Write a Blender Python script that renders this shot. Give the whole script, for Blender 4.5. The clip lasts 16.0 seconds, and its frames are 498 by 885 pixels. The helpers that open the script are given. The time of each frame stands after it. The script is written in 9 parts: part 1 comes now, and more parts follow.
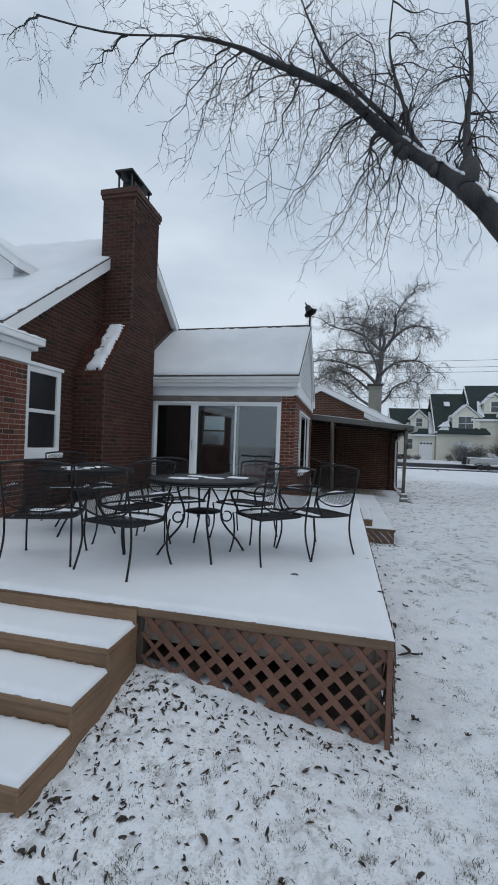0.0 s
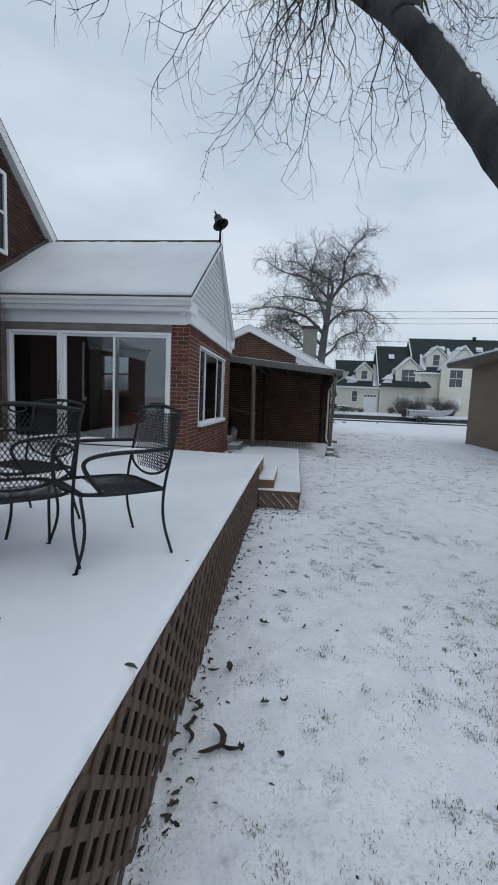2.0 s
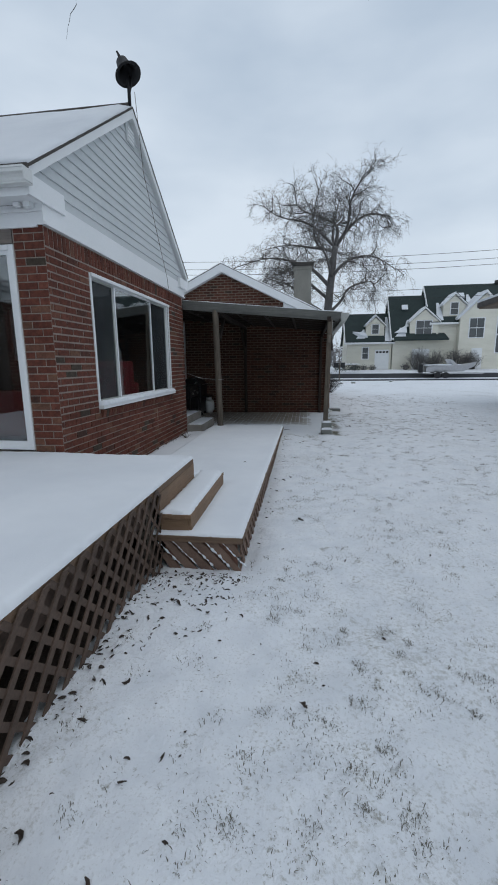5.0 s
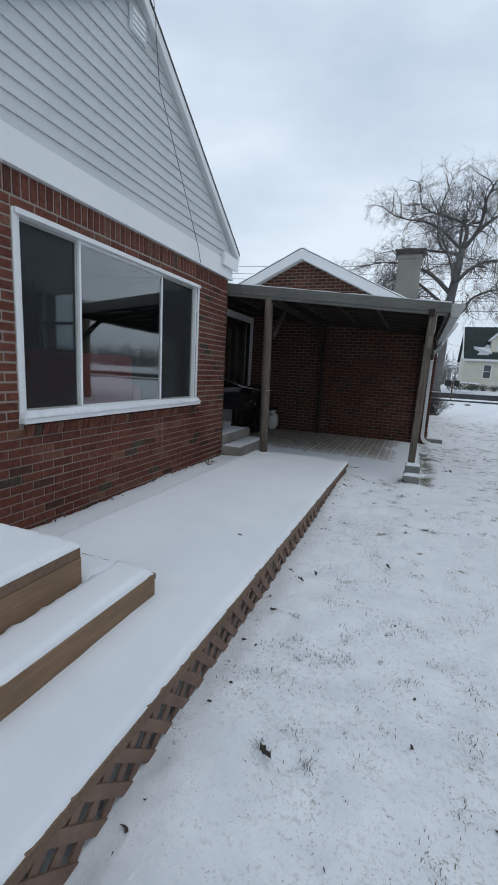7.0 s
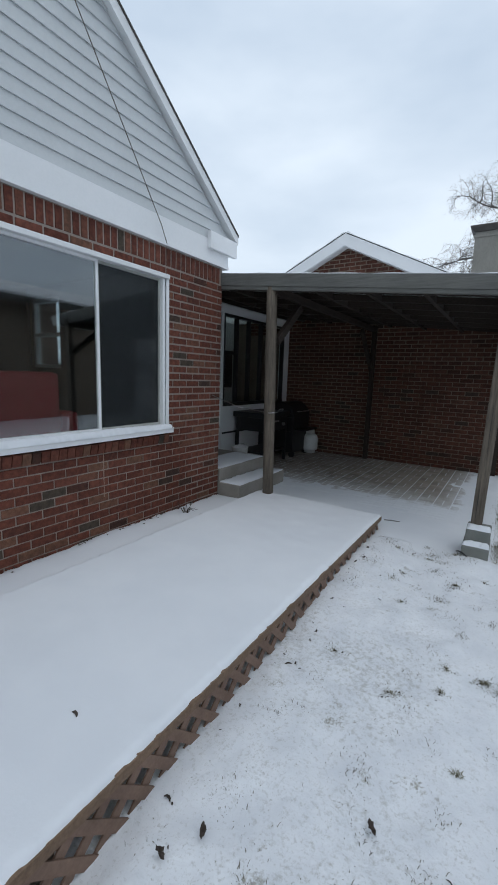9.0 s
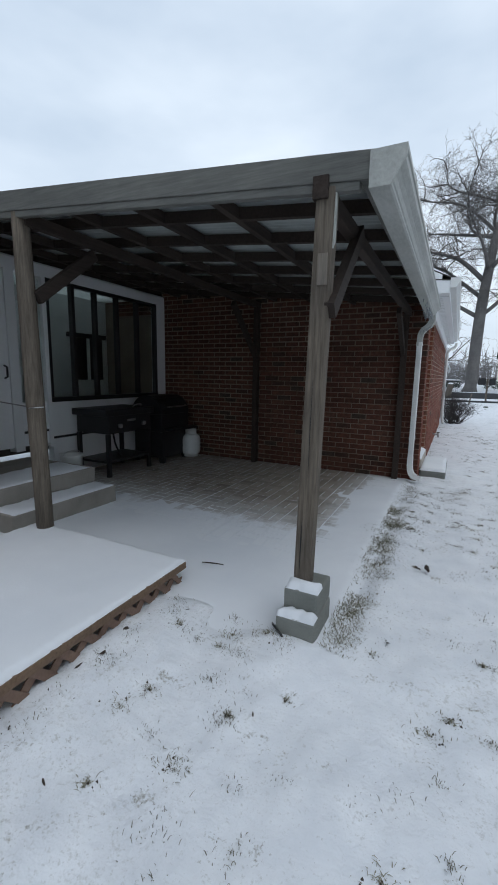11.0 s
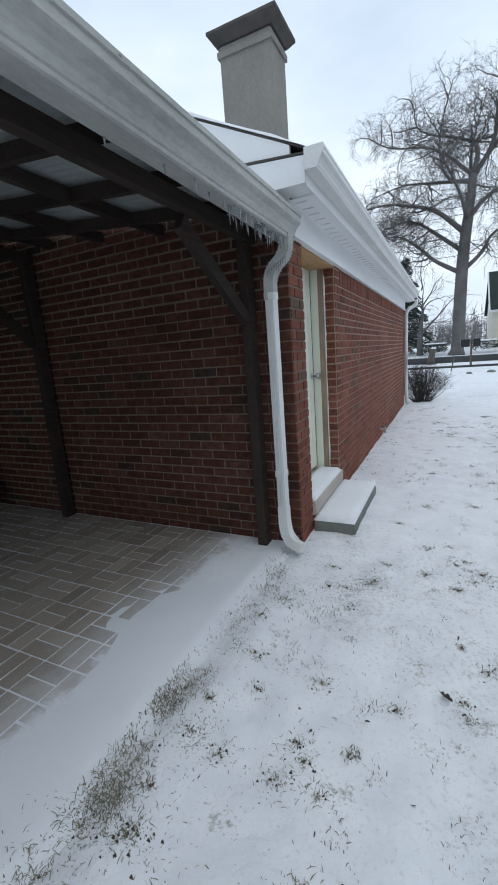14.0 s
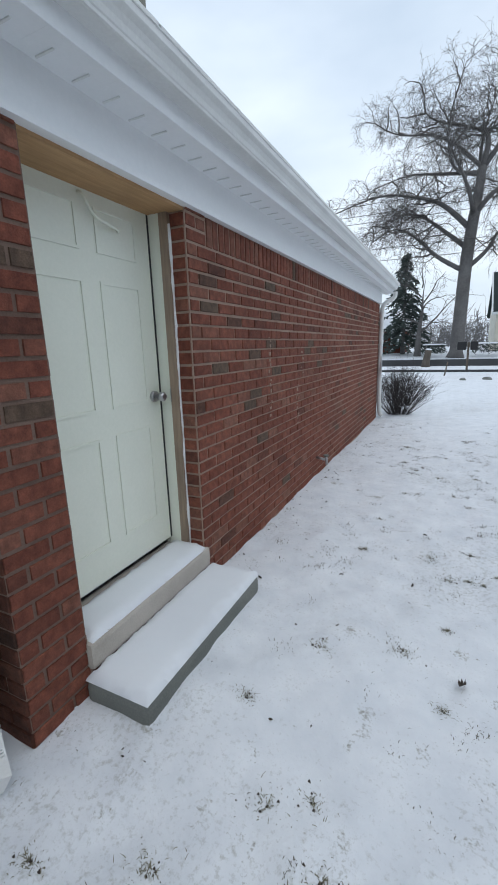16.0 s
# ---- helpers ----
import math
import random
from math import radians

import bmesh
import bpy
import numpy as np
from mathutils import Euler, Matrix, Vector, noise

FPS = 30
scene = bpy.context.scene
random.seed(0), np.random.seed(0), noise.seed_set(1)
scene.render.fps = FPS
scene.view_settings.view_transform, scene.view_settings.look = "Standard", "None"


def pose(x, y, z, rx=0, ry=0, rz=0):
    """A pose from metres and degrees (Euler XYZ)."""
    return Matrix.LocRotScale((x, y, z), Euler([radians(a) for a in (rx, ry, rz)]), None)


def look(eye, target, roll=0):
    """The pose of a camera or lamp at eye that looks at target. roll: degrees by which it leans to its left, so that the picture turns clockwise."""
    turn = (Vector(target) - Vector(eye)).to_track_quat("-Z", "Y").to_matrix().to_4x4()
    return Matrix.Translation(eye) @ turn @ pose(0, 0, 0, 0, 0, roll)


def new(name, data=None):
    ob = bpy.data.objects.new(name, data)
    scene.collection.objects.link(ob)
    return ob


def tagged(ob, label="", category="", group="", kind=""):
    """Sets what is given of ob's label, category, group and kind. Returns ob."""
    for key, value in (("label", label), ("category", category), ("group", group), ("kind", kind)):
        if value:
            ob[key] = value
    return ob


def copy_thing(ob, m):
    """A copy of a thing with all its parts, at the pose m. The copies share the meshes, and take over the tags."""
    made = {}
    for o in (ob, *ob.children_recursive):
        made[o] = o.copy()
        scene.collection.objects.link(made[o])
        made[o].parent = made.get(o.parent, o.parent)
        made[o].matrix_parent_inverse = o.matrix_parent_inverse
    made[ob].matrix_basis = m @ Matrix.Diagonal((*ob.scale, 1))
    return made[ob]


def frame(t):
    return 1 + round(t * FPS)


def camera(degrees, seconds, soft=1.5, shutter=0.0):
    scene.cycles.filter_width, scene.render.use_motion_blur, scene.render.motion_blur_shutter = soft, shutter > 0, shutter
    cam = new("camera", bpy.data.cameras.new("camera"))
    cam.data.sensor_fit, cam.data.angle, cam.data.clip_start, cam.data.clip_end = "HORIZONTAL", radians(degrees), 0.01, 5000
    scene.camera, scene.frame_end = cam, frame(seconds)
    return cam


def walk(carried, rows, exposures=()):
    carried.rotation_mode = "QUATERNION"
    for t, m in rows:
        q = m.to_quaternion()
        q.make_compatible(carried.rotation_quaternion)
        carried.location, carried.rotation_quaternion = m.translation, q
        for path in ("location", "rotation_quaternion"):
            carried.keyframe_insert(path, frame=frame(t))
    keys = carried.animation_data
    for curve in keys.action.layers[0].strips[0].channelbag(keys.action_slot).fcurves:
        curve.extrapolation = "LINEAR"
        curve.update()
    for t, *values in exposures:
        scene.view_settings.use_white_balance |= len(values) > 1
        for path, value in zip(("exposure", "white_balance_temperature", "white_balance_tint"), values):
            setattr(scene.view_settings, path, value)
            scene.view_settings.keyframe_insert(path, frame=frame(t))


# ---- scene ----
cam = camera(62.4, 16.0, 1.8)
PATH = [
    (0, (0.444, -1.612, 1.662), (-0.008, 0.336, 1.676), 2.0),
    (0.5, (0.622, -1.114, 1.638), (0.26, 0.853, 1.624), 1.0),
    (1, (0.855, -0.622, 1.622), (0.529, 1.351, 1.583), 0.8),
    (1.5, (1.133, -0.156, 1.566), (0.869, 1.824, 1.468), 1.1),
    (2, (1.279, 0.363, 1.536), (1.064, 2.341, 1.33), 2.4),
    (2.5, (1.443, 0.873, 1.52), (1.197, 2.836, 1.228), 1.9),
    (3, (1.57, 1.377, 1.52), (1.359, 3.339, 1.197), 1.8),
    (3.5, (1.632, 1.916, 1.478), (1.47, 3.882, 1.148), 1.9),
    (3.7, (1.688, 2.136, 1.471), (1.539, 4.101, 1.133), 2.1),
    (5.8, (1.972, 4.62, 1.488), (1.598, 6.545, 1.106), -0.9),
    (6, (2.005, 4.872, 1.488), (1.6, 6.795, 1.108), -0.1),
    (6.5, (2.132, 5.498, 1.458), (1.579, 7.385, 1.094), 1.6),
    (7, (2.243, 6.089, 1.472), (1.521, 7.922, 1.123), 3.1),
    (7.5, (2.335, 6.645, 1.503), (1.362, 8.364, 1.19), 3.3),
    (8, (2.377, 7.165, 1.529), (1.295, 8.825, 1.257), 3.1),
    (8.2, (2.329, 7.314, 1.614), (1.24, 8.964, 1.315), 2.7),
    (10.3, (2.802, 9.427, 1.489), (1.861, 11.162, 1.165), 0.8),
    (10.5, (2.839, 9.637, 1.504), (1.919, 11.382, 1.173), 0.8),
    (11, (2.982, 10.09, 1.438), (2.103, 11.857, 1.114), 1.0),
    (11.5, (3.109, 10.661, 1.456), (2.259, 12.443, 1.132), 0.9),
    (12, (3.199, 11.219, 1.534), (2.397, 13.019, 1.191), 1.5),
    (12.5, (3.34, 11.778, 1.534), (2.594, 13.61, 1.237), -0.5),
    (13, (3.426, 12.306, 1.546), (2.671, 14.128, 1.218), -3.2),
    (13.5, (3.565, 12.826, 1.491), (2.826, 14.649, 1.129), -4.3),
    (14, (3.605, 13.352, 1.496), (2.735, 15.105, 1.085), -4.4),
    (14.5, (3.661, 13.9, 1.495), (2.756, 15.629, 1.055), -3.2),
    (15, (3.79, 14.423, 1.492), (2.904, 16.166, 1.069), -2.1),
    (15.5, (3.846, 14.963, 1.516), (2.973, 16.713, 1.095), -1.8),
    (16, (3.957, 15.428, 1.516), (3.096, 17.176, 1.068), -1.8),
]
EXPOSURES = [(0.0, -0.08), (1.5, -0.06), (3.7, -0.09), (5.8, 0.0), (8.2, 0.21), (10.3, 0.23), (12.5, 0.38), (14.0, 0.43), (16.0, 0.37)]
walk(cam, [(t, look(eye, target, roll)) for t, eye, target, roll in PATH], EXPOSURES)

# ---- world and sun: a bright overcast winter day ----
world = bpy.data.worlds.new("overcast")
scene.world = world
world.use_nodes = True
wn, wl = world.node_tree.nodes, world.node_tree.links
wn.clear()
w_out = wn.new("ShaderNodeOutputWorld")
w_bg = wn.new("ShaderNodeBackground")
w_sky = wn.new("ShaderNodeTexSky")
w_sky.sky_type = "NISHITA"
w_sky.sun_disc = False
w_sky.sun_elevation, w_sky.sun_rotation = radians(69), radians(124)
w_sky.air_density, w_sky.dust_density = 1.4, 3.0
w_co = wn.new("ShaderNodeTexCoord")
w_map = wn.new("ShaderNodeMapping")
w_map.inputs["Scale"].default_value = (1.0, 1.0, 2.6)
w_noise = wn.new("ShaderNodeTexNoise")
w_noise.inputs["Scale"].default_value = 1.7
w_noise.inputs["Detail"].default_value = 5
w_noise.inputs["Roughness"].default_value = 0.48
w_ramp = wn.new("ShaderNodeValToRGB")
w_ramp.color_ramp.elements[0].position, w_ramp.color_ramp.elements[1].position = 0.34, 0.68
w_ramp.color_ramp.elements[0].color = (0.485, 0.59, 0.72, 1)
w_ramp.color_ramp.elements[1].color = (0.765, 0.86, 0.965, 1)
w_gain = wn.new("ShaderNodeMixRGB")
w_gain.blend_type = "MULTIPLY"
w_gain.inputs[0].default_value = 1.0
w_gain.inputs[2].default_value = (0.1, 0.1, 0.1, 1)
w_mix = wn.new("ShaderNodeMixRGB")
w_mix.inputs[0].default_value = 0.12
wl.new(w_co.outputs["Generated"], w_map.inputs["Vector"])
wl.new(w_map.outputs["Vector"], w_noise.inputs["Vector"])
wl.new(w_noise.outputs["Fac"], w_ramp.inputs["Fac"])
wl.new(w_sky.outputs["Color"], w_gain.inputs[1])
wl.new(w_ramp.outputs["Color"], w_mix.inputs[1])
wl.new(w_gain.outputs["Color"], w_mix.inputs[2])
wl.new(w_mix.outputs["Color"], w_bg.inputs["Color"])
w_bg.inputs["Strength"].default_value = 1.0
wl.new(w_bg.outputs["Background"], w_out.inputs["Surface"])

sun = new("sun", bpy.data.lights.new("sun", "SUN"))
sun.data.energy, sun.data.angle, sun.data.color = 0.52, radians(70), (1.0, 0.97, 0.93)
sun.matrix_world = look((9, -6, 28), (0, 0, 0))


# ---- materials ----
def material(name, rough=0.7, metal=0.0, spec=0.4):
    m = bpy.data.materials.new(name)
    m.use_nodes = True
    nt = m.node_tree
    p = nt.nodes["Principled BSDF"]
    p.inputs["Roughness"].default_value = rough
    p.inputs["Metallic"].default_value = metal
    p.inputs["Specular IOR Level"].default_value = spec
    return m, nt, p


def coords(nt, scale=(1, 1, 1), world_space=True):
    """Metres in the world, or in the object's own space."""
    mp = nt.nodes.new("ShaderNodeMapping")
    mp.inputs["Scale"].default_value = scale
    if world_space:
        src = nt.nodes.new("ShaderNodeNewGeometry").outputs["Position"]
    else:
        src = nt.nodes.new("ShaderNodeTexCoord").outputs["Object"]
    nt.links.new(src, mp.inputs["Vector"])
    return mp.outputs["Vector"]


def noise_of(nt, vec, scale, detail=4, rough=0.55):
    n = nt.nodes.new("ShaderNodeTexNoise")
    n.inputs["Scale"].default_value = scale
    n.inputs["Detail"].default_value = detail
    n.inputs["Roughness"].default_value = rough
    nt.links.new(vec, n.inputs["Vector"])
    return n.outputs["Fac"]


def ramp_of(nt, fac, stops):
    r = nt.nodes.new("ShaderNodeValToRGB")
    el = r.color_ramp.elements
    while len(el) < len(stops):
        el.new(0.5)
    for e, (pos, col) in zip(el, stops):
        e.position = pos
        e.color = (*col, 1)
    nt.links.new(fac, r.inputs["Fac"])
    return r.outputs["Color"]


def mix_of(nt, fac, a, b, blend="MIX"):
    m = nt.nodes.new("ShaderNodeMixRGB")
    m.blend_type = blend
    for sock, v in ((m.inputs[0], fac), (m.inputs[1], a), (m.inputs[2], b)):
        if hasattr(v, "is_linked"):
            nt.links.new(v, sock)
        elif isinstance(v, (int, float)):
            sock.default_value = v
        else:
            sock.default_value = (*v, 1)
    return m.outputs["Color"]


def bump_of(nt, p, height, strength=0.3, dist=0.01):
    b = nt.nodes.new("ShaderNodeBump")
    b.inputs["Strength"].default_value = strength
    b.inputs["Distance"].default_value = dist
    nt.links.new(height, b.inputs["Height"])
    nt.links.new(b.outputs["Normal"], p.inputs["Normal"])


def mottled(name, dark, light, scale=3.0, fine=60.0, rough=0.7, bump=0.25, dist=0.004, stretch=(1, 1, 1), metal=0.0, spec=0.4, own=False):
    """A surface with slow and fine changes of colour and a fine relief."""
    m, nt, p = material(name, rough, metal, spec)
    v = coords(nt, stretch, not own)
    slow, quick = noise_of(nt, v, scale, 3), noise_of(nt, v, fine, 5, 0.65)
    a = ramp_of(nt, slow, [(0.3, dark), (0.7, light)])
    b = ramp_of(nt, quick, [(0.3, dark), (0.75, light)])
    nt.links.new(mix_of(nt, 0.45, a, b), p.inputs["Base Color"])
    bump_of(nt, p, quick, bump, dist)
    return m


def brick_material(name, per_object, dark=(0.075, 0.041, 0.031), mid=(0.152, 0.053, 0.036), warm=(0.178, 0.062, 0.042), light=(0.205, 0.076, 0.052), pale=(0.22, 0.115, 0.076), odd=(0.085, 0.068, 0.052)):
    m, nt, p = material(name, 0.85, 0, 0.25)
    if per_object:
        rnd = nt.nodes.new("ShaderNodeObjectInfo").outputs["Random"]
    else:
        rnd = nt.nodes.new("ShaderNodeNewGeometry").outputs["Random Per Island"]
    v = coords(nt)
    grain, spots = noise_of(nt, v, 140, 5, 0.7), noise_of(nt, v, 22, 3)
    base = ramp_of(nt, rnd, [(0.0, odd), (0.035, odd), (0.05, dark), (0.12, mid), (0.5, warm), (0.85, light), (0.98, pale)])
    spot = ramp_of(nt, spots, [(0.35, (0.62, 0.6, 0.6)), (0.7, (1.12, 1.08, 1.05))])
    fine = ramp_of(nt, grain, [(0.3, (0.72, 0.72, 0.72)), (0.7, (1.15, 1.15, 1.15))])
    c = mix_of(nt, 1.0, mix_of(nt, 1.0, base, spot, "MULTIPLY"), fine, "MULTIPLY")
    stain = ramp_of(nt, noise_of(nt, v, 1.3, 4, 0.6), [(0.35, (0.7, 0.68, 0.68)), (0.65, (1.05, 1.05, 1.05))])
    nt.links.new(mix_of(nt, 0.8, c, stain, "MULTIPLY"), p.inputs["Base Color"])
    rough_face = nt.nodes.new("ShaderNodeMath")
    rough_face.operation = "MULTIPLY_ADD"
    nt.links.new(noise_of(nt, v, 45, 4, 0.65), rough_face.inputs[0])
    rough_face.inputs[1].default_value = 1.6
    nt.links.new(grain, rough_face.inputs[2])
    bump_of(nt, p, rough_face.outputs[0], 0.6, 0.005)
    return m


def snow_material():
    m, nt, p = material("snow", 0.8, 0, 0.25)
    v = coords(nt)
    slow, quick = noise_of(nt, v, 1.1, 4), noise_of(nt, v, 55, 6, 0.7)
    nt.links.new(ramp_of(nt, slow, [(0.3, (0.64, 0.67, 0.71)), (0.7, (0.73, 0.755, 0.785))]), p.inputs["Base Color"])
    bump_of(nt, p, quick, 0.22, 0.006)
    return m


def ground_material():
    """Thin trodden snow on a winter lawn, with grass and soil coming through in specks."""
    m, nt, p = material("snowy_lawn", 0.8, 0, 0.2)
    v = coords(nt)
    slow, mid, quick = noise_of(nt, v, 0.55, 4, 0.6), noise_of(nt, v, 5.0, 5, 0.6), noise_of(nt, v, 38, 6, 0.75)
    fine = noise_of(nt, v, 80, 3, 0.6)
    snow_c = ramp_of(nt, mid, [(0.3, (0.64, 0.67, 0.71)), (0.65, (0.745, 0.77, 0.80))])
    soil = ramp_of(nt, quick, [(0.35, (0.10, 0.085, 0.06)), (0.7, (0.25, 0.24, 0.18))])
    add = nt.nodes.new("ShaderNodeMath")
    add.operation = "MULTIPLY_ADD"
    nt.links.new(slow, add.inputs[0])
    add.inputs[1].default_value = 0.55
    nt.links.new(quick, add.inputs[2])
    mask = ramp_of(nt, add.outputs[0], [(0.0, (0, 0, 0)), (0.82, (0, 0, 0)), (1.0, (0.45, 0.45, 0.45))])
    # fine specks, thickest in the yard beside the deck and thinner towards the garage
    sep = nt.nodes.new("ShaderNodeSeparateXYZ")
    nt.links.new(v, sep.inputs[0])
    thin = nt.nodes.new("ShaderNodeMath")
    thin.operation = "MULTIPLY_ADD"
    nt.links.new(sep.outputs["Y"], thin.inputs[0])
    thin.inputs[1].default_value = -0.006
    nt.links.new(fine, thin.inputs[2])
    both = nt.nodes.new("ShaderNodeMath")
    both.operation = "MULTIPLY_ADD"
    nt.links.new(mid, both.inputs[0])
    both.inputs[1].default_value = 0.45
    nt.links.new(thin.outputs[0], both.inputs[2])
    specks = ramp_of(nt, both.outputs[0], [(0.0, (0, 0, 0)), (0.76, (0, 0, 0)), (1.0, (0.40, 0.40, 0.40))])
    c = mix_of(nt, specks, mix_of(nt, mask, snow_c, soil), soil)
    # small scuffed patches where olive turf shows
    turf = ramp_of(nt, quick, [(0.35, (0.10, 0.095, 0.06)), (0.7, (0.30, 0.28, 0.21))])
    patch = nt.nodes.new("ShaderNodeMath")
    patch.operation = "MULTIPLY_ADD"
    nt.links.new(fine, patch.inputs[0])
    patch.inputs[1].default_value = 0.45
    nt.links.new(noise_of(nt, v, 5.5, 5, 0.62), patch.inputs[2])
    scuffs = ramp_of(nt, patch.outputs[0], [(0.0, (0, 0, 0)), (0.865, (0, 0, 0)), (0.97, (0.65, 0.65, 0.65))])
    c = mix_of(nt, scuffs, c, turf)
    # thin snow over leaf litter in the front yard
    front = nt.nodes.new("ShaderNodeMapRange")
    front.inputs["From Min"].default_value, front.inputs["From Max"].default_value = 0.0, 4.6
    front.inputs["To Min"].default_value, front.inputs["To Max"].default_value = 0.21, 0.0
    nt.links.new(sep.outputs["Y"], front.inputs["Value"])
    holes = nt.nodes.new("ShaderNodeMath")
    nt.links.new(noise_of(nt, v, 13, 5, 0.68), holes.inputs[0])
    nt.links.new(front.outputs[0], holes.inputs[1])
    bare = ramp_of(nt, holes.outputs[0], [(0.0, (0, 0, 0)), (0.70, (0, 0, 0)), (0.86, (0.44, 0.44, 0.44))])
    c = mix_of(nt, bare, c, ramp_of(nt, quick, [(0.35, (0.10, 0.09, 0.08)), (0.7, (0.27, 0.26, 0.24))]))
    nt.links.new(c, p.inputs["Base Color"])
    clods = noise_of(nt, v, 15, 3, 0.6)
    lumps = nt.nodes.new("ShaderNodeMath")
    lumps.operation = "MULTIPLY_ADD"
    nt.links.new(clods, lumps.inputs[0])
    lumps.inputs[1].default_value = 2.4
    nt.links.new(quick, lumps.inputs[2])
    bump_of(nt, p, lumps.outputs[0], 0.34, 0.022)
    return m


def blown_snow(nt, v):
    """How much snow the wind has laid on the patio at a place: most at its open sides."""
    sep = nt.nodes.new("ShaderNodeSeparateXYZ")
    nt.links.new(v, sep.inputs[0])
    far = nt.nodes.new("ShaderNodeMapRange")
    far.inputs["From Min"].default_value, far.inputs["From Max"].default_value = 13.35, 14.6
    far.inputs["To Min"].default_value, far.inputs["To Max"].default_value = 0.68, 0.0
    nt.links.new(sep.outputs["Y"], far.inputs["Value"])
    side = nt.nodes.new("ShaderNodeMapRange")
    side.inputs["From Min"].default_value, side.inputs["From Max"].default_value = 1.55, 2.12
    side.inputs["To Min"].default_value, side.inputs["To Max"].default_value = 0.0, 0.68
    nt.links.new(sep.outputs["X"], side.inputs["Value"])
    most = nt.nodes.new("ShaderNodeMath")
    most.operation = "MAXIMUM"
    nt.links.new(far.outputs[0], most.inputs[0])
    nt.links.new(side.outputs[0], most.inputs[1])
    add = nt.nodes.new("ShaderNodeMath")
    nt.links.new(most.outputs[0], add.inputs[0])
    soft_n = nt.nodes.new("ShaderNodeMapRange")
    soft_n.inputs["To Min"].default_value, soft_n.inputs["To Max"].default_value = 0.16, 0.66
    nt.links.new(noise_of(nt, v, 5.0, 6, 0.7), soft_n.inputs["Value"])
    nt.links.new(soft_n.outputs[0], add.inputs[1])
    return add.outputs[0]


def paver_material(name, per_object):
    """Grey-tan clay pavers with a dusting of blown snow that thins out under the roof."""
    m, nt, p = material(name, 0.9, 0, 0.2)
    info = "ShaderNodeObjectInfo" if per_object else "ShaderNodeNewGeometry"
    rnd = nt.nodes.new(info).outputs["Random" if per_object else "Random Per Island"]
    v = coords(nt)
    base = ramp_of(nt, rnd, [(0.0, (0.200, 0.168, 0.138)), (0.15, (0.258, 0.220, 0.182)), (0.75, (0.305, 0.262, 0.218)), (1.0, (0.345, 0.300, 0.253))])
    grain = noise_of(nt, v, 120, 4, 0.7)
    c = mix_of(nt, 0.6, base, ramp_of(nt, grain, [(0.3, (0.6, 0.6, 0.6)), (0.7, (1.15, 1.15, 1.15))]), "MULTIPLY")
    dust = ramp_of(nt, blown_snow(nt, v), [(0.44, (0.03, 0.03, 0.03)), (0.64, (0.12, 0.12, 0.12)), (0.90, (0.45, 0.45, 0.45)), (1.12, (1.0, 1.0, 1.0))])
    nt.links.new(mix_of(nt, dust, c, (0.70, 0.725, 0.755)), p.inputs["Base Color"])
    bump_of(nt, p, grain, 0.4, 0.003)
    return m


def joint_material():
    """Sandy joints that hold snow before the pavers do."""
    m, nt, p = material("paver_joint", 0.95, 0, 0.2)
    v = coords(nt)
    sand = ramp_of(nt, noise_of(nt, v, 60, 4), [(0.3, (0.20, 0.17, 0.14)), (0.7, (0.32, 0.28, 0.235))])
    dust = ramp_of(nt, blown_snow(nt, v), [(0.24, (0.20, 0.20, 0.20)), (0.40, (0.80, 0.80, 0.80)), (0.60, (1, 1, 1))])
    nt.links.new(mix_of(nt, dust, sand, (0.70, 0.725, 0.755)), p.inputs["Base Color"])
    return m


def glass_material(name, tint, ior):
    m, nt, p = material(name, 0.02, 0, 0.5)
    p.inputs["Base Color"].default_value = (*tint, 1)
    p.inputs["Transmission Weight"].default_value = 1.0
    p.inputs["IOR"].default_value = ior
    return m


def panel_material():
    """Weathered translucent fibreglass sheet."""
    m, nt, p = material("fibreglass_sheet", 0.45, 0, 0.4)
    v = coords(nt)
    c = ramp_of(nt, noise_of(nt, v, 2.2, 5, 0.65), [(0.3, (0.46, 0.49, 0.48)), (0.7, (0.66, 0.69, 0.68))])
    nt.links.new(c, p.inputs["Base Color"])
    tr = nt.nodes.new("ShaderNodeBsdfTranslucent")
    nt.links.new(c, tr.inputs["Color"])
    mx = nt.nodes.new("ShaderNodeMixShader")
    mx.inputs[0].default_value = 0.62
    nt.links.new(p.outputs[0], mx.inputs[1])
    nt.links.new(tr.outputs[0], mx.inputs[2])
    nt.links.new(mx.outputs[0], nt.nodes["Material Output"].inputs["Surface"])
    return m


def screen_material():
    """Fine dark mesh that lets half of the light through."""
    m, nt, p = material("insect_screen", 0.6, 0, 0.2)
    p.inputs["Base Color"].default_value = (0.022, 0.026, 0.028, 1)
    clear = nt.nodes.new("ShaderNodeBsdfTransparent")
    mx = nt.nodes.new("ShaderNodeMixShader")
    mx.inputs[0].default_value = 0.48
    nt.links.new(clear.outputs[0], mx.inputs[1])
    nt.links.new(p.outputs[0], mx.inputs[2])
    nt.links.new(mx.outputs[0], nt.nodes["Material Output"].inputs["Surface"])
    return m


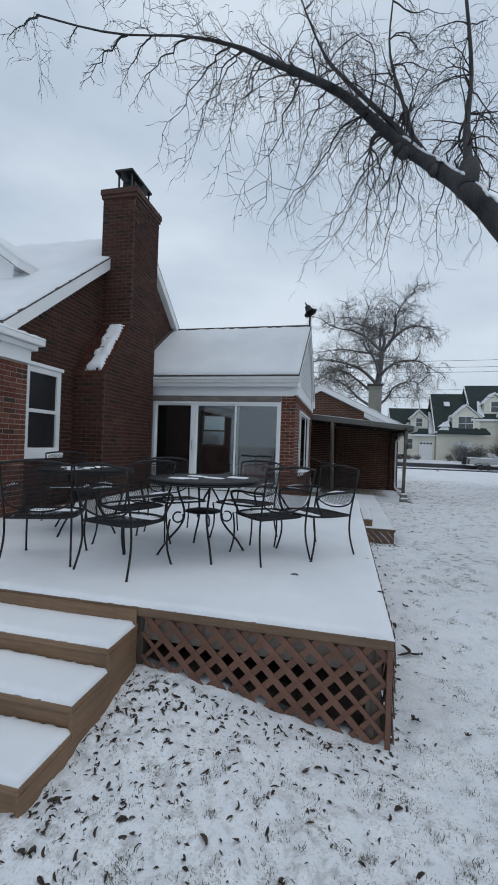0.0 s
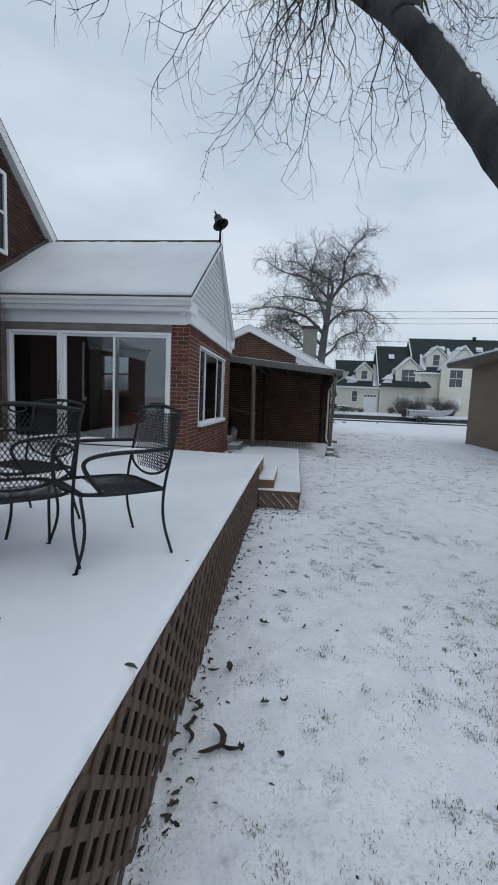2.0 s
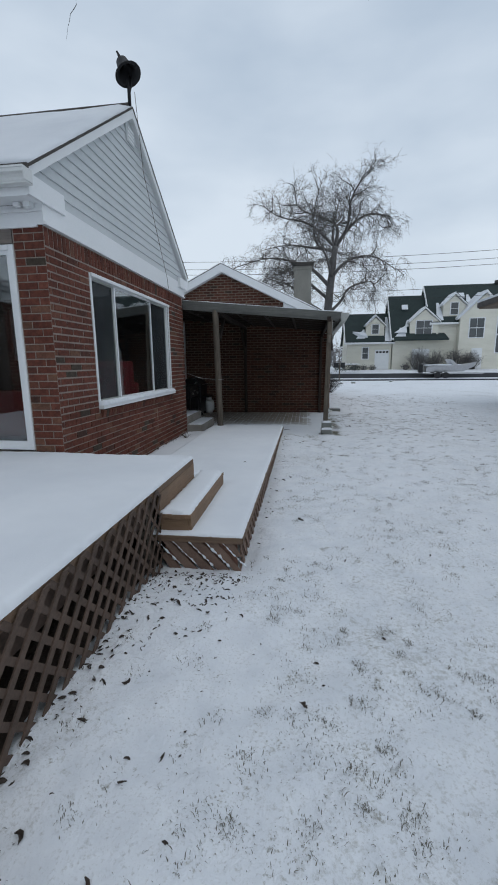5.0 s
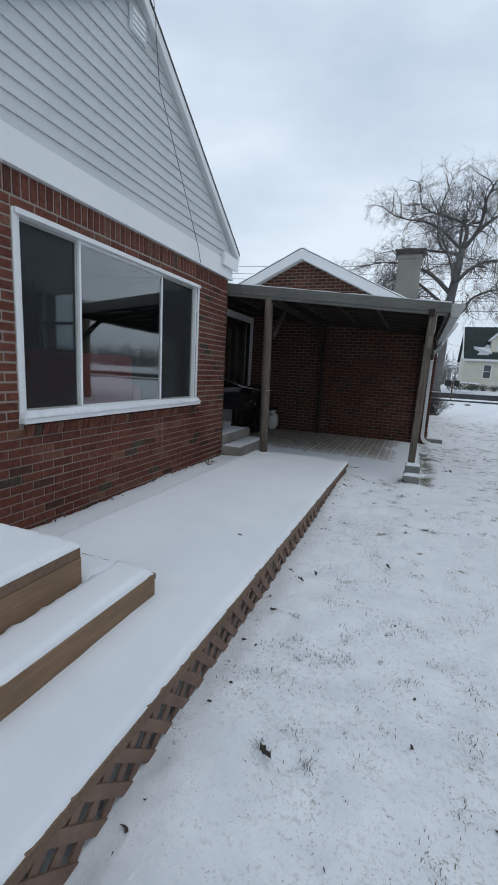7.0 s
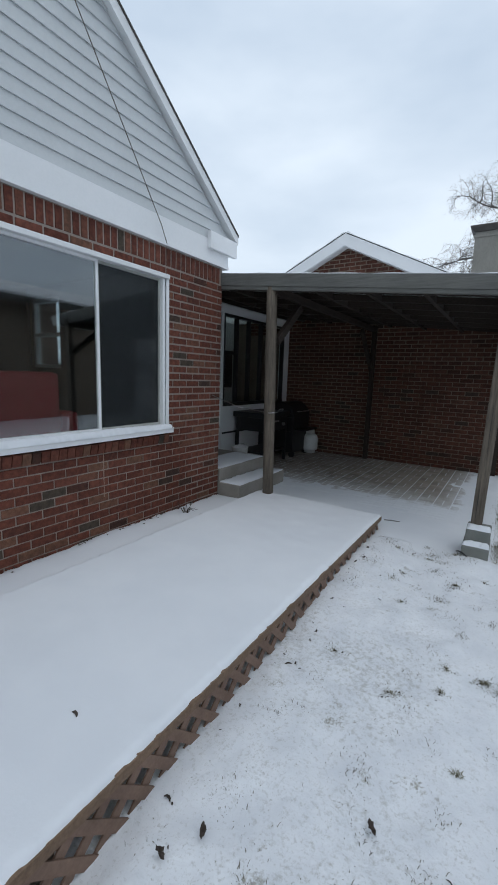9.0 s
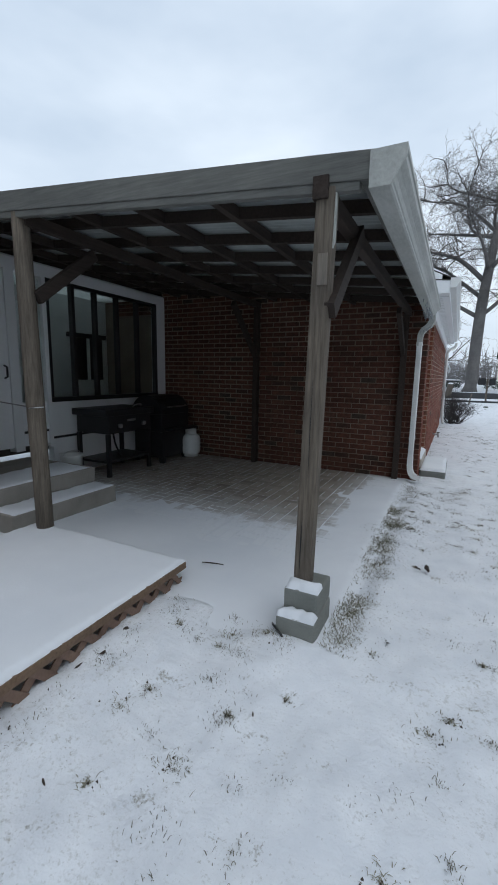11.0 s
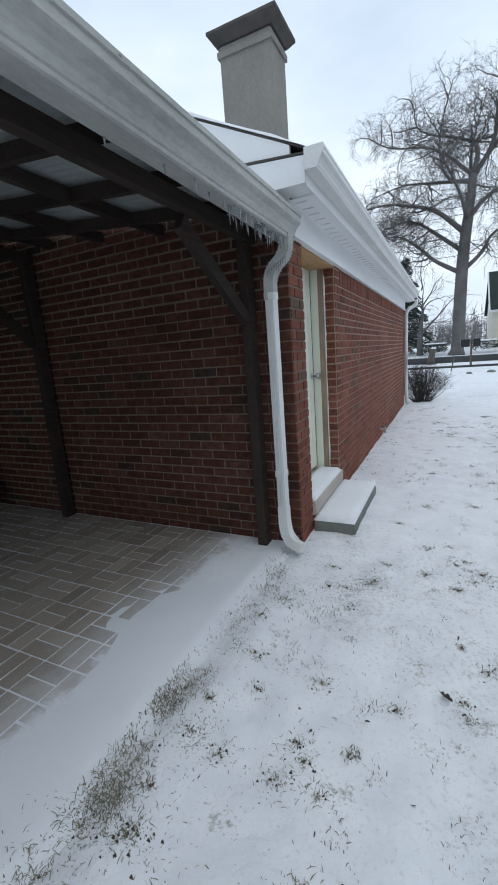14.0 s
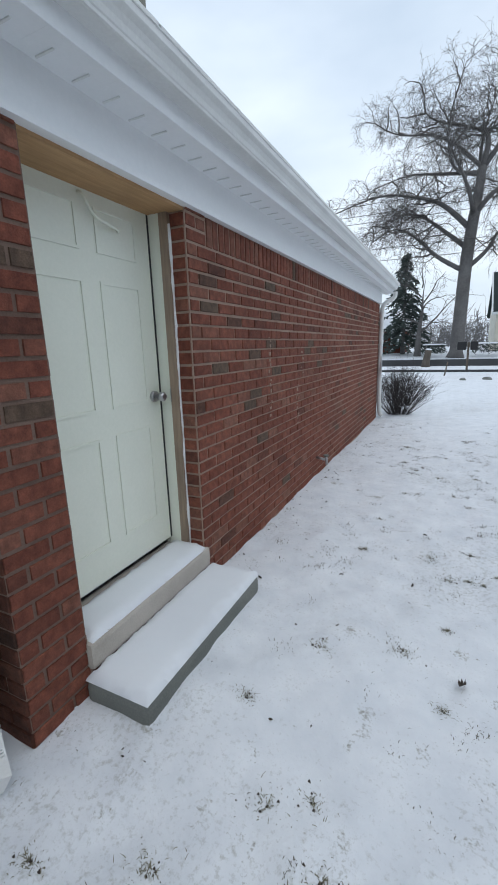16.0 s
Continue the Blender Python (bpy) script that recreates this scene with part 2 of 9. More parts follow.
def wood_material(name, dark, light, axis="y", rough=0.75, fine=9.0):
    """Grain drawn out along one axis of the world."""
    s = {"x": (0.06, 1, 1), "y": (1, 0.06, 1), "z": (1, 1, 0.06)}[axis]
    m, nt, p = material(name, rough, 0, 0.3)
    v = coords(nt, s)
    grain, slow = noise_of(nt, v, fine * 10, 6, 0.7), noise_of(nt, coords(nt), 2.5, 4)
    g = ramp_of(nt, grain, [(0.28, dark), (0.72, light)])
    wear = ramp_of(nt, slow, [(0.3, (0.72, 0.72, 0.74)), (0.7, (1.08, 1.06, 1.04))])
    nt.links.new(mix_of(nt, 0.9, g, wear, "MULTIPLY"), p.inputs["Base Color"])
    bump_of(nt, p, grain, 0.5, 0.003)
    return m


SNOW = snow_material()
LAWN = ground_material()
GLASS = glass_material("window_glass", (0.66, 0.73, 0.74), 2.15)
DARKGLASS = glass_material("door_glass", (0.48, 0.55, 0.57), 2.15)
CLEARGLASS = glass_material("clear_window_glass", (0.90, 0.96, 0.95), 1.45)
SHEET = panel_material()
SCREEN = screen_material()
BRICK_ONE, BRICK_REST = brick_material("brick_face", True), brick_material("brick_face_joined", False)
MORTAR = mottled("mortar", (0.23, 0.19, 0.165), (0.37, 0.325, 0.285), 4, 120, 0.95, 0.5, 0.004)
# darker mortar for the chimney and the main gable
CHIM_MORTAR = mottled("dark_mortar", (0.060, 0.042, 0.035), (0.125, 0.092, 0.078), 4, 120, 0.95, 0.5, 0.004)
WHITE = mottled("white_paint", (0.70, 0.72, 0.73), (0.82, 0.83, 0.83), 1.6, 90, 0.5, 0.08, 0.001)
VINYL = mottled("white_vinyl", (0.74, 0.76, 0.77), (0.82, 0.83, 0.84), 1.2, 40, 0.38, 0.03, 0.001)
ALU = mottled("white_aluminium_gutter", (0.60, 0.61, 0.60), (0.76, 0.77, 0.76), 2.5, 70, 0.42, 0.1, 0.001)
DOORW = mottled("door_paint", (0.70, 0.73, 0.63), (0.79, 0.81, 0.71), 1.5, 60, 0.42, 0.05, 0.001)
TAN = wood_material("stained_deck_board", (0.17, 0.105, 0.062), (0.27, 0.175, 0.108), "x", 0.6, 6)
TAN_Y = wood_material("stained_deck_board_long", (0.17, 0.105, 0.062), (0.27, 0.175, 0.108), "y", 0.6, 6)
TRIM = wood_material("deck_edge_board", (0.12, 0.078, 0.052), (0.22, 0.148, 0.098), "x", 0.7, 6)
LATTICE = mottled("stained_lattice", (0.100, 0.050, 0.036), (0.215, 0.110, 0.076), 5, 70, 0.75, 0.4, 0.002)
WALKLATTICE = mottled("sun_faded_lattice", (0.115, 0.072, 0.053), (0.24, 0.158, 0.118), 5, 70, 0.78, 0.4, 0.002)
# darker brown than the front lattice
DARKLATTICE = mottled("dark_lattice", (0.050, 0.035, 0.027), (0.135, 0.090, 0.068), 6, 60, 0.8, 0.4, 0.002)
MESHCLOTH = mottled("galvanised_mesh_board", (0.19, 0.155, 0.13), (0.35, 0.305, 0.265), 8, 160, 0.7, 0.5, 0.003)
POSTWOOD = wood_material("weathered_post", (0.060, 0.049, 0.038), (0.190, 0.162, 0.130), "z", 0.85, 7)
PATCHWOOD = wood_material("grey_patch_wood", (0.13, 0.115, 0.095), (0.25, 0.22, 0.185), "z", 0.85, 8)
BEAMWOOD = wood_material("weathered_beam", (0.098, 0.100, 0.092), (0.185, 0.188, 0.175), "x", 0.85, 5)
HEADERWOOD = wood_material("grey_header_wood", (0.15, 0.128, 0.113), (0.27, 0.235, 0.21), "x", 0.85, 5)
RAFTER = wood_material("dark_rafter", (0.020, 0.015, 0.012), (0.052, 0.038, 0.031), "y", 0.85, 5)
IRON = mottled("black_wrought_iron", (0.006, 0.006, 0.007), (0.018, 0.018, 0.020), 20, 150, 0.55, 0.2, 0.001, spec=0.3)
CONC = mottled("grey_concrete", (0.118, 0.128, 0.118), (0.235, 0.242, 0.222), 3, 130, 0.9, 0.5, 0.003)
STONE = mottled("limestone", (0.34, 0.31, 0.27), (0.5, 0.46, 0.41), 4, 110, 0.85, 0.4, 0.003)
STEPSTONE = mottled("grey_step_stone", (0.19, 0.175, 0.155), (0.33, 0.31, 0.28), 3, 110, 0.88, 0.4, 0.003)
STUCCO = mottled("cement_render", (0.17, 0.165, 0.145), (0.30, 0.29, 0.26), 1.6, 60, 0.92, 0.5, 0.004, stretch=(1, 1, 0.5))
SHINGLE = mottled("asphalt_shingle", (0.045, 0.042, 0.039), (0.11, 0.10, 0.092), 6, 200, 0.95, 0.6, 0.004)
GREENROOF = mottled("green_shingle", (0.016, 0.027, 0.027), (0.030, 0.046, 0.045), 0.8, 14, 0.9, 0.3, 0.02)
FARPANE = mottled("dark_far_glass", (0.05, 0.055, 0.06), (0.10, 0.11, 0.115), 0.6, 8, 0.12, 0.02, 0.001, spec=0.6)
CREAM = mottled("cream_siding", (0.60, 0.58, 0.49), (0.76, 0.74, 0.65), 0.5, 9, 0.7, 0.1, 0.01, stretch=(1, 1, 4))
BARK = mottled("bark", (0.020, 0.021, 0.023), (0.078, 0.079, 0.082), 5, 45, 0.95, 1.0, 0.03, stretch=(1, 1, 0.4))
TWIG = mottled("twig_bark", (0.022, 0.019, 0.020), (0.055, 0.046, 0.045), 8, 60, 0.9, 0.3, 0.004)
# bark colour lifted to put distance haze on the far trees
HAZEBARK = mottled("hazed_bark", (0.078, 0.075, 0.074), (0.165, 0.158, 0.154), 1.2, 8, 0.95, 0.8, 0.05)
# paler still: haze painted into the woods on the horizon
HAZEWOODS = mottled("hazed_woods_bark", (0.11, 0.108, 0.112), (0.20, 0.19, 0.19), 0.3, 4, 0.95, 0.3, 0.05)
CONIFER = mottled("spruce_needles", (0.036, 0.050, 0.045), (0.090, 0.112, 0.100), 2, 20, 0.9, 0.3, 0.02)
ASPHALT = mottled("wet_asphalt", (0.028, 0.030, 0.033), (0.055, 0.058, 0.062), 0.6, 25, 0.6, 0.3, 0.01)
TANWALL = mottled("tan_block_wall", (0.145, 0.112, 0.082), (0.195, 0.152, 0.114), 0.7, 40, 0.9, 0.35, 0.006, stretch=(1, 1, 3))
SIDING = mottled("grey_white_siding", (0.50, 0.53, 0.54), (0.60, 0.62, 0.63), 0.9, 40, 0.45, 0.03, 0.001)
SOIL = mottled("litter_soil", (0.018, 0.014, 0.011), (0.075, 0.055, 0.042), 5, 70, 0.95, 0.8, 0.012)
BLACK = mottled("black_enamel", (0.008, 0.008, 0.009), (0.02, 0.02, 0.022), 6, 80, 0.4, 0.1, 0.001)
STEEL = mottled("brushed_steel", (0.35, 0.35, 0.36), (0.55, 0.55, 0.56), 10, 120, 0.32, 0.1, 0.001, metal=1.0)
TANKW = mottled("tank_enamel", (0.50, 0.51, 0.50), (0.66, 0.67, 0.65), 6, 60, 0.45, 0.1, 0.001)
# plaster darkened and tinted teal to carry the dimness of the unlit room
ROOMWALL = mottled("dimmed_room_plaster", (0.065, 0.078, 0.082), (0.10, 0.115, 0.12), 1, 40, 0.9, 0.05, 0.002)
ROOMPALE = mottled("porch_plaster", (0.52, 0.53, 0.52), (0.66, 0.67, 0.66), 1, 40, 0.9, 0.05, 0.002)
ROOMDARK = mottled("room_carpet", (0.05, 0.045, 0.04), (0.09, 0.08, 0.07), 3, 120, 0.95, 0.3, 0.004)
REDCLOTH = mottled("dark_red_upholstery", (0.26, 0.030, 0.040), (0.36, 0.050, 0.060), 4, 160, 0.9, 0.3, 0.003)
LEAF = mottled("dead_leaf", (0.022, 0.018, 0.016), (0.085, 0.064, 0.052), 9, 80, 0.8, 0.3, 0.002)
GRASS = mottled("winter_grass", (0.075, 0.070, 0.054), (0.21, 0.195, 0.155), 6, 60, 0.8, 0.1, 0.001)
OLIVE = mottled("olive_grass", (0.11, 0.105, 0.072), (0.29, 0.275, 0.205), 6, 60, 0.8, 0.1, 0.001)
ICE = mottled("ice", (0.55, 0.6, 0.63), (0.75, 0.79, 0.82), 6, 60, 0.15, 0.1, 0.001, spec=0.6)
ICE.node_tree.nodes["Principled BSDF"].inputs["Transmission Weight"].default_value = 0.6
OLDALU = mottled("dull_weathered_aluminium", (0.26, 0.27, 0.25), (0.50, 0.51, 0.485), 3.5, 60, 0.5, 0.15, 0.001, stretch=(1, 0.35, 1))
GARAGE_MORTAR = mottled("brown_mortar", (0.120, 0.075, 0.058), (0.235, 0.165, 0.130), 2.2, 120, 0.95, 0.5, 0.004)
GARAGE_RED = ((0.140, 0.060, 0.043), (0.228, 0.076, 0.050), (0.252, 0.088, 0.058), (0.272, 0.102, 0.068), (0.285, 0.135, 0.095), (0.150, 0.105, 0.076))
BRICK_GARAGE, BRICK_GARAGE_ONE = brick_material("garage_brick_joined", False, *GARAGE_RED), brick_material("garage_brick", True, *GARAGE_RED)
SANDMORTAR = mottled("sandy_mortar", (0.25, 0.175, 0.135), (0.42, 0.315, 0.25), 4, 120, 0.95, 0.5, 0.004)
# sooted mortar, darkened further to carry the shade under the lean-to
SOOT_SHADE_MORTAR = mottled("stained_shaded_mortar", (0.125, 0.095, 0.075), (0.26, 0.215, 0.17), 1.5, 120, 0.95, 0.5, 0.004)
PAVER_ONE, PAVER_REST = paver_material("paver_face", True), paver_material("paver_face_joined", False)
# darker brick for the chimney and the main gable
DARK_RED = ((0.034, 0.021, 0.017), (0.066, 0.026, 0.019), (0.078, 0.031, 0.022), (0.090, 0.037, 0.026), (0.102, 0.049, 0.035), (0.036, 0.026, 0.021))
BRICK_DARK = brick_material("dark_brick", False, *DARK_RED)
# browner brick with the lean-to's shade worked into its colours
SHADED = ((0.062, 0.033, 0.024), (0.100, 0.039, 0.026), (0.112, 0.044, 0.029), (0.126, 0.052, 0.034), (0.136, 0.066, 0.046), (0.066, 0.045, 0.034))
BRICK_SHADED, BRICK_SHADED_ONE = brick_material("shaded_brick_joined", False, *SHADED), brick_material("shaded_brick", True, *SHADED)
GRIT = joint_material()
FADEDPINE = wood_material("faded_pine", (0.25, 0.185, 0.135), (0.38, 0.29, 0.215), "z", 0.75, 6)
RAWWOOD = wood_material("raw_pine", (0.36, 0.21, 0.10), (0.52, 0.33, 0.17), "y", 0.7, 6)
STUMPWOOD = mottled("grey_stump", (0.06, 0.052, 0.044), (0.14, 0.12, 0.10), 3, 30, 0.95, 0.8, 0.02, stretch=(1, 1, 0.2))
ORANGE = mottled("sooty_rust", (0.045, 0.022, 0.016), (0.09, 0.04, 0.028), 4, 60, 0.8, 0.3, 0.003)


# ---- building helpers ----
class Shape:
    """Collects the corners and faces of one mesh."""

    def __init__(self):
        self.v, self.f, self.soft = [], [], []

    def add(self, verts, faces, soft=False):
        k = len(self.v)
        self.v.extend(verts)
        self.f.extend([tuple(i + k for i in f) for f in faces])
        self.soft.extend([soft] * len(faces))
        return self

    def box(self, x0, y0, z0, x1, y1, z1):
        v = [(x, y, z) for z in (z0, z1) for y in (y0, y1) for x in (x0, x1)]
        return self.add(v, [(0, 2, 3, 1), (4, 5, 7, 6), (0, 1, 5, 4), (2, 6, 7, 3), (0, 4, 6, 2), (1, 3, 7, 5)])

    def prism(self, poly, way):
        """A flat outline (3D points) pushed along a vector."""
        n = len(poly)
        w = Vector(way)
        v = [tuple(p) for p in poly] + [tuple(Vector(p) + w) for p in poly]
        f = [tuple(reversed(range(n))), tuple(range(n, 2 * n))] + [(i, (i + 1) % n, n + (i + 1) % n, n + i) for i in range(n)]
        return self.add(v, f)

    def tube(self, pts, radii, sides=8, caps=True, flat=1.0, soft=True):
        pts = [Vector(p) for p in pts]
        if not hasattr(radii, "__len__"):
            radii = [radii] * len(pts)
        ring, v = None, []
        for i, p in enumerate(pts):
            d = (pts[min(i + 1, len(pts) - 1)] - pts[max(i - 1, 0)]).normalized()
            if ring is None:
                ring = d.orthogonal().normalized()
            ring = (ring - d * ring.dot(d))
            ring = ring.normalized() if ring.length > 1e-6 else d.orthogonal().normalized()
            side = d.cross(ring)
            for k in range(sides):
                a = 2 * math.pi * k / sides
                v.append(tuple(p + (ring * math.cos(a) + side * (math.sin(a) * flat)) * radii[i]))
        f = []
        for i in range(len(pts) - 1):
            for k in range(sides):
                a, b = i * sides + k, i * sides + (k + 1) % sides
                f.append((a, b, b + sides, a + sides))
        self.add(v, f, soft)
        if caps:
            k = len(self.v) - len(v)
            self.f.append(tuple(k + i for i in reversed(range(sides))))
            self.f.append(tuple(k + len(v) - sides + i for i in range(sides)))
            self.soft.extend([False, False])
        return self

    def turned(self, profile, centre, sides=24):
        """A lathe shape: (radius, height) pairs about the upright through centre."""
        cx, cy, cz = centre
        v = [(cx + r * math.cos(2 * math.pi * k / sides), cy + r * math.sin(2 * math.pi * k / sides), cz + z) for r, z in profile for k in range(sides)]
        f = []
        for i in range(len(profile) - 1):
            for k in range(sides):
                a, b = i * sides + k, i * sides + (k + 1) % sides
                f.append((a, b, b + sides, a + sides))
        return self.add(v, f, True)

    def mesh(self, name, mat):
        me = bpy.data.meshes.new(name)
        me.from_pydata(self.v, [], self.f)
        if any(self.soft):
            me.polygons.foreach_set("use_smooth", self.soft)
        me.materials.append(mat)
        me.update()
        return me


def bevelled(me, width, segments=2):
    bm = bmesh.new()
    bm.from_mesh(me)
    bmesh.ops.recalc_face_normals(bm, faces=bm.faces)
    bmesh.ops.bevel(bm, geom=[e for e in bm.edges if len(e.link_faces) == 2 and e.calc_face_angle(0) > 0.5], offset=width, segments=segments, affect="EDGES", profile=0.6)
    bm.to_mesh(me)
    bm.free()
    return me


def part(name, shape, mat, parent, label="", bevel=0.0):
    """Links a shape as one mesh under a thing or a part."""
    me = shape.mesh(name, mat) if isinstance(shape, Shape) else shape
    if bevel:
        bevelled(me, bevel)
    ob = new(name, me)
    ob.parent = parent
    if parent is not None:
        ob.matrix_parent_inverse = parent_world(parent).inverted()
    if label:
        tagged(ob, label)
    return ob


def parent_world(ob):
    m = ob.matrix_basis.copy()
    while ob.parent is not None:
        m = ob.parent.matrix_basis @ ob.matrix_parent_inverse @ m
        ob = ob.parent
    return m


def thing(name, at, label, category, group="", kind=""):
    """An Empty at the base of a thing, for its parts."""
    ob = new(name)
    ob.empty_display_size = 0.1
    ob.matrix_basis = Matrix.Translation(at)
    return tagged(ob, label, category, group, kind)


def solid(name, shape, mat, label, category, group="", kind="", bevel=0.0):
    return tagged(part(name, shape, mat, None, bevel=bevel), label, category, group, kind)


RND = random.Random(7)


def lattice_noise(x, y, cell, seed=0):
    """Smooth value noise from 0 to 1 over numpy arrays of metres."""
    x, y = np.asarray(x, float) / cell, np.asarray(y, float) / cell
    i, j = np.floor(x).astype(int), np.floor(y).astype(int)
    u, v = x - i, y - j
    u, v = u * u * (3 - 2 * u), v * v * (3 - 2 * v)

    def h(a, b):
        n = (a * 374761393 + b * 668265263 + seed * 974634777) & 0x7FFFFFFF
        n = ((n ^ (n >> 13)) * 1274126177) & 0x7FFFFFFF
        return ((n ^ (n >> 16)) & 0xFFFF) / 65535.0
    return (h(i, j) * (1 - u) + h(i + 1, j) * u) * (1 - v) + (h(i, j + 1) * (1 - u) + h(i + 1, j + 1) * u) * v


def snow_cap(x0, y0, x1, y1, z, thick=0.035, step=0.05, seed=1, edge=0.04):
    """A bed of snow with soft, uneven edges on a flat top."""
    s = Shape()
    nx, ny = max(6, int((x1 - x0) / step)), max(6, int((y1 - y0) / step))
    xs = np.concatenate([[x0], np.linspace(x0 + 0.006, x1 - 0.006, nx), [x1]])
    ys = np.concatenate([[y0], np.linspace(y0 + 0.006, y1 - 0.006, ny), [y1]])
    gx, gy = np.meshgrid(xs, ys)
    wob = 0.6 * edge * (lattice_noise(gx, gy, 0.03, seed) - 0.5)
    d = np.minimum(np.minimum(gx - x0, x1 - gx), np.minimum(gy - y0, y1 - gy)) + wob
    t = np.clip(d / edge, 0, 1)
    h = thick * np.sqrt(np.clip(1 - (1 - t) ** 2, 0, 1)) * (0.8 + 0.4 * lattice_noise(gx, gy, 0.7, seed + 3)) + 0.006 * (lattice_noise(gx, gy, 0.12, seed + 5) - 0.5) * t
    border = np.zeros_like(h, bool)
    border[0], border[-1], border[:, 0], border[:, -1] = True, True, True, True
    h[border] = 0
    v = [(float(a), float(b), float(z + c)) for a, b, c in zip(gx.ravel(), gy.ravel(), h.ravel())]
    w = len(xs)
    f = [(j * w + i, j * w + i + 1, (j + 1) * w + i + 1, (j + 1) * w + i) for j in range(len(ys) - 1) for i in range(w - 1)]
    s.add(v, f, True)
    return s


# ---- brickwork ----
COURSE, LONG, JOINT = 0.0752, 0.216, 0.011
BRICK_MESH = {}


def brick_mesh(length, height, mat):
    key = (round(length, 3), round(height, 3), mat.name)
    if key not in BRICK_MESH:
        s = Shape()
        l, h, c = length / 2, height / 2, 0.004
        s.add([(-l, -0.02, -h), (l, -0.02, -h), (l, -0.02, h), (-l, -0.02, h), (-l, 0.004, -h), (l, 0.004, -h), (l, 0.004, h), (-l, 0.004, h),
               (-l + c, 0.008, -h + c), (l - c, 0.008, -h + c), (l - c, 0.008, h - c), (-l + c, 0.008, h - c)],
              [(0, 1, 5, 4), (1, 2, 6, 5), (2, 3, 7, 6), (3, 0, 4, 7), (4, 5, 9, 8), (5, 6, 10, 9), (6, 7, 11, 10), (7, 4, 8, 11), (8, 9, 10, 11)])
        BRICK_MESH[key] = s.mesh("brick", mat)
    return BRICK_MESH[key]


def lay_bricks(parent, face, spans, z0, courses, near=None, soldier=None, limit=300, seed=3, rest_mat=None, one_mat=None):
    """Bricks on one wall. face: a matrix whose x runs along the wall and y out of it. spans(z): the stretches along the wall
    that have brick at that height. near(u, z): which bricks are objects of their own. soldier: heights of an upright course."""
    rnd = random.Random(seed)
    rest, made, jobs = Shape(), 0, []
    for c in range(courses):
        z = z0 + (c + 0.5) * COURSE
        for a, b in spans(z):
            u = a - (LONG / 2 if c % 2 else 0) - (a % LONG)
            while u < b:
                lo, hi = max(u, a), min(u + LONG, b)
                if hi - lo > 0.03:
                    jobs.append(((lo + hi) / 2, z, hi - lo - JOINT, COURSE - JOINT))
                u += LONG
    if soldier:
        s0, s1, a, b = soldier
        u = a
        while u + COURSE <= b + 0.02:
            jobs.append((u + COURSE / 2, (s0 + s1) / 2, COURSE - JOINT, s1 - s0 - JOINT))
            u += COURSE
    for u, z, l, h in jobs:
        out = rnd.uniform(-0.002, 0.002)
        m = face @ pose(u, out, z, rnd.uniform(-0.5, 0.5), rnd.uniform(-0.35, 0.35), rnd.uniform(-0.5, 0.5))
        full = l > LONG - JOINT - 0.004 or l < 0.12
        if near and made < limit and full and near(u, z):
            ob = new("brick", brick_mesh(LONG - JOINT if l > 0.15 else l, h, one_mat or BRICK_ONE))
            ob.parent = parent
            ob.matrix_parent_inverse = parent_world(parent).inverted()
            ob.matrix_basis = m
            made += 1
        else:
            L, H, k = l / 2, h / 2, 0.004
            v = [(-L, -0.02, -H), (L, -0.02, -H), (L, -0.02, H), (-L, -0.02, H), (-L + k, 0.007, -H + k), (L - k, 0.007, -H + k), (L - k, 0.007, H - k), (-L + k, 0.007, H - k)]
            rest.add([tuple(m @ Vector(p)) for p in v], [(0, 1, 5, 4), (1, 2, 6, 5), (2, 3, 7, 6), (3, 0, 4, 7), (4, 5, 6, 7)])
    if rest.v:
        tagged(part("brickwork", rest, rest_mat or BRICK_REST, parent), kind="stuff")


def face_matrix(origin, along, out):
    x, y = Vector(along), Vector(out)
    m = Matrix((x, y, Vector((0, 0, 1)))).transposed().to_4x4()
    return Matrix.Translation(origin) @ m


# ---- ground ----
def spread(lo, hi, step, far_lo, far_hi, grow=1.14):
    a = list(np.arange(lo, hi, step))
    k, x = step, lo
    while x > far_lo:
        k *= grow
        x -= k
        a.insert(0, x)
    k, x = step, a[-1]
    while x < far_hi:
        k *= grow
        x += k
        a.append(x)
    return np.array(a)


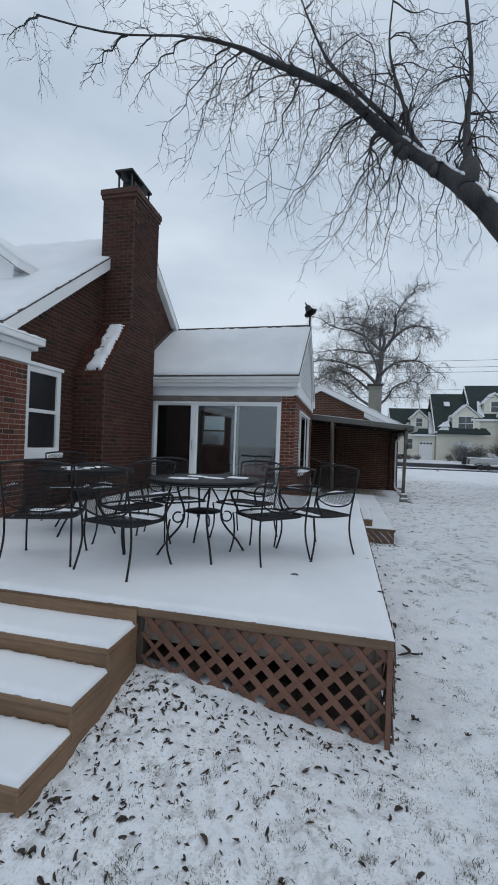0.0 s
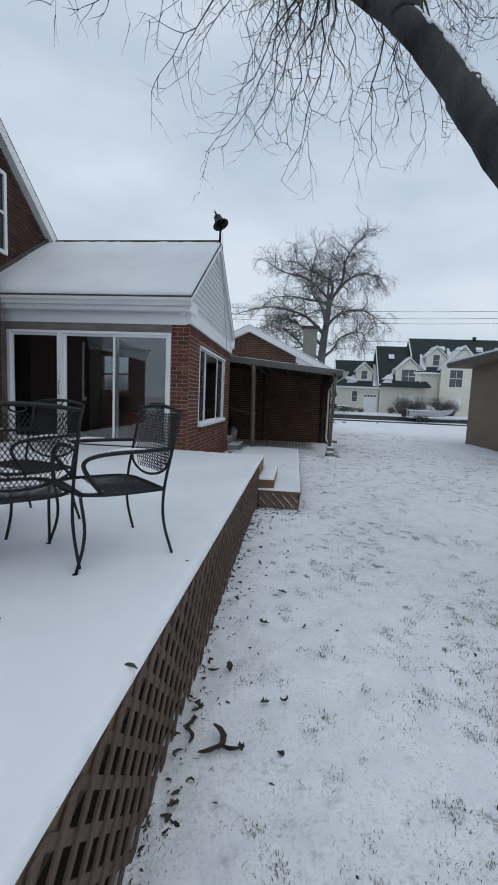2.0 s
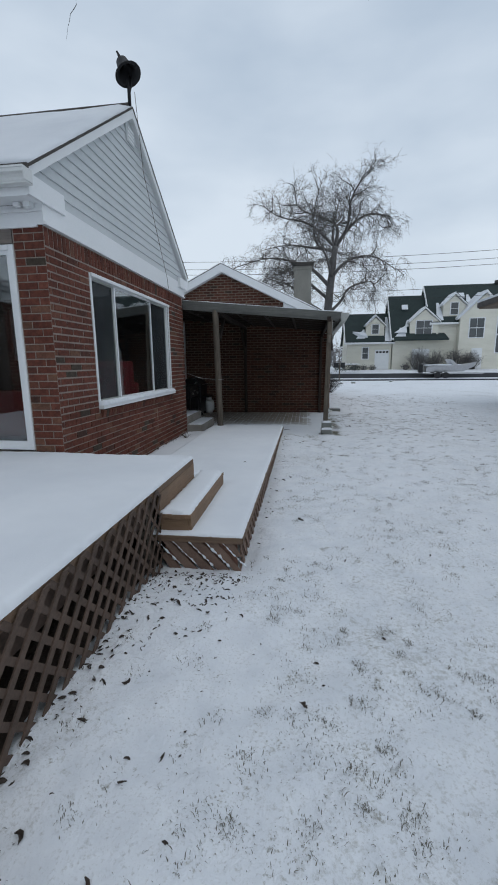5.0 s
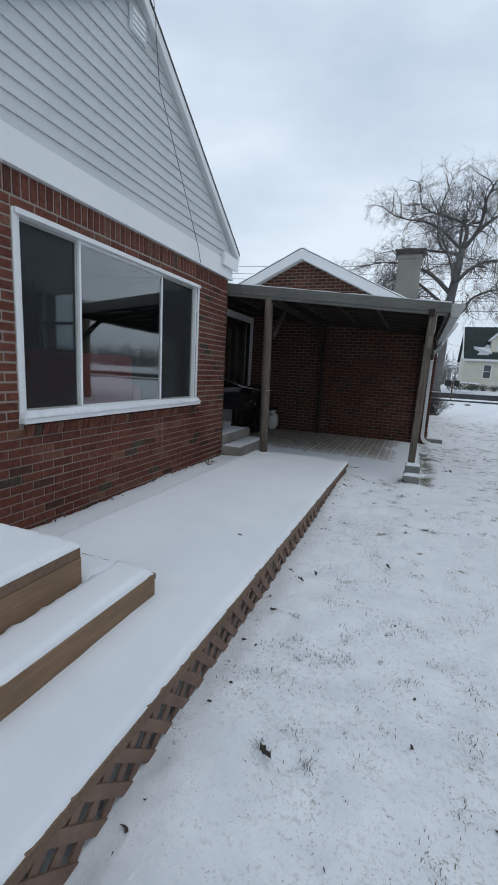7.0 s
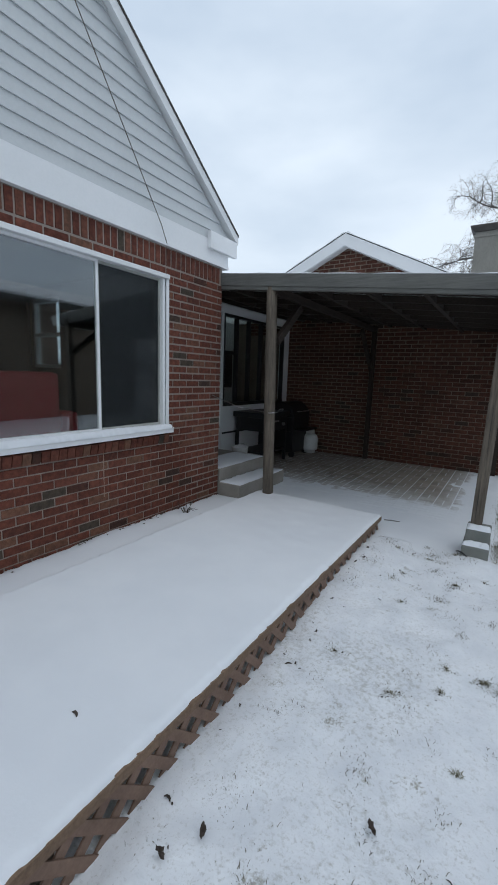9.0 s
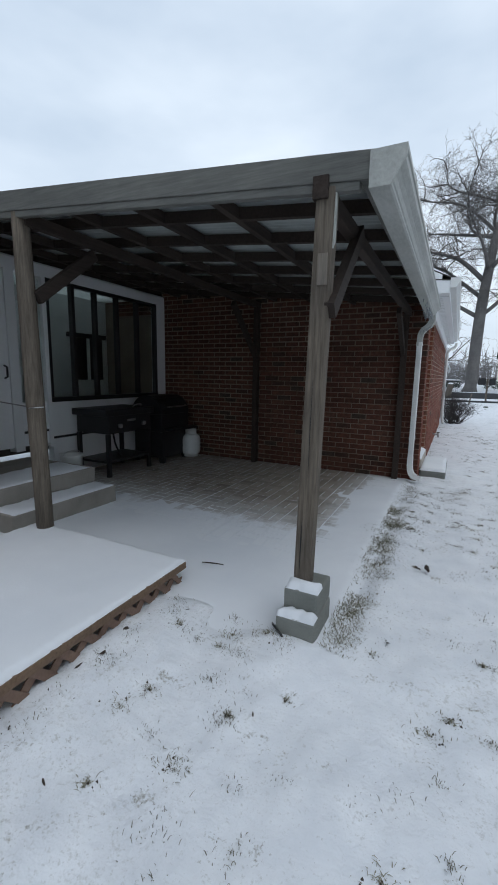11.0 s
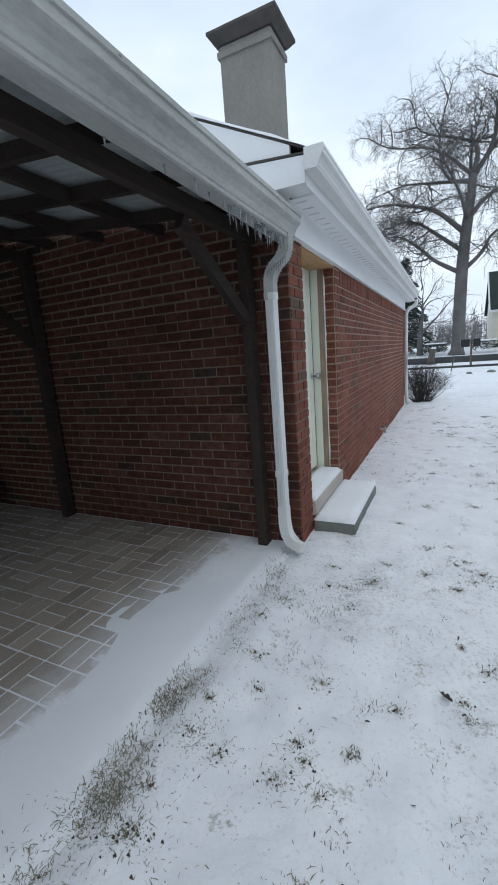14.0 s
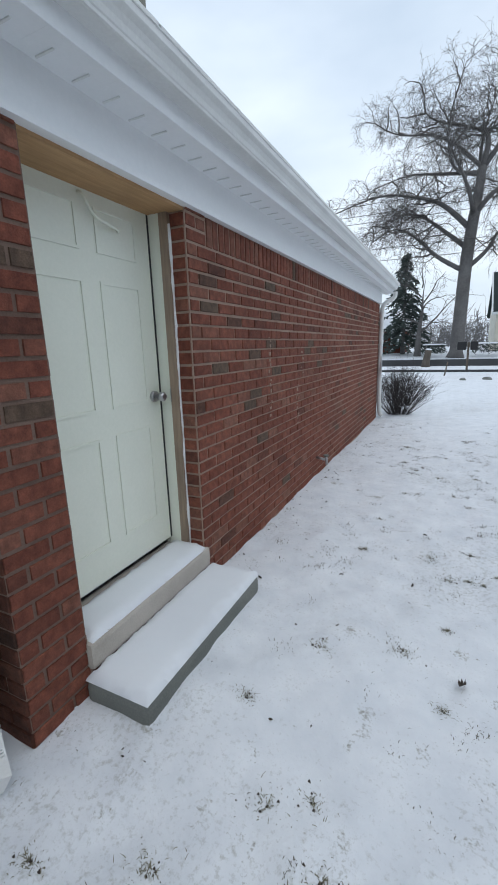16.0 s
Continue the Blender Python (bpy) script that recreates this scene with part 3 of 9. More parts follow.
def ground_height(x, y, under_patio=True):
    x, y = np.asarray(x, float), np.asarray(y, float)
    h = 0.05 * (lattice_noise(x, y, 1.7, 11) - 0.5) + 0.035 * (lattice_noise(x, y, 0.45, 12) - 0.5) + 0.022 * (lattice_noise(x, y, 0.13, 13) - 0.5) + 0.013 * (lattice_noise(x, y, 0.07, 14) - 0.5)
    calm = np.clip((40 - y) / 8, 0, 1)
    h = h * calm
    by_patio = np.clip((3.0 - x) / 0.5, 0, 1) * np.clip((y - 11.8) / 0.5, 0, 1) * np.clip((16.5 - y) / 0.4, 0, 1)
    h = h * (1 - by_patio) + (0.15 * h - 0.008) * by_patio
    rise = 0.5 * np.clip((y - 56) / 6, 0, 1)
    pad = under_patio & (x < 2.43) & (y > 12.1) & (y < 16.2) & (x > -2.1)
    h = np.where(pad, -0.06, h)
    mound = 0.15 * np.clip((0.35 - x) / 1.15, 0, 1) * np.exp(-np.clip(0.93 - y, 0, 9) / 0.55) * (y < 1.2)
    dip = 0.085 * np.exp(-((x - 0.85) ** 2 + (0.7 * (y - 0.75)) ** 2) / 0.45)
    trough = 0.10 * np.exp(-np.clip(x - 1.45, 0, 9) / 0.30) * np.clip((y - 5.9) / 0.6, 0, 1) * np.clip((10.5 - y) / 1.8, 0, 1) * (x > 0.7)
    trough = trough - 0.05 * np.exp(-((x - 1.55) / 0.35) ** 2) * np.clip((y - 10.3) / 1.0, 0, 1) * np.clip((12.4 - y) / 0.4, 0, 1)
    heap = 0.05 * np.exp(-((x - 2.32) ** 2 + (y - 11.93) ** 2) / 0.06)
    along = 0.085 * np.exp(-np.clip(x - 0.80, 0, 9) / 0.40) * np.clip((4.4 - y) / 2.0, 0, 1) * np.clip((y - 0.9) / 0.6, 0, 1) * (x > 0.6)
    yard = np.clip((1.6 - y) / 0.6, 0, 1) * np.clip((y + 2.4) / 0.4, 0, 1) * np.clip((4 - x) / 1.5, 0, 1)
    clods = 0.040 * np.clip(lattice_noise(x, y, 0.085, 15) - 0.38, 0, 1) + 0.014 * (lattice_noise(x, y, 0.042, 16) - 0.5)
    bank = 0.032 * np.exp(-((x - 2.66) / 0.15) ** 2) * np.clip((y - 12.2) / 0.4, 0, 1) * np.clip((15.9 - y) / 0.6, 0, 1) * (x > 2.43)
    return h + rise + mound + heap + bank + yard * clods - dip - trough - along


gx_, gy_ = np.meshgrid(spread(-2.0, 6.0, 0.036, -700, 700), spread(-2.2, 19.5, 0.036, -700, 900))
gz_ = ground_height(gx_, gy_)
idx = np.arange(gx_.size).reshape(gx_.shape)
quads = np.stack([idx[:-1, :-1], idx[:-1, 1:], idx[1:, 1:], idx[1:, :-1]], -1).reshape(-1, 4)
ground_mesh = bpy.data.meshes.new("ground")
ground_mesh.from_pydata(np.stack([gx_.ravel(), gy_.ravel(), gz_.ravel()], -1).tolist(), [], quads.tolist())
ground_mesh.polygons.foreach_set("use_smooth", [True] * len(ground_mesh.polygons))
ground_mesh.materials.append(LAWN)
ground = tagged(new("ground", ground_mesh), "lawn under thin patchy trodden snow with grass showing", "ground", kind="structure")

road_wall = solid("low_wall", Shape().box(-300, 45.0, -0.3, 400, 45.3, 0.42), ASPHALT, "low dark timber retaining wall along the road", "wall", kind="structure")
part("snow_cover", Shape().box(-300, 45.02, 0.42, 400, 45.3, 0.46), SNOW, road_wall, "snow on the low wall")
solid("kerb", Shape().box(-300, 39.0, -0.3, 400, 39.25, 0.11), ASPHALT, "dark wet kerb along the snow-covered road", "kerb", kind="structure")


# ---- family room wing ----
FX, FS, FN = -0.65, 7.62, 12.18          # east face, south face, north face
WY0, WY1, WZ0, WZ1 = 8.47, 11.23, 1.0, 2.55   # east window opening
SX0, SX1, SZ0, SZ1 = -4.12, -0.98, 0.60, 2.66  # sliding door opening
GX = -4.65                                # gable wall of the main house

east = Shape()
east.box(FX - 0.2, FS, -0.2, FX, WY0, 2.86).box(FX - 0.2, WY1, -0.2, FX, FN, 2.86)
east.box(FX - 0.2, WY0, -0.2, FX, WY1, WZ0).box(FX - 0.2, WY0, WZ1, FX, WY1, 2.86)
wall_east = solid("wall_east", east, MORTAR, "red brick wall of the family room with a wide window", "wall", kind="structure")
south = Shape()
south.box(SX1, FS, -0.2, FX - 0.2, FS + 0.2, 2.86).box(GX, FS, -0.2, SX0, FS + 0.2, 2.86)
south.box(SX0, FS, -0.2, SX1, FS + 0.2, SZ0 - 0.02).box(SX0, FS + 0.02, SZ1, SX1, FS + 0.2, 2.86)
wall_south = solid("wall_south", south, MORTAR, "red brick wall beside the sliding glass door", "wall", kind="structure")
NX0, NX1, NZ0, NZ1 = -4.42, -3.56, 1.60, 2.68   # back window
north = Shape().box(NX1, FN - 0.2, -0.2, FX - 0.2, FN, 2.86).box(GX, FN - 0.2, -0.2, NX0, FN, 2.86).box(NX0, FN - 0.2, -0.2, NX1, FN, NZ0).box(NX0, FN - 0.2, NZ1, NX1, FN, 2.86)
solid("wall_north", north, MORTAR, "brick back wall of the family room", "wall", kind="structure")
part("header_board", Shape().box(SX0 - 0.02, FS - 0.012, SZ1 + 0.01, SX1 - 0.005, FS + 0.02, 2.80), HEADERWOOD, wall_south, "weathered wooden header board")
solid("floor", Shape().box(GX + 0.2, FS + 0.2, 0.45, FX - 0.2, FN - 0.2, 0.58), ROOMDARK, "dark carpeted floor of the family room", "floor", kind="structure")
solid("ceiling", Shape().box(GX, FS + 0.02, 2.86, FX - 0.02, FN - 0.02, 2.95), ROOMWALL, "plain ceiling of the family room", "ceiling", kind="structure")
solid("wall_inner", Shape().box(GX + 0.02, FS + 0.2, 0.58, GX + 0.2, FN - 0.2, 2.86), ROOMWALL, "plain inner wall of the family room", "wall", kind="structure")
inner = Shape().box(NX1, FN - 0.24, 0.58, FX - 0.2, FN - 0.2, 2.86).box(GX + 0.2, FN - 0.24, 0.58, NX0, FN - 0.2, 2.86).box(NX0, FN - 0.24, 0.58, NX1, FN - 0.2, NZ0).box(NX0, FN - 0.24, NZ1, NX1, FN - 0.2, 2.86)
window_5 = thing("window_5", ((NX0 + NX1) / 2, FN - 0.1, NZ0), "white framed window in the far wall of the family room", "window", kind="structure")
for x0, x1, z0, z1 in ((NX0, NX0 + 0.05, NZ0, NZ1), (NX1 - 0.05, NX1, NZ0, NZ1), (NX0 + 0.05, NX1 - 0.05, NZ1 - 0.05, NZ1), (NX0 + 0.05, NX1 - 0.05, NZ0, NZ0 + 0.05), (NX0 + 0.05, NX1 - 0.05, 2.10, 2.15)):
    part("window_frame", Shape().box(x0, FN - 0.16, z0, x1, FN - 0.06, z1), WHITE, window_5)
back_pane = part("pane", Shape().box(NX0 + 0.05, FN - 0.12, NZ0 + 0.05, NX1 - 0.05, FN - 0.115, NZ1 - 0.05), GLASS, window_5)
back_pane.visible_shadow = False
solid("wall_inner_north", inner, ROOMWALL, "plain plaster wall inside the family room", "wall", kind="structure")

# dark red sofa seen through the window
sofa = thing("sofa", (-1.6, 9.3, 0.58), "dark red upholstered sofa standing under the window", "sofa")
part("seat", Shape().box(-1.95, 8.2, 0.66, -1.1, 10.2, 1.0), REDCLOTH, sofa, bevel=0.05)
part("backrest", Shape().box(-1.12, 8.2, 0.66, -0.92, 10.2, 1.55), REDCLOTH, sofa, bevel=0.05)
part("armrest", Shape().box(-1.95, 8.02, 0.66, -0.92, 8.2, 1.2), REDCLOTH, sofa, bevel=0.05)
part("armrest", Shape().box(-1.95, 10.2, 0.66, -0.92, 10.38, 1.2), REDCLOTH, sofa, bevel=0.05)
for sx in (-1.9, -1.0):
    for sy in (8.1, 10.3):
        part("leg", Shape().box(sx - 0.03, sy - 0.03, 0.58, sx + 0.03, sy + 0.03, 0.67), BLACK, sofa)

# roof: snow on shingles, white gable siding, frieze and gutter
RY, RZ, EZ = 9.87, 4.97, 3.19            # ridge line and eave height
family_roof = thing("family_roof", (-2.5, RY, 3.1), "low gabled roof with an even blanket of snow", "roof", kind="structure")
XR = -0.56
slope = (RZ - EZ) / (RY - 7.40)


def roof_half(root, x0, x1, ya, za, yb, zb, thick, mat, name, label=""):
    return part(name, Shape().prism([(x0, ya, za), (x0, yb, zb), (x0, yb, zb + thick), (x0, ya, za + thick)], (x1 - x0, 0, 0)), mat, root, label)


def snow_slope(root, x0, x1, ya, za, yb, zb, thick=0.05, seed=2, step=0.12):
    """Snow lying on a slope that rises from ya to yb."""
    cap = snow_cap(x0, 0, x1, math.hypot(yb - ya, zb - za), 0, thick, step, seed, 0.05)
    w = Vector((0, yb - ya, zb - za)).normalized()
    n = Vector((1, 0, 0)).cross(w)
    if n.z < 0:
        n = -n
    cap.v = [tuple(Vector((x, ya, za)) + w * s + n * h) for x, s, h in cap.v]
    return part("snow_cover", cap, SNOW, root, "smooth white snow")


for ya, sgn in ((7.36, 1), (12.38, -1)):
    roof_half(family_roof, -6.2, XR, ya, EZ + 0.03, RY, RZ + 0.03, 0.02, SHINGLE, "shingles")
    snow_slope(family_roof, -6.2, XR - 0.015, ya + 0.02 * sgn, EZ + 0.06, RY, RZ + 0.052, 0.045, 2 + sgn)
part("drip_edge", Shape().box(-4.6, 7.335, EZ + 0.012, XR, 7.358, EZ + 0.05), SHINGLE, family_roof, "dark shingle edge")
for ya in (7.36, 12.38):
    part("drip_edge", Shape().prism([(XR - 0.004, ya, EZ + 0.026), (XR - 0.004, RY, RZ + 0.026), (XR - 0.004, RY, RZ + 0.050), (XR - 0.004, ya, EZ + 0.050)], (0.008, 0, 0)), SHINGLE, family_roof, "dark shingle edge")
part("ridge_caps", Shape().tube([(-4.6, RY, RZ + 0.06), (XR - 0.05, RY, RZ + 0.06)], 0.045, 6), SHINGLE, family_roof, "dark ridge shingles showing through snow")
for ya, sgn in ((7.36, 1), (12.38, -1)):
    part("rake_board", Shape().prism([(XR - 0.03, ya, EZ - 0.06), (XR - 0.03, RY, RZ - 0.09), (XR - 0.03, RY, RZ + 0.028), (XR - 0.03, ya, EZ + 0.028)], (0.025, 0, 0)), WHITE, family_roof)
for ya in (7.36, 12.38):
    part("rake_soffit", Shape().prism([(FX - 0.02, ya, EZ - 0.045), (FX - 0.02, RY, RZ - 0.07), (FX - 0.02, RY, RZ - 0.05), (FX - 0.02, ya, EZ - 0.025)], (XR - 0.032 - FX + 0.02, 0, 0)), WHITE, family_roof)
solid("attic_wall", Shape().prism([(FX - 0.1, 7.5, 2.95), (FX - 0.1, 12.25, 2.95), (FX - 0.1, 12.25, EZ + 0.05), (FX - 0.1, RY, RZ - 0.02), (FX - 0.1, 7.5, EZ + 0.05)], (0.06, 0, 0)), VINYL, "white gable wall under the siding", "wall", kind="structure")
siding = thing("gable_siding", (FX, RY, 3.07), "white horizontal vinyl siding filling the gable", "siding", kind="structure")
zrow, k = 3.07, 0
while zrow < RZ - 0.12:
    top = min(zrow + 0.112, RZ - 0.10)
    half0 = (RZ - 0.06 - zrow) / slope
    half1 = (RZ - 0.06 - top) / slope
    half0, half1 = min(half0, 2.38), min(half1, 2.38)
    part("siding_board", Shape().add([(FX + 0.020, RY - half0, zrow), (FX + 0.020, RY + half0, zrow), (FX + 0.006, RY + half1, top), (FX + 0.006, RY - half1, top),
                                      (FX - 0.04, RY - half0, zrow), (FX - 0.04, RY + half0, zrow), (FX - 0.04, RY + half1, top), (FX - 0.04, RY - half1, top)],
                                     [(0, 1, 2, 3), (0, 4, 5, 1), (3, 2, 6, 7), (0, 3, 7, 4), (1, 5, 6, 2)]), SIDING, siding)
    zrow += 0.112
vent = part("gable_vent", Shape().box(FX + 0.01, RY - 0.13, RZ - 0.42, FX + 0.036, RY + 0.13, RZ - 0.2), SIDING, siding, bevel=0.006)
for k in range(4):
    part("vent_slat", Shape().box(FX + 0.034, RY - 0.10, RZ - 0.40 + 0.048 * k, FX + 0.044, RY + 0.10, RZ - 0.376 + 0.048 * k), WHITE, vent)
frieze = thing("frieze_board", (FX, 9.9, 2.82), "wide white frieze board above the brick", "trim", kind="structure")
part("board", Shape().box(FX - 0.04, 7.585, 2.82, FX + 0.035, 12.25, 3.075), VINYL, frieze)
part("drip_edge", Shape().box(FX + 0.035, 7.59, 2.82, FX + 0.05, 12.25, 2.845), VINYL, frieze)
part("return_box", Shape().box(FX + 0.035, 11.85, 2.97, FX + 0.085, 12.36, 3.15), VINYL, frieze, bevel=0.006)
part("return_box", Shape().box(FX + 0.035, 7.375, 3.0, FX + 0.06, 7.95, 3.19), VINYL, frieze, bevel=0.004)
part("board", Shape().box(-4.6, FS - 0.03, 2.80, FX - 0.042, FS - 0.002, 2.998), VINYL, frieze)
part("soffit", Shape().box(-4.6, 7.402, 3.0, FX + 0.03, FS - 0.03, 3.03), VINYL, frieze)
part("soffit", Shape().box(-4.6, FN, 3.0, FX + 0.03, 12.36, 3.03), VINYL, frieze)
part("moulding", Shape().box(-4.6, FS - 0.055, 2.93, FX + 0.04, FS - 0.036, 2.955), VINYL, frieze)
part("fascia", Shape().box(-4.6, 7.376, 2.995, FX + 0.034, 7.40, 3.22), VINYL, frieze)
part("crown", Shape().box(-4.6, 7.402, 3.032, FX + 0.028, FS + 0.02, 3.06), VINYL, frieze)


def gutter(name, p0, p1, out, size, label, mat=ALU):
    """A K-style gutter from p0 to p1; out: the level way to its outer side."""
    a, b, o = Vector(p0), Vector(p1), Vector(out)
    prof = [(0, 0), (0.56, 0), (0.62, 0.03), (0.62, 0.13), (0.66, 0.16), (0.70, 0.34), (0.79, 0.50), (0.92, 0.60), (0.955, 0.64), (0.955, 0.85), (1.0, 0.87), (1.0, 1.0), (0.93, 1.0), (0.92, 0.68), (0.74, 0.54), (0.64, 0.36), (0.58, 0.07), (0.06, 0.07), (0.06, 1.0), (0, 1.0)]
    poly = [a + o * (x * size) + Vector((0, 0, z * size)) for x, z in prof]
    root = thing(name, tuple(a), label, "gutter", kind="structure")
    part("channel", Shape().prism(poly, b - a), mat, root)
    n = int((b - a).length / 0.6)
    for i in range(n):
        c = a.lerp(b, (i + 0.5) / n) + Vector((0, 0, size * 0.93))
        part("hanger", Shape().tube([c, c + o * size], 0.006, 5), mat, root)
    return root


family_gutter = gutter("gutter", (-4.6, 7.375, 3.065), (XR + 0.01, 7.375, 3.065), (0, -1, 0), 0.125, "white gutter under the snowy roof edge")
part("end_cap", Shape().box(XR, 7.26, 3.08, XR + 0.014, 7.375, 3.185), ALU, family_gutter)
part("sensor_lamp", Shape().box(-0.86, 7.50, 2.96, -0.80, 7.55, 2.998), WHITE, wall_south, bevel=0.008)


def window_unit(root, x, y0, y1, z0, z1, splits, out=1):
    """A framed window in a wall along y; splits: the mullions."""
    f, d = 0.035, 0.06
    part("window_frame", Shape().box(x - d, y0, z0, x + 0.015 * out, y0 + f, z1), WHITE, root, bevel=0.005)
    part("window_frame", Shape().box(x - d, y1 - f, z0, x + 0.015 * out, y1, z1), WHITE, root, bevel=0.005)
    part("window_frame", Shape().box(x - d, y0 + f, z1 - f, x + 0.015 * out, y1 - f, z1), WHITE, root, bevel=0.005)
    part("window_frame", Shape().box(x - d, y0 + f, z0, x + 0.015 * out, y1 - f, z0 + f), WHITE, root, bevel=0.005)
    edges = [y0 + f, *splits, y1 - f]
    for i, (a, b) in enumerate(zip(edges[:-1], edges[1:])):
        s, xx = 0.024, x - 0.035 + (0.025 if i % 2 else 0.0)
        sash = Shape()
        sash.box(xx - 0.02, a, z0 + f, xx + 0.012, a + s, z1 - f).box(xx - 0.02, b - s, z0 + f, xx + 0.012, b, z1 - f)
        sash.box(xx - 0.02, a + s, z1 - f - s, xx + 0.012, b - s, z1 - f).box(xx - 0.02, a + s, z0 + f, xx + 0.012, b - s, z0 + f + s)
        sob = part("sash", sash, VINYL if i % 2 else OLDALU, root)
        pane = part("pane", Shape().box(xx - 0.006, a + s, z0 + f + s, xx - 0.001, b - s, z1 - f - s), GLASS, sob)
        pane.visible_shadow = False
        if i % 2 == 0:
            mesh = part("insect_screen", Shape().box(xx + 0.004, a + s, z0 + f + s, xx + 0.0055, b - s, z1 - f - s), SCREEN, sob, "fine dark insect screen")
            mesh.visible_shadow = False


window_1 = thing("window_1", (FX, 9.85, WZ0), "wide white three-pane sliding window with a snowy sill", "window", kind="structure")
window_unit(window_1, FX - 0.02, WY0, WY1, WZ0, WZ1, [9.11, 10.43])
part("window_head", Shape().box(FX - 0.02, WY0 - 0.03, WZ1 - 0.035, FX + 0.035, WY1 + 0.03, WZ1 + 0.008), WHITE, window_1, bevel=0.006)
part("window_frame", Shape().box(FX - 0.03, WY0 - 0.04, WZ0, FX + 0.012, WY0, WZ1), WHITE, window_1)
part("window_frame", Shape().box(FX - 0.03, WY1, WZ0, FX + 0.012, WY1 + 0.04, WZ1), WHITE, window_1)
part("window_sill", Shape().box(FX - 0.05, WY0 - 0.05, WZ0 - 0.05, FX + 0.075, WY1 + 0.05, WZ0), WHITE, window_1, bevel=0.006)
part("snow_cover", snow_cap(FX - 0.01, WY0 - 0.05, FX + 0.085, WY1 + 0.05, WZ0 - 0.002, 0.05, 0.02, 9, 0.045), SNOW, window_1, "snow lying along the sill")

slider = thing("door_1", (-2.5, FS, SZ0), "white framed three-panel sliding glass door onto the deck", "glass door", kind="structure")
for x0, x1, z0, z1 in ((SX0, SX0 + 0.06, SZ0, SZ1), (SX1 - 0.05, SX1, SZ0, SZ1), (SX0 + 0.06, SX1 - 0.05, SZ1 - 0.05, SZ1), (SX0 + 0.06, SX1 - 0.05, SZ0, SZ0 + 0.05)):
    part("door_frame", Shape().box(x0, FS - 0.02, z0, x1, FS + 0.1, z1), VINYL, slider, bevel=0.005)
part("mullion", Shape().box(-3.12, FS - 0.025, SZ0 + 0.05, -3.02, FS + 0.09, SZ1 - 0.05), VINYL, slider, bevel=0.006)
for a, b, yy in ((SX0 + 0.06, -3.12, FS + 0.05), (-3.02, -1.97, FS + 0.06), (-2.06, SX1 - 0.05, FS + 0.02)):
    s = 0.04
    leaf = Shape()
    leaf.box(a, yy - 0.018, SZ0 + 0.05, a + s, yy + 0.018, SZ1 - 0.05).box(b - s, yy - 0.018, SZ0 + 0.05, b, yy + 0.018, SZ1 - 0.05)
    leaf.box(a + s, yy - 0.018, SZ1 - 0.05 - s, b - s, yy + 0.018, SZ1 - 0.05).box(a + s, yy - 0.018, SZ0 + 0.05, b - s, yy + 0.018, SZ0 + 0.05 + s)
    lob = part("door_leaf", leaf, VINYL, slider)
    pane = part("pane", Shape().box(a + s, yy - 0.003, SZ0 + 0.05 + s, b - s, yy + 0.003, SZ1 - 0.05 - s), DARKGLASS, lob)
    pane.visible_shadow = False
part("handle", Shape().tube([(-3.07, FS - 0.03, 1.5), (-3.07, FS - 0.07, 1.53), (-3.07, FS - 0.07, 1.72), (-3.07, FS - 0.03, 1.75)], 0.011, 6), STEEL, slider, "small metal pull handle")

# ---- farm bell on the ridge ----
bell = thing("farm_bell", (-0.62, RY, RZ), "dark cast iron farm bell on a forked stand at the ridge", "bell")
bx, by = -0.60, RY
part("stand", Shape().tube([(bx, by, RZ - 0.05), (bx, by, RZ + 0.26), (bx, by - 0.04, RZ + 0.36)], [0.026, 0.024, 0.018], 8).tube([(bx, by, RZ + 0.2), (bx, by + 0.07, RZ + 0.34), (bx, by + 0.06, RZ + 0.47)], 0.017, 8), IRON, bell)
body = Shape().turned([(0.0, 0.235), (0.05, 0.23), (0.075, 0.205), (0.085, 0.15), (0.1, 0.09), (0.13, 0.035), (0.175, 0.0), (0.17, -0.012), (0.12, 0.02), (0.08, 0.08), (0.065, 0.15), (0.0, 0.2)], (0, 0, 0))
tilt = pose(bx + 0.01, by - 0.02, RZ + 0.43, -10, -27, 0)
body.v = [tuple(tilt @ (Vector(p) * 1.05)) for p in body.v]
part("bell_body", body, IRON, bell)
part("finial", Shape().tube([tuple(tilt @ Vector(p)) for p in ((0, 0, 0.22), (0, 0, 0.30), (0, -0.02, 0.36))], [0.03, 0.02, 0.012], 8), IRON, bell)
part("pull_rope", Shape().tube([(bx + 0.03, by + 0.13, RZ + 0.30), (-0.56, 10.15, 4.3), (-0.58, 11.1, 2.98), (-0.6, 11.2, 2.83)], 0.004, 4), POSTWOOD, bell, "thin grey pull rope")

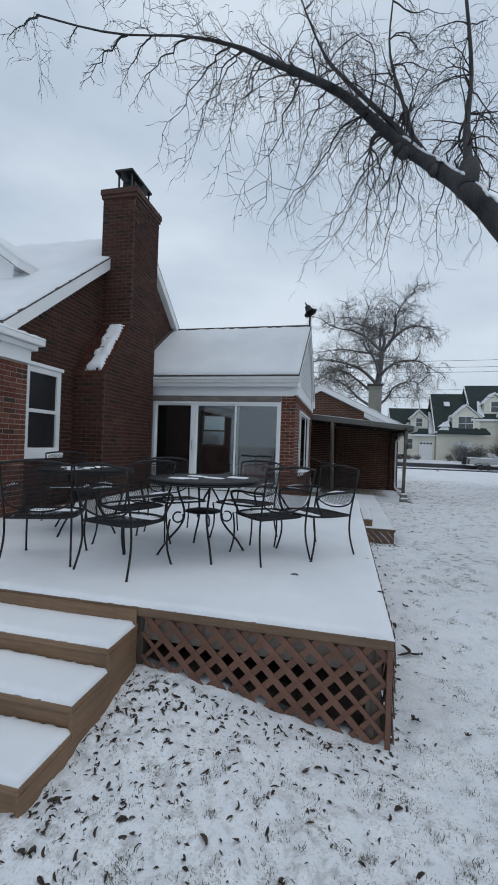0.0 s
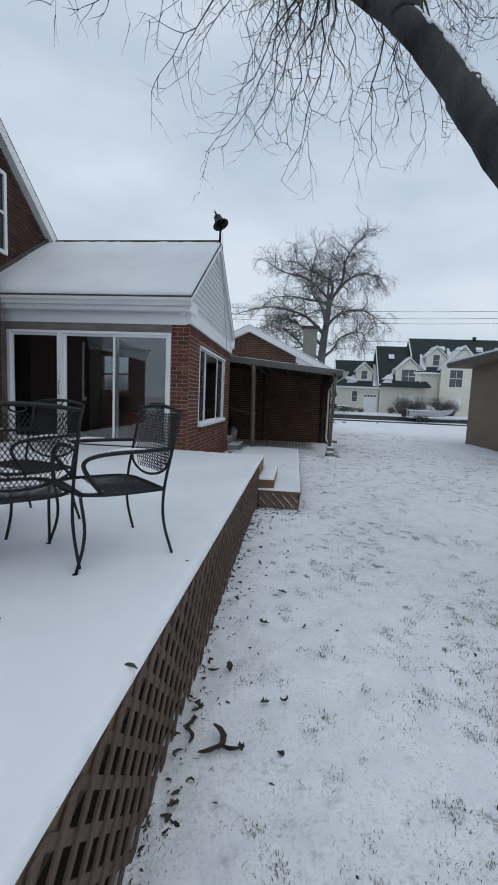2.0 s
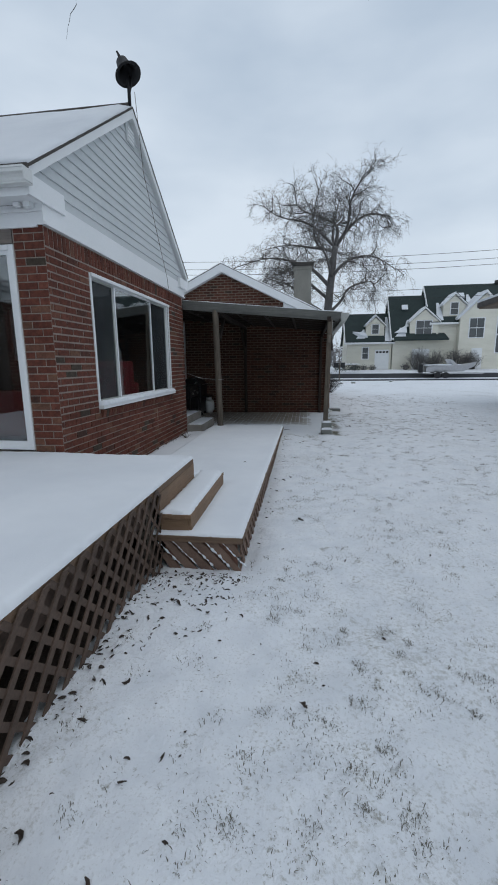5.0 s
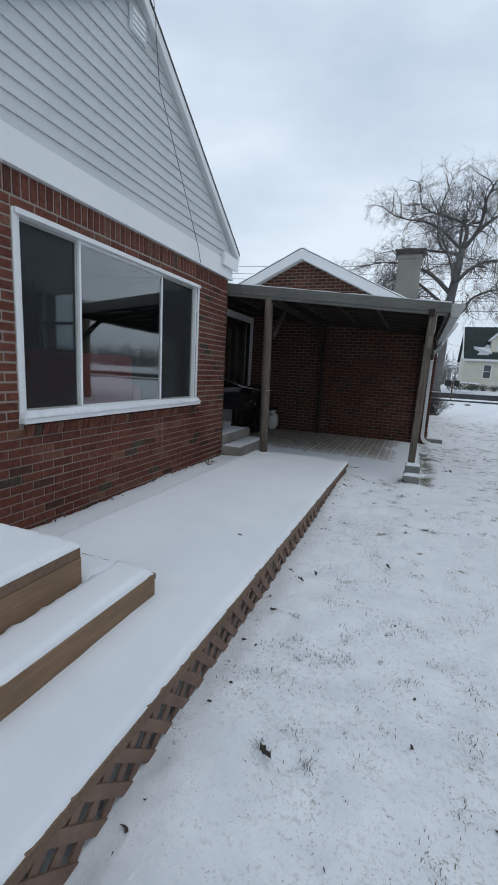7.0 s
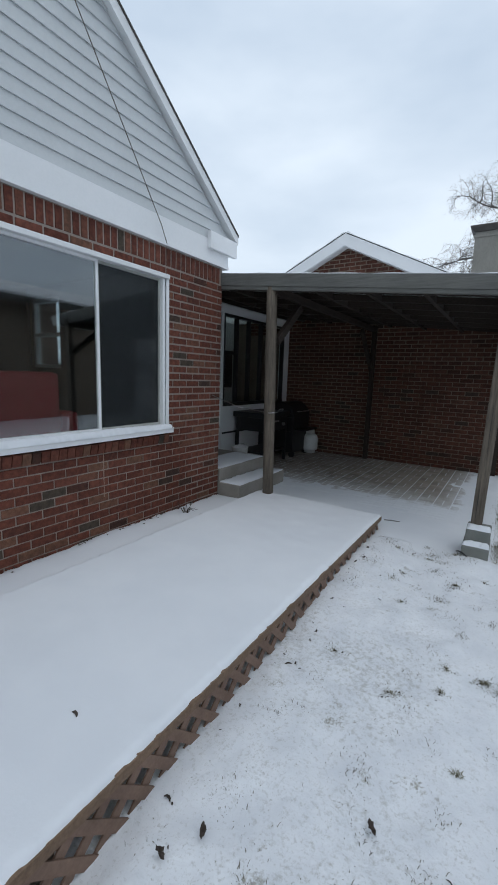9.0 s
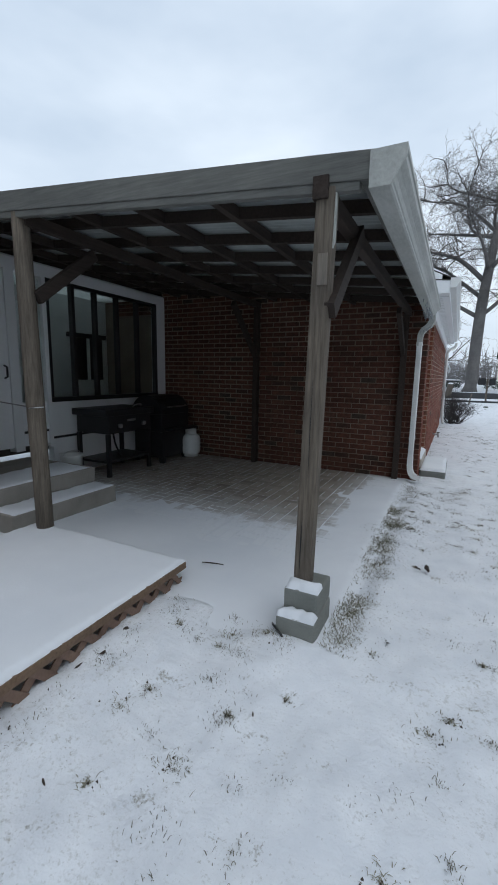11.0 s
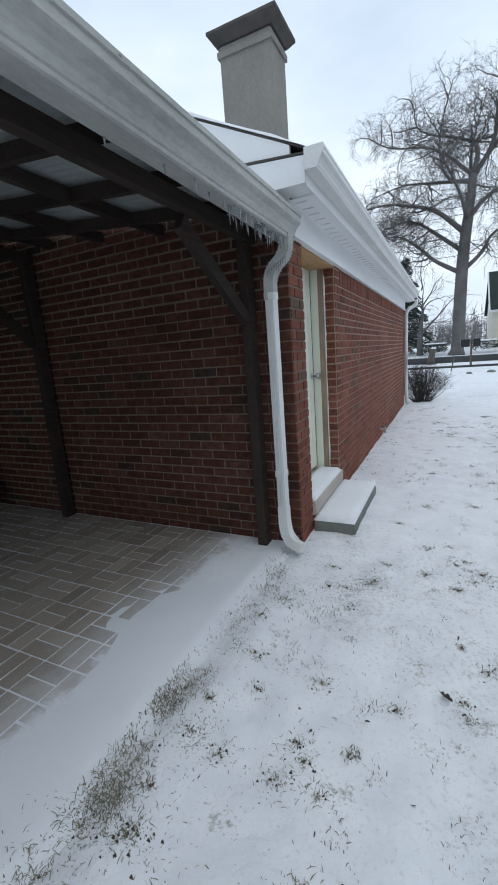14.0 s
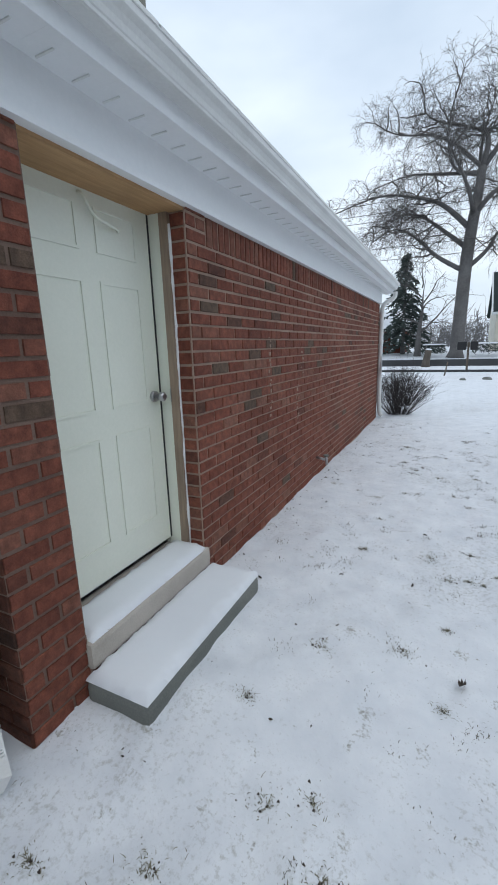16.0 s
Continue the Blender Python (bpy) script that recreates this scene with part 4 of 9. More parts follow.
# ---- main house gable with its brick chimney ----
AY, AZ, PITCH = 7.76, 6.68, 0.80
gable = [(GX, 3.55, -0.2), (GX, 12.6, -0.2), (GX, 12.6, AZ - PITCH * (12.6 - AY)), (GX, AY, AZ), (GX, 3.55, AZ - PITCH * (AY - 3.55))]
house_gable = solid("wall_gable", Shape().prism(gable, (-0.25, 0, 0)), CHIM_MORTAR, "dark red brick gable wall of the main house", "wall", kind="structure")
main_roof = thing("main_roof", (-8, AY, 4), "steep main roof covered in snow", "roof", kind="structure")
for sgn in (-1, 1):
    ye = AY + sgn * 4.3
    ze = AZ - PITCH * 4.3
    poly = [(GX + 0.13, AY, AZ + 0.04), (GX + 0.13, ye, ze + 0.04), (GX + 0.13, ye, ze + 0.14), (GX + 0.13, AY, AZ + 0.14)]
    part("shingles", Shape().prism(poly, (-9.0, 0, 0)), SHINGLE, main_roof)
    snow_slope(main_roof, -13.5, GX + 0.12, ye + 0.03 * -sgn, ze + 0.145, AY, AZ + 0.143, 0.05, 5 + sgn, 0.2)
    part("rake_board", Shape().prism([(GX + 0.131, AY, AZ - 0.11), (GX + 0.131, ye, ze - 0.11), (GX + 0.131, ye, ze + 0.125), (GX + 0.131, AY, AZ + 0.125)], (0.02, 0, 0)), WHITE, main_roof)
    part("drip_edge", Shape().prism([(GX + 0.134, AY, AZ + 0.127), (GX + 0.134, ye, ze + 0.127), (GX + 0.134, ye, ze + 0.150), (GX + 0.134, AY, AZ + 0.150)], (0.02, 0, 0)), SHINGLE, main_roof, "dark shingle edge")
    part("rake_soffit", Shape().prism([(GX, AY, AZ - 0.11), (GX, ye, ze - 0.11), (GX, ye, ze - 0.085), (GX, AY, AZ - 0.085)], (0.131, 0, 0)), WHITE, main_roof)
chimney = thing("chimney", (-4.3, 6.4, 0), "tall dark red brick chimney with a snow-dusted shoulder and metal cap", "chimney")
CX0, CX1, CY0, CYM, CY1 = -4.72, -3.97, 5.28, 6.15, 7.26
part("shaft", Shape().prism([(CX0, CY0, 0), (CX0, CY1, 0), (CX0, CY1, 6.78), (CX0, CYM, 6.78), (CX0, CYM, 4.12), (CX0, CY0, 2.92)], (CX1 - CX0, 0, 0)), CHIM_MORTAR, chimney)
part("crown", Shape().box(CX0 - 0.03, CYM - 0.03, 6.78, CX1 + 0.03, CY1 + 0.03, 6.86).box(CX0 - 0.05, CYM - 0.05, 6.86, CX1 + 0.05, CY1 + 0.05, 6.98), ORANGE, chimney, "stepped brick crown", bevel=0.012)
part("flue", Shape().box(-4.44, 6.42, 6.98, -4.16, 6.9, 7.30), BLACK, chimney)
for lx in (-4.46, -4.16):
    for ly in (6.26, 7.02):
        part("cap_leg", Shape().box(lx, ly, 6.98, lx + 0.03, ly + 0.03, 7.38), BLACK, chimney)
part("cap_plate", Shape().box(-4.50, 6.19, 7.38, -4.09, 7.10, 7.43), BLACK, chimney, "dark sheet metal rain cap", bevel=0.01)
sh = snow_cap(CX0 + 0.05, 0, CX1 - 0.34, 1.36, 0, 0.05, 0.03, 21, 0.11)
w_ = Vector((0, CYM - CY0, 1.2)).normalized()
n_ = Vector((1, 0, 0)).cross(w_)
sh.v = [tuple(Vector((x + 0.24, CY0 + 0.05, 2.98)) + w_ * s + n_ * (h - 0.06 * float(lattice_noise(x, s, 0.13, 22)) + 0.034)) for x, s, h in sh.v]
part("snow_cover", sh, SNOW, chimney, "strip of snow on the sloping shoulder")
for i in range(17):
    for j in range(4):
        a = (i + 0.5) / 17
        yy, zz = CY0 + (CYM - CY0) * a, 2.92 + 1.2 * a
        xx = CX0 + 0.02 + 0.185 * j + (0.05 if i % 2 else 0)
        part("shoulder_brick", Shape().box(xx, yy - 0.03, zz - 0.05, min(xx + 0.17, CX1), yy + 0.09, zz + 0.015), BRICK_SHADED_ONE, chimney)
part("flashing", Shape().box(CX0 - 0.02, CYM - 0.03, 5.32, CX0 + 0.2, CYM + 0.02, 5.42), WHITE, chimney)

window_2 = thing("window_2", (GX, 4.4, 1.3), "white double-hung window in the brick gable", "window", kind="structure")
for y0, y1, z0, z1 in ((4.02, 4.12, 1.42, 2.86), (4.78, 4.88, 1.42, 2.86), (4.12, 4.78, 2.76, 2.86), (4.12, 4.78, 1.42, 1.50), (4.12, 4.78, 2.09, 2.15)):
    part("window_frame", Shape().box(GX, y0, z0, GX + 0.05, y1, z1), WHITE, window_2, bevel=0.006)
part("window_sill", Shape().box(GX, 3.98, 1.32, GX + 0.11, 4.92, 1.42), WHITE, window_2, bevel=0.006)
part("window_head", Shape().box(GX, 3.99, 2.86, GX + 0.08, 4.91, 2.92), WHITE, window_2, bevel=0.006)
for z0, z1 in ((1.5, 2.09), (2.15, 2.76)):
    part("pane", Shape().box(GX + 0.008, 4.12, z0, GX + 0.014, 4.78, z1), BLACK, window_2, "dark glass")

window_6 = thing("window_6", (GX, 7.95, 4.2), "white framed upper window beside the chimney", "window", kind="structure")
for y0, y1, z0, z1 in ((7.50, 7.57, 4.20, 5.76), (8.25, 8.33, 4.20, 5.76), (7.57, 8.25, 5.69, 5.76), (7.57, 8.25, 4.20, 4.28), (7.57, 8.25, 4.95, 5.00)):
    part("window_frame", Shape().box(GX + 0.005, y0, z0, GX + 0.055, y1, z1), WHITE, window_6, bevel=0.006)
for z0, z1 in ((4.28, 4.95), (5.00, 5.69)):
    part("pane", Shape().box(GX + 0.012, 7.57, z0, GX + 0.018, 8.25, z1), BLACK, window_6, "dark glass")
part("step_flashing", Shape().prism([(GX + 0.01, 7.36, EZ + 0.06), (GX + 0.01, RY, RZ + 0.06), (GX + 0.01, RY, RZ + 0.20), (GX + 0.01, 7.36, EZ + 0.20)], (0.04, 0, 0)), SHINGLE, family_roof, "dark flashing where the roof meets the gable")

# projecting corner of the house beside that window
BX, BY = -4.25, 3.66
corner_bay = solid("wall_bay", Shape().box(BX - 3.5, 0.2, -0.2, BX, BY, 2.80), MORTAR, "red brick projecting corner of the house", "wall", kind="structure")
bay_roof = thing("bay_roof", (BX, BY, 2.8), "low bay roof with a moulded white cornice under snow", "roof", kind="structure")
part("frieze", Shape().box(BX - 3.5, 0.15, 2.78, BX + 0.03, BY + 0.03, 2.98), WHITE, bay_roof)
part("cornice", Shape().box(BX - 3.5, 0.05, 2.98, BX + 0.10, BY + 0.10, 3.06), WHITE, bay_roof, bevel=0.015)
part("cornice", Shape().box(BX - 3.5, 0.0, 3.06, BX + 0.17, BY + 0.17, 3.15), WHITE, bay_roof, bevel=0.02)
part("snow_cover", snow_cap(BX - 3.5, 0.0, BX + 0.17, BY + 0.17, 3.15, 0.06, 0.1, 31), SNOW, bay_roof, "snow on the bay roof")

dormer = thing("dormer", (-6.5, 5.3, 4.6), "white sided roof dormer with snow on its roof", "dormer")
dx0, dx1, dy = -8.6, -6.0, 5.15
zd = AZ - PITCH * (AY - dy)
part("front_wall", Shape().prism([(dx0, dy, zd - 0.1), (dx1, dy, zd - 0.1), (dx1, dy, zd + 0.45), ((dx0 + dx1) / 2, dy, zd + 1.35), (dx0, dy, zd + 0.45)], (0, 2.0, 0)), VINYL, dormer)
for i in range(7):
    zz = zd - 0.08 + i * 0.11
    part("siding_board", Shape().box(dx1 - 0.002, dy, zz, dx1 + 0.02, dy + 1.0, zz + 0.09), VINYL, dormer)
for sgn in (-1, 1):
    xe = (dx0 + dx1) / 2 + sgn * 1.6
    xm = (dx0 + dx1) / 2
    part("roof_slope", Shape().prism([(xm, dy - 0.2, zd + 1.40), (xe, dy - 0.2, zd + 0.29), (xe, dy - 0.2, zd + 0.42), (xm, dy - 0.2, zd + 1.53)], (0, 2.6, 0)), WHITE, dormer)
    part("snow_cover", Shape().prism([(xm, dy - 0.19, zd + 1.53), (xe, dy - 0.19, zd + 0.42), (xe, dy - 0.19, zd + 0.49), (xm, dy - 0.19, zd + 1.60)], (0, 2.6, 0)), SNOW, dormer, "snow on the dormer roof")

# ---- garage ----
QX, QS, QN, QR, QRZ = 2.585, 16.22, 24.3, -0.60, 4.30
GD0, GD1 = 16.52, 17.50                   # side door opening
gslope = 0.487
ga = Shape()
ga.box(QX - 0.22, GD1, -0.2, QX, QN, 2.30).box(QX - 0.22, GD0, -0.2, QX, GD1, 0.14)
garage_east = solid("wall_garage_east", ga, SANDMORTAR, "long red brick side wall of the garage", "wall", kind="structure")
part("corner_pier", Shape().box(QX - 0.22, QS, -0.2, QX, GD0, 2.30), GARAGE_MORTAR, garage_east, "brick corner pier with dark stained joints")
west_x = 2 * QR - QX
gsouth = [(west_x, QS, -0.2), (QX - 0.22, QS, -0.2), (QX - 0.22, QS, 2.62), (QR, QS, QRZ - 0.12), (west_x, QS, 2.62)]
garage_south = solid("wall_garage_south", Shape().prism(gsouth, (0, 0.22, 0)), SOOT_SHADE_MORTAR, "dark red brick end wall of the garage under the lean-to", "wall", kind="structure")
solid("wall_garage_north", Shape().prism([(x, QN - 0.22, z) for x, y, z in gsouth], (0, 0.22, 0)), MORTAR, "brick far end wall of the garage", "wall", kind="structure")
solid("wall_garage_west", Shape().box(west_x, QS + 0.22, -0.2, west_x + 0.2, QN - 0.22, 2.5), MORTAR, "brick back wall of the garage", "wall", kind="structure")
garage_roof = thing("garage_roof", (QR, 20, 2.6), "low gabled garage roof with snow and dark shingle edges", "roof", kind="structure")
for sgn in (-1, 1):
    xe = QR + sgn * 3.40
    ze = QRZ - gslope * 3.40
    part("shingles", Shape().prism([(QR, QS - 0.192, QRZ + 0.034), (xe, QS - 0.192, ze + 0.034), (xe, QS - 0.192, ze + 0.046), (QR, QS - 0.192, QRZ + 0.046)], (0, QN - QS + 0.5, 0)), SHINGLE, garage_roof)
    cap = snow_cap(0, QS - 0.2, 3.76, QN + 0.26, 0, 0.035, 0.2, 40 + sgn)
    wv = Vector((-sgn * 3.40, 0, gslope * 3.40)).normalized()
    nv = Vector((sgn * gslope, 0, 1)).normalized()
    cap.v = [tuple(Vector((xe, y, ze + 0.047)) + wv * s + nv * h) for s, y, h in cap.v]
    part("snow_cover", cap, SNOW, garage_roof, "thin snow on the garage roof")
    part("rake_board", Shape().prism([(QR, QS - 0.19, QRZ - 0.19), (xe - sgn * 0.1, QS - 0.19, ze - 0.14), (xe - sgn * 0.1, QS - 0.19, ze + 0.08), (QR, QS - 0.19, QRZ + 0.031)], (0, 0.03, 0)), WHITE, garage_roof)
    part("rake_soffit", Shape().prism([(QR, QS - 0.16, QRZ - 0.2), (xe - sgn * 0.45, QS - 0.16, ze + 0.019), (xe - sgn * 0.45, QS - 0.16, ze + 0.039), (QR, QS - 0.16, QRZ - 0.18)], (0, 0.16, 0)), WHITE, garage_roof)
eaves = thing("eaves", (QX, 20, 2.3), "white boxed eaves with a frieze board and vented soffit", "trim", kind="structure")
part("frieze", Shape().box(QX - 0.05, QS - 0.02, 2.275, QX + 0.03, QN, 2.50), VINYL, eaves)
part("drip_edge", Shape().box(QX + 0.03, QS - 0.02, 2.275, QX + 0.045, QN, 2.30), VINYL, eaves)
part("return_box", Shape().prism([(2.40, QS - 0.2, 2.495), (2.795, QS - 0.2, 2.495), (2.795, QS - 0.2, 2.645), (2.40, QS - 0.2, 2.675)], (0, 0.2, 0)), VINYL, eaves)
part("return_shingles", Shape().prism([(2.40, QS - 0.206, 2.679), (2.803, QS - 0.206, 2.648), (2.803, QS - 0.206, 2.660), (2.40, QS - 0.206, 2.692)], (0, 0.206, 0)), SHINGLE, eaves)
part("gable_frieze", Shape().prism([(1.2, QS - 0.012, 3.02), (2.62, QS - 0.012, 2.33), (2.62, QS - 0.012, 2.66), (1.2, QS - 0.012, 3.36)], (0, 0.012, 0)), VINYL, eaves)
y = QS + 0.0
while y < QN + 0.2:
    part("soffit_panel", Shape().box(QX + 0.03, y, 2.485, 2.795, min(y + 0.2995, QN + 0.2), 2.497), VINYL, eaves)
    for k in (0.07, 0.22):
        part("vent_lip", Shape().box(QX + 0.05, y + k, 2.480, 2.72, y + k + 0.008, 2.4865), ALU, eaves)
    y += 0.3
part("fascia", Shape().box(2.796, QS - 0.19, 2.478, 2.801, QN + 0.2, 2.66), VINYL, eaves)
gg = gutter("gutter", (2.801, QS - 0.22, 2.552), (2.801, QN + 0.22, 2.552), (1, 0, 0), 0.118, "white aluminium gutter along the garage eaves")
part("end_cap", Shape().prism([(2.801, QS - 0.232, 2.552), (2.874, QS - 0.232, 2.552), (2.919, QS - 0.232, 2.637), (2.919, QS - 0.232, 2.670), (2.801, QS - 0.232, 2.670)], (0, 0.012, 0)), ALU, gg)


def round_spout(name, path, r, label, rings=(), square=False):
    root = thing(name, path[-1], label, "downspout", kind="structure")
    part("pipe", Shape().tube(path, r * 1.12, 4, flat=0.8, soft=False) if square else Shape().tube(path, r, 10), ALU, root)
    for a, b in rings:
        part("collar", Shape().tube([a, b], r * 1.2, 4, flat=0.8, soft=False) if square else Shape().tube([a, b], r * 1.13, 10), ALU, root)
    return root


def bend(pts, n=5):
    """Rounds the corners of a polyline."""
    pts = [Vector(p) for p in pts]
    out = [pts[0]]
    for a, b, c in zip(pts[:-2], pts[1:-1], pts[2:]):
        for i in range(n + 1):
            t = i / n
            p, q = a.lerp(b, 0.5 + 0.5 * t), b.lerp(c, 0.5 * t)
            out.append(p.lerp(q, t))
    out.append(pts[-1])
    return [tuple(p) for p in out]


round_spout("downspout", bend([(2.86, QN + 0.05, 2.50), (2.86, QN + 0.05, 2.38), (2.64, QN - 0.06, 2.28), (2.64, QN - 0.06, 2.0), (2.64, QN - 0.06, 0.12), (2.72, QN - 0.06, 0.05)]), 0.042, "white downspout at the far garage corner")

# stuccoed chimney behind the garage gable
chim2 = thing("garage_chimney", (1.75, 17.9, 2.9), "square grey rendered chimney with a flat metal cap", "chimney")
part("shaft", Shape().box(1.455, 17.69, 2.4, 2.01, 18.08, 4.53), STUCCO, chim2, bevel=0.015)
part("band", Shape().box(1.435, 17.67, 4.42, 2.03, 18.10, 4.48), STUCCO, chim2, bevel=0.008)
cap_low, cap_high = [(1.435, 17.67), (2.03, 17.67), (2.03, 18.10), (1.435, 18.10)], [(1.365, 17.60), (2.10, 17.60), (2.10, 18.17), (1.365, 18.17)]
part("cap_plate", Shape().add([(a, b, 4.53) for a, b in cap_low] + [(a, b, 4.61) for a, b in cap_high] + [(a, b, 4.635) for a, b in cap_high],
                              [(3, 2, 1, 0), (0, 1, 5, 4), (1, 2, 6, 5), (2, 3, 7, 6), (3, 0, 4, 7), (4, 5, 9, 8), (5, 6, 10, 9), (6, 7, 11, 10), (7, 4, 8, 11), (8, 9, 10, 11)]), SHINGLE, chim2, "flared dark metal cap")

# garage side door
door_2 = thing("door_2", (2.36, 17.0, 0.3), "closed cream six-panel steel door in a brick recess", "door", kind="structure")
leaf = part("door_leaf", Shape().box(2.31, 16.55, 0.31, 2.355, 17.46, 2.32), DOORW, door_2)


def raised(y0, y1, z0, z1):
    s = Shape()
    for a, b, c, d in ((y0, y1, z0, z0 + 0.014), (y0, y1, z1 - 0.014, z1), (y0, y0 + 0.014, z0 + 0.014, z1 - 0.014), (y1 - 0.014, y1, z0 + 0.014, z1 - 0.014)):
        s.box(2.354, a, c, 2.361, b, d)
    return s


for y0, y1 in ((16.66, 16.95), (17.06, 17.35)):
    for z0, z1 in ((0.5, 1.08), (1.22, 1.86), (1.99, 2.2)):
        part("panel_moulding", raised(y0, y1, z0, z1), DOORW, leaf)
part("weatherstrip", Shape().box(2.34, 17.462, 0.31, 2.356, 17.475, 2.32), BLACK, door_2)
for y0, y1, z0, z1 in ((17.475, 17.53, 0.26, 2.34), (16.49, 16.548, 0.26, 2.34)):
    part("door_jamb", Shape().box(2.30, y0, z0, 2.43, y1, z1), DOORW, door_2)
part("brickmould", Shape().box(2.43, 17.472, 0.26, 2.485, 17.51, 2.26), FADEDPINE, door_2, "faded pine stop")
caulk_r = random.Random(61)
bead = [(2.488, 17.49 + caulk_r.uniform(-0.004, 0.004), 0.28 + 0.06 * k) for k in range(33)]
part("caulk", Shape().tube(bead, [caulk_r.uniform(0.004, 0.012) for k in bead], 6), WHITE, door_2, "ragged white caulk bead")
part("lintel", Shape().box(2.31, 16.5, 2.26, 2.58, 17.5, 2.30), RAWWOOD, door_2, "bare pine lintel board")
knob = part("knob", Shape().tube([(2.355, 17.40, 1.25), (2.375, 17.40, 1.25)], 0.032, 14).tube([(2.375, 17.40, 1.25), (2.40, 17.40, 1.25), (2.41, 17.40, 1.25), (2.43, 17.40, 1.25), (2.44, 17.40, 1.25)], [0.012, 0.014, 0.026, 0.028, 0.018], 14), STEEL, door_2, "round satin steel knob")
part("strike_plate", Shape().box(2.43, 17.468, 1.21, 2.434, 17.51, 1.29), STEEL, door_2)
part("door_pull", Shape().tube(bend([(2.355, 16.98, 2.24), (2.39, 16.98, 2.23), (2.39, 17.02, 2.14), (2.39, 17.2, 2.12), (2.355, 17.22, 2.12)]), 0.008, 6), DOORW, door_2)
sill = solid("door_sill", Shape().box(2.30, 16.51, 0.13, 2.62, 17.52, 0.26), STONE, "limestone door sill under a layer of snow", "sill", kind="structure", bevel=0.02)
part("snow_cover", snow_cap(2.36, 16.53, 2.61, 17.50, 0.258, 0.03, 0.03, 51), SNOW, sill, "snow on the sill")
step = solid("concrete_step", Shape().box(2.60, 16.47, -0.05, 2.95, 17.56, 0.11), CONC, "grey painted concrete step with snow on top", "step", bevel=0.035)
part("snow_cover", snow_cap(2.60, 16.475, 2.945, 17.555, 0.106, 0.045, 0.02, 52, 0.06), SNOW, step, "snow on the step")
spig = thing("water_spigot", (QX, 20.0, 0.22), "old garden tap sticking out of the brick wall", "tap")
part("pipe", Shape().tube([(QX - 0.02, 20.0, 0.23), (QX + 0.13, 20.0, 0.21)], 0.016, 8).tube([(QX + 0.12, 20.0, 0.25), (QX + 0.13, 20.0, 0.15)], 0.017, 8), STEEL, spig)
part("handwheel", Shape().turned([(0.0, 0.02), (0.03, 0.02), (0.035, 0.01), (0.03, 0.0), (0.0, 0.0)], (QX + 0.12, 20.0, 0.25), 12), CONC, spig)


# ---- raised deck ----
DX, DS, DN, DZ = 0.765, 0.93, 7.60, 0.545
deck = thing("deck", (-1.6, 4.2, 0), "raised wooden deck with lattice skirt under even snow", "deck")
part("deck_floor", Shape().box(-4.2, DS + 0.02, DZ - 0.05, DX - 0.03, DN, DZ), TAN, deck)
part("edge_board", Shape().box(-4.2, DS, DZ - 0.055, DX - 0.03, DS + 0.02, DZ + 0.004), TRIM, deck, "brown edge board", bevel=0.006)
part("edge_board", Shape().box(DX - 0.03, DS, DZ - 0.055, DX, DN, DZ + 0.004), TRIM, deck, "brown edge board", bevel=0.006)
part("snow_cover", snow_cap(-4.0, DS + 0.002, DX + 0.004, DN, DZ + 0.002, 0.036, 0.02, 61), SNOW, deck, "even blanket of snow on the deck")
part("rim_joist", Shape().box(-1.0, DS + 0.07, DZ - 0.235, DX - 0.08, DS + 0.11, DZ - 0.05), MESHCLOTH, deck, "grey rim joist behind the lattice")
# joist takes a dark colour to give the shade between the slats
part("rim_joist", Shape().box(DX - 0.12, DS + 0.11, DZ - 0.26, DX - 0.08, DN, DZ - 0.05), DARKLATTICE, deck, "rim joist darkened for the shade behind the lattice")
for px, py in ((0.66, 1.03), (0.66, 2.9), (0.66, 4.8), (0.66, 6.5), (-0.9, 1.03), (-0.9, 3.0), (-2.4, 3.0)):
    part("deck_post", Shape().box(px - 0.045, py - 0.045, -0.1, px + 0.045, py + 0.045, DZ - 0.05), POSTWOOD, deck)
part("end_board", Shape().box(DX - 0.025, 6.60, 0.33, DX + 0.002, 7.60, DZ - 0.055), TAN_Y, deck, "brown riser board")


def lattice_panel(root, origin, along, out, length, height, pitch=0.150, wide=0.042, leans=(1, -1), mat=LATTICE):
    """Two layers of crossing slats, each slat a piece, cut to the panel's edges."""
    o, a, n = Vector(origin), Vector(along), Vector(out)
    up = Vector((0, 0, 1))
    for layer, lean in enumerate(leans):
        u = -height
        while u < length + height:
            b0, b1 = (u, u + height * lean) if lean > 0 else (u, u - height)
            # the slat's centre line runs from (b0, 0) to (b1, height)
            t0, t1 = 0.0, 1.0
            d = b1 - b0
            ts = sorted(((0 - b0) / d, (length - b0) / d))
            t0, t1 = max(t0, ts[0]), min(t1, ts[1])
            if t1 - t0 > 0.08:
                p, q = b0 + d * t0, b0 + d * t1
                z0, z1 = height * t0, height * t1
                w = wide * 0.7071
                pts = [(p - w, z0), (p + w, z0), (q + w, z1), (q - w, z1)]
                pts = [(min(max(x, 0), length), z) for x, z in pts]
                poly = [o + a * x + up * z + n * (0.009 * layer) for x, z in pts]
                part("lattice_slat", Shape().prism(poly, n * 0.0085), mat, root)
            u += pitch


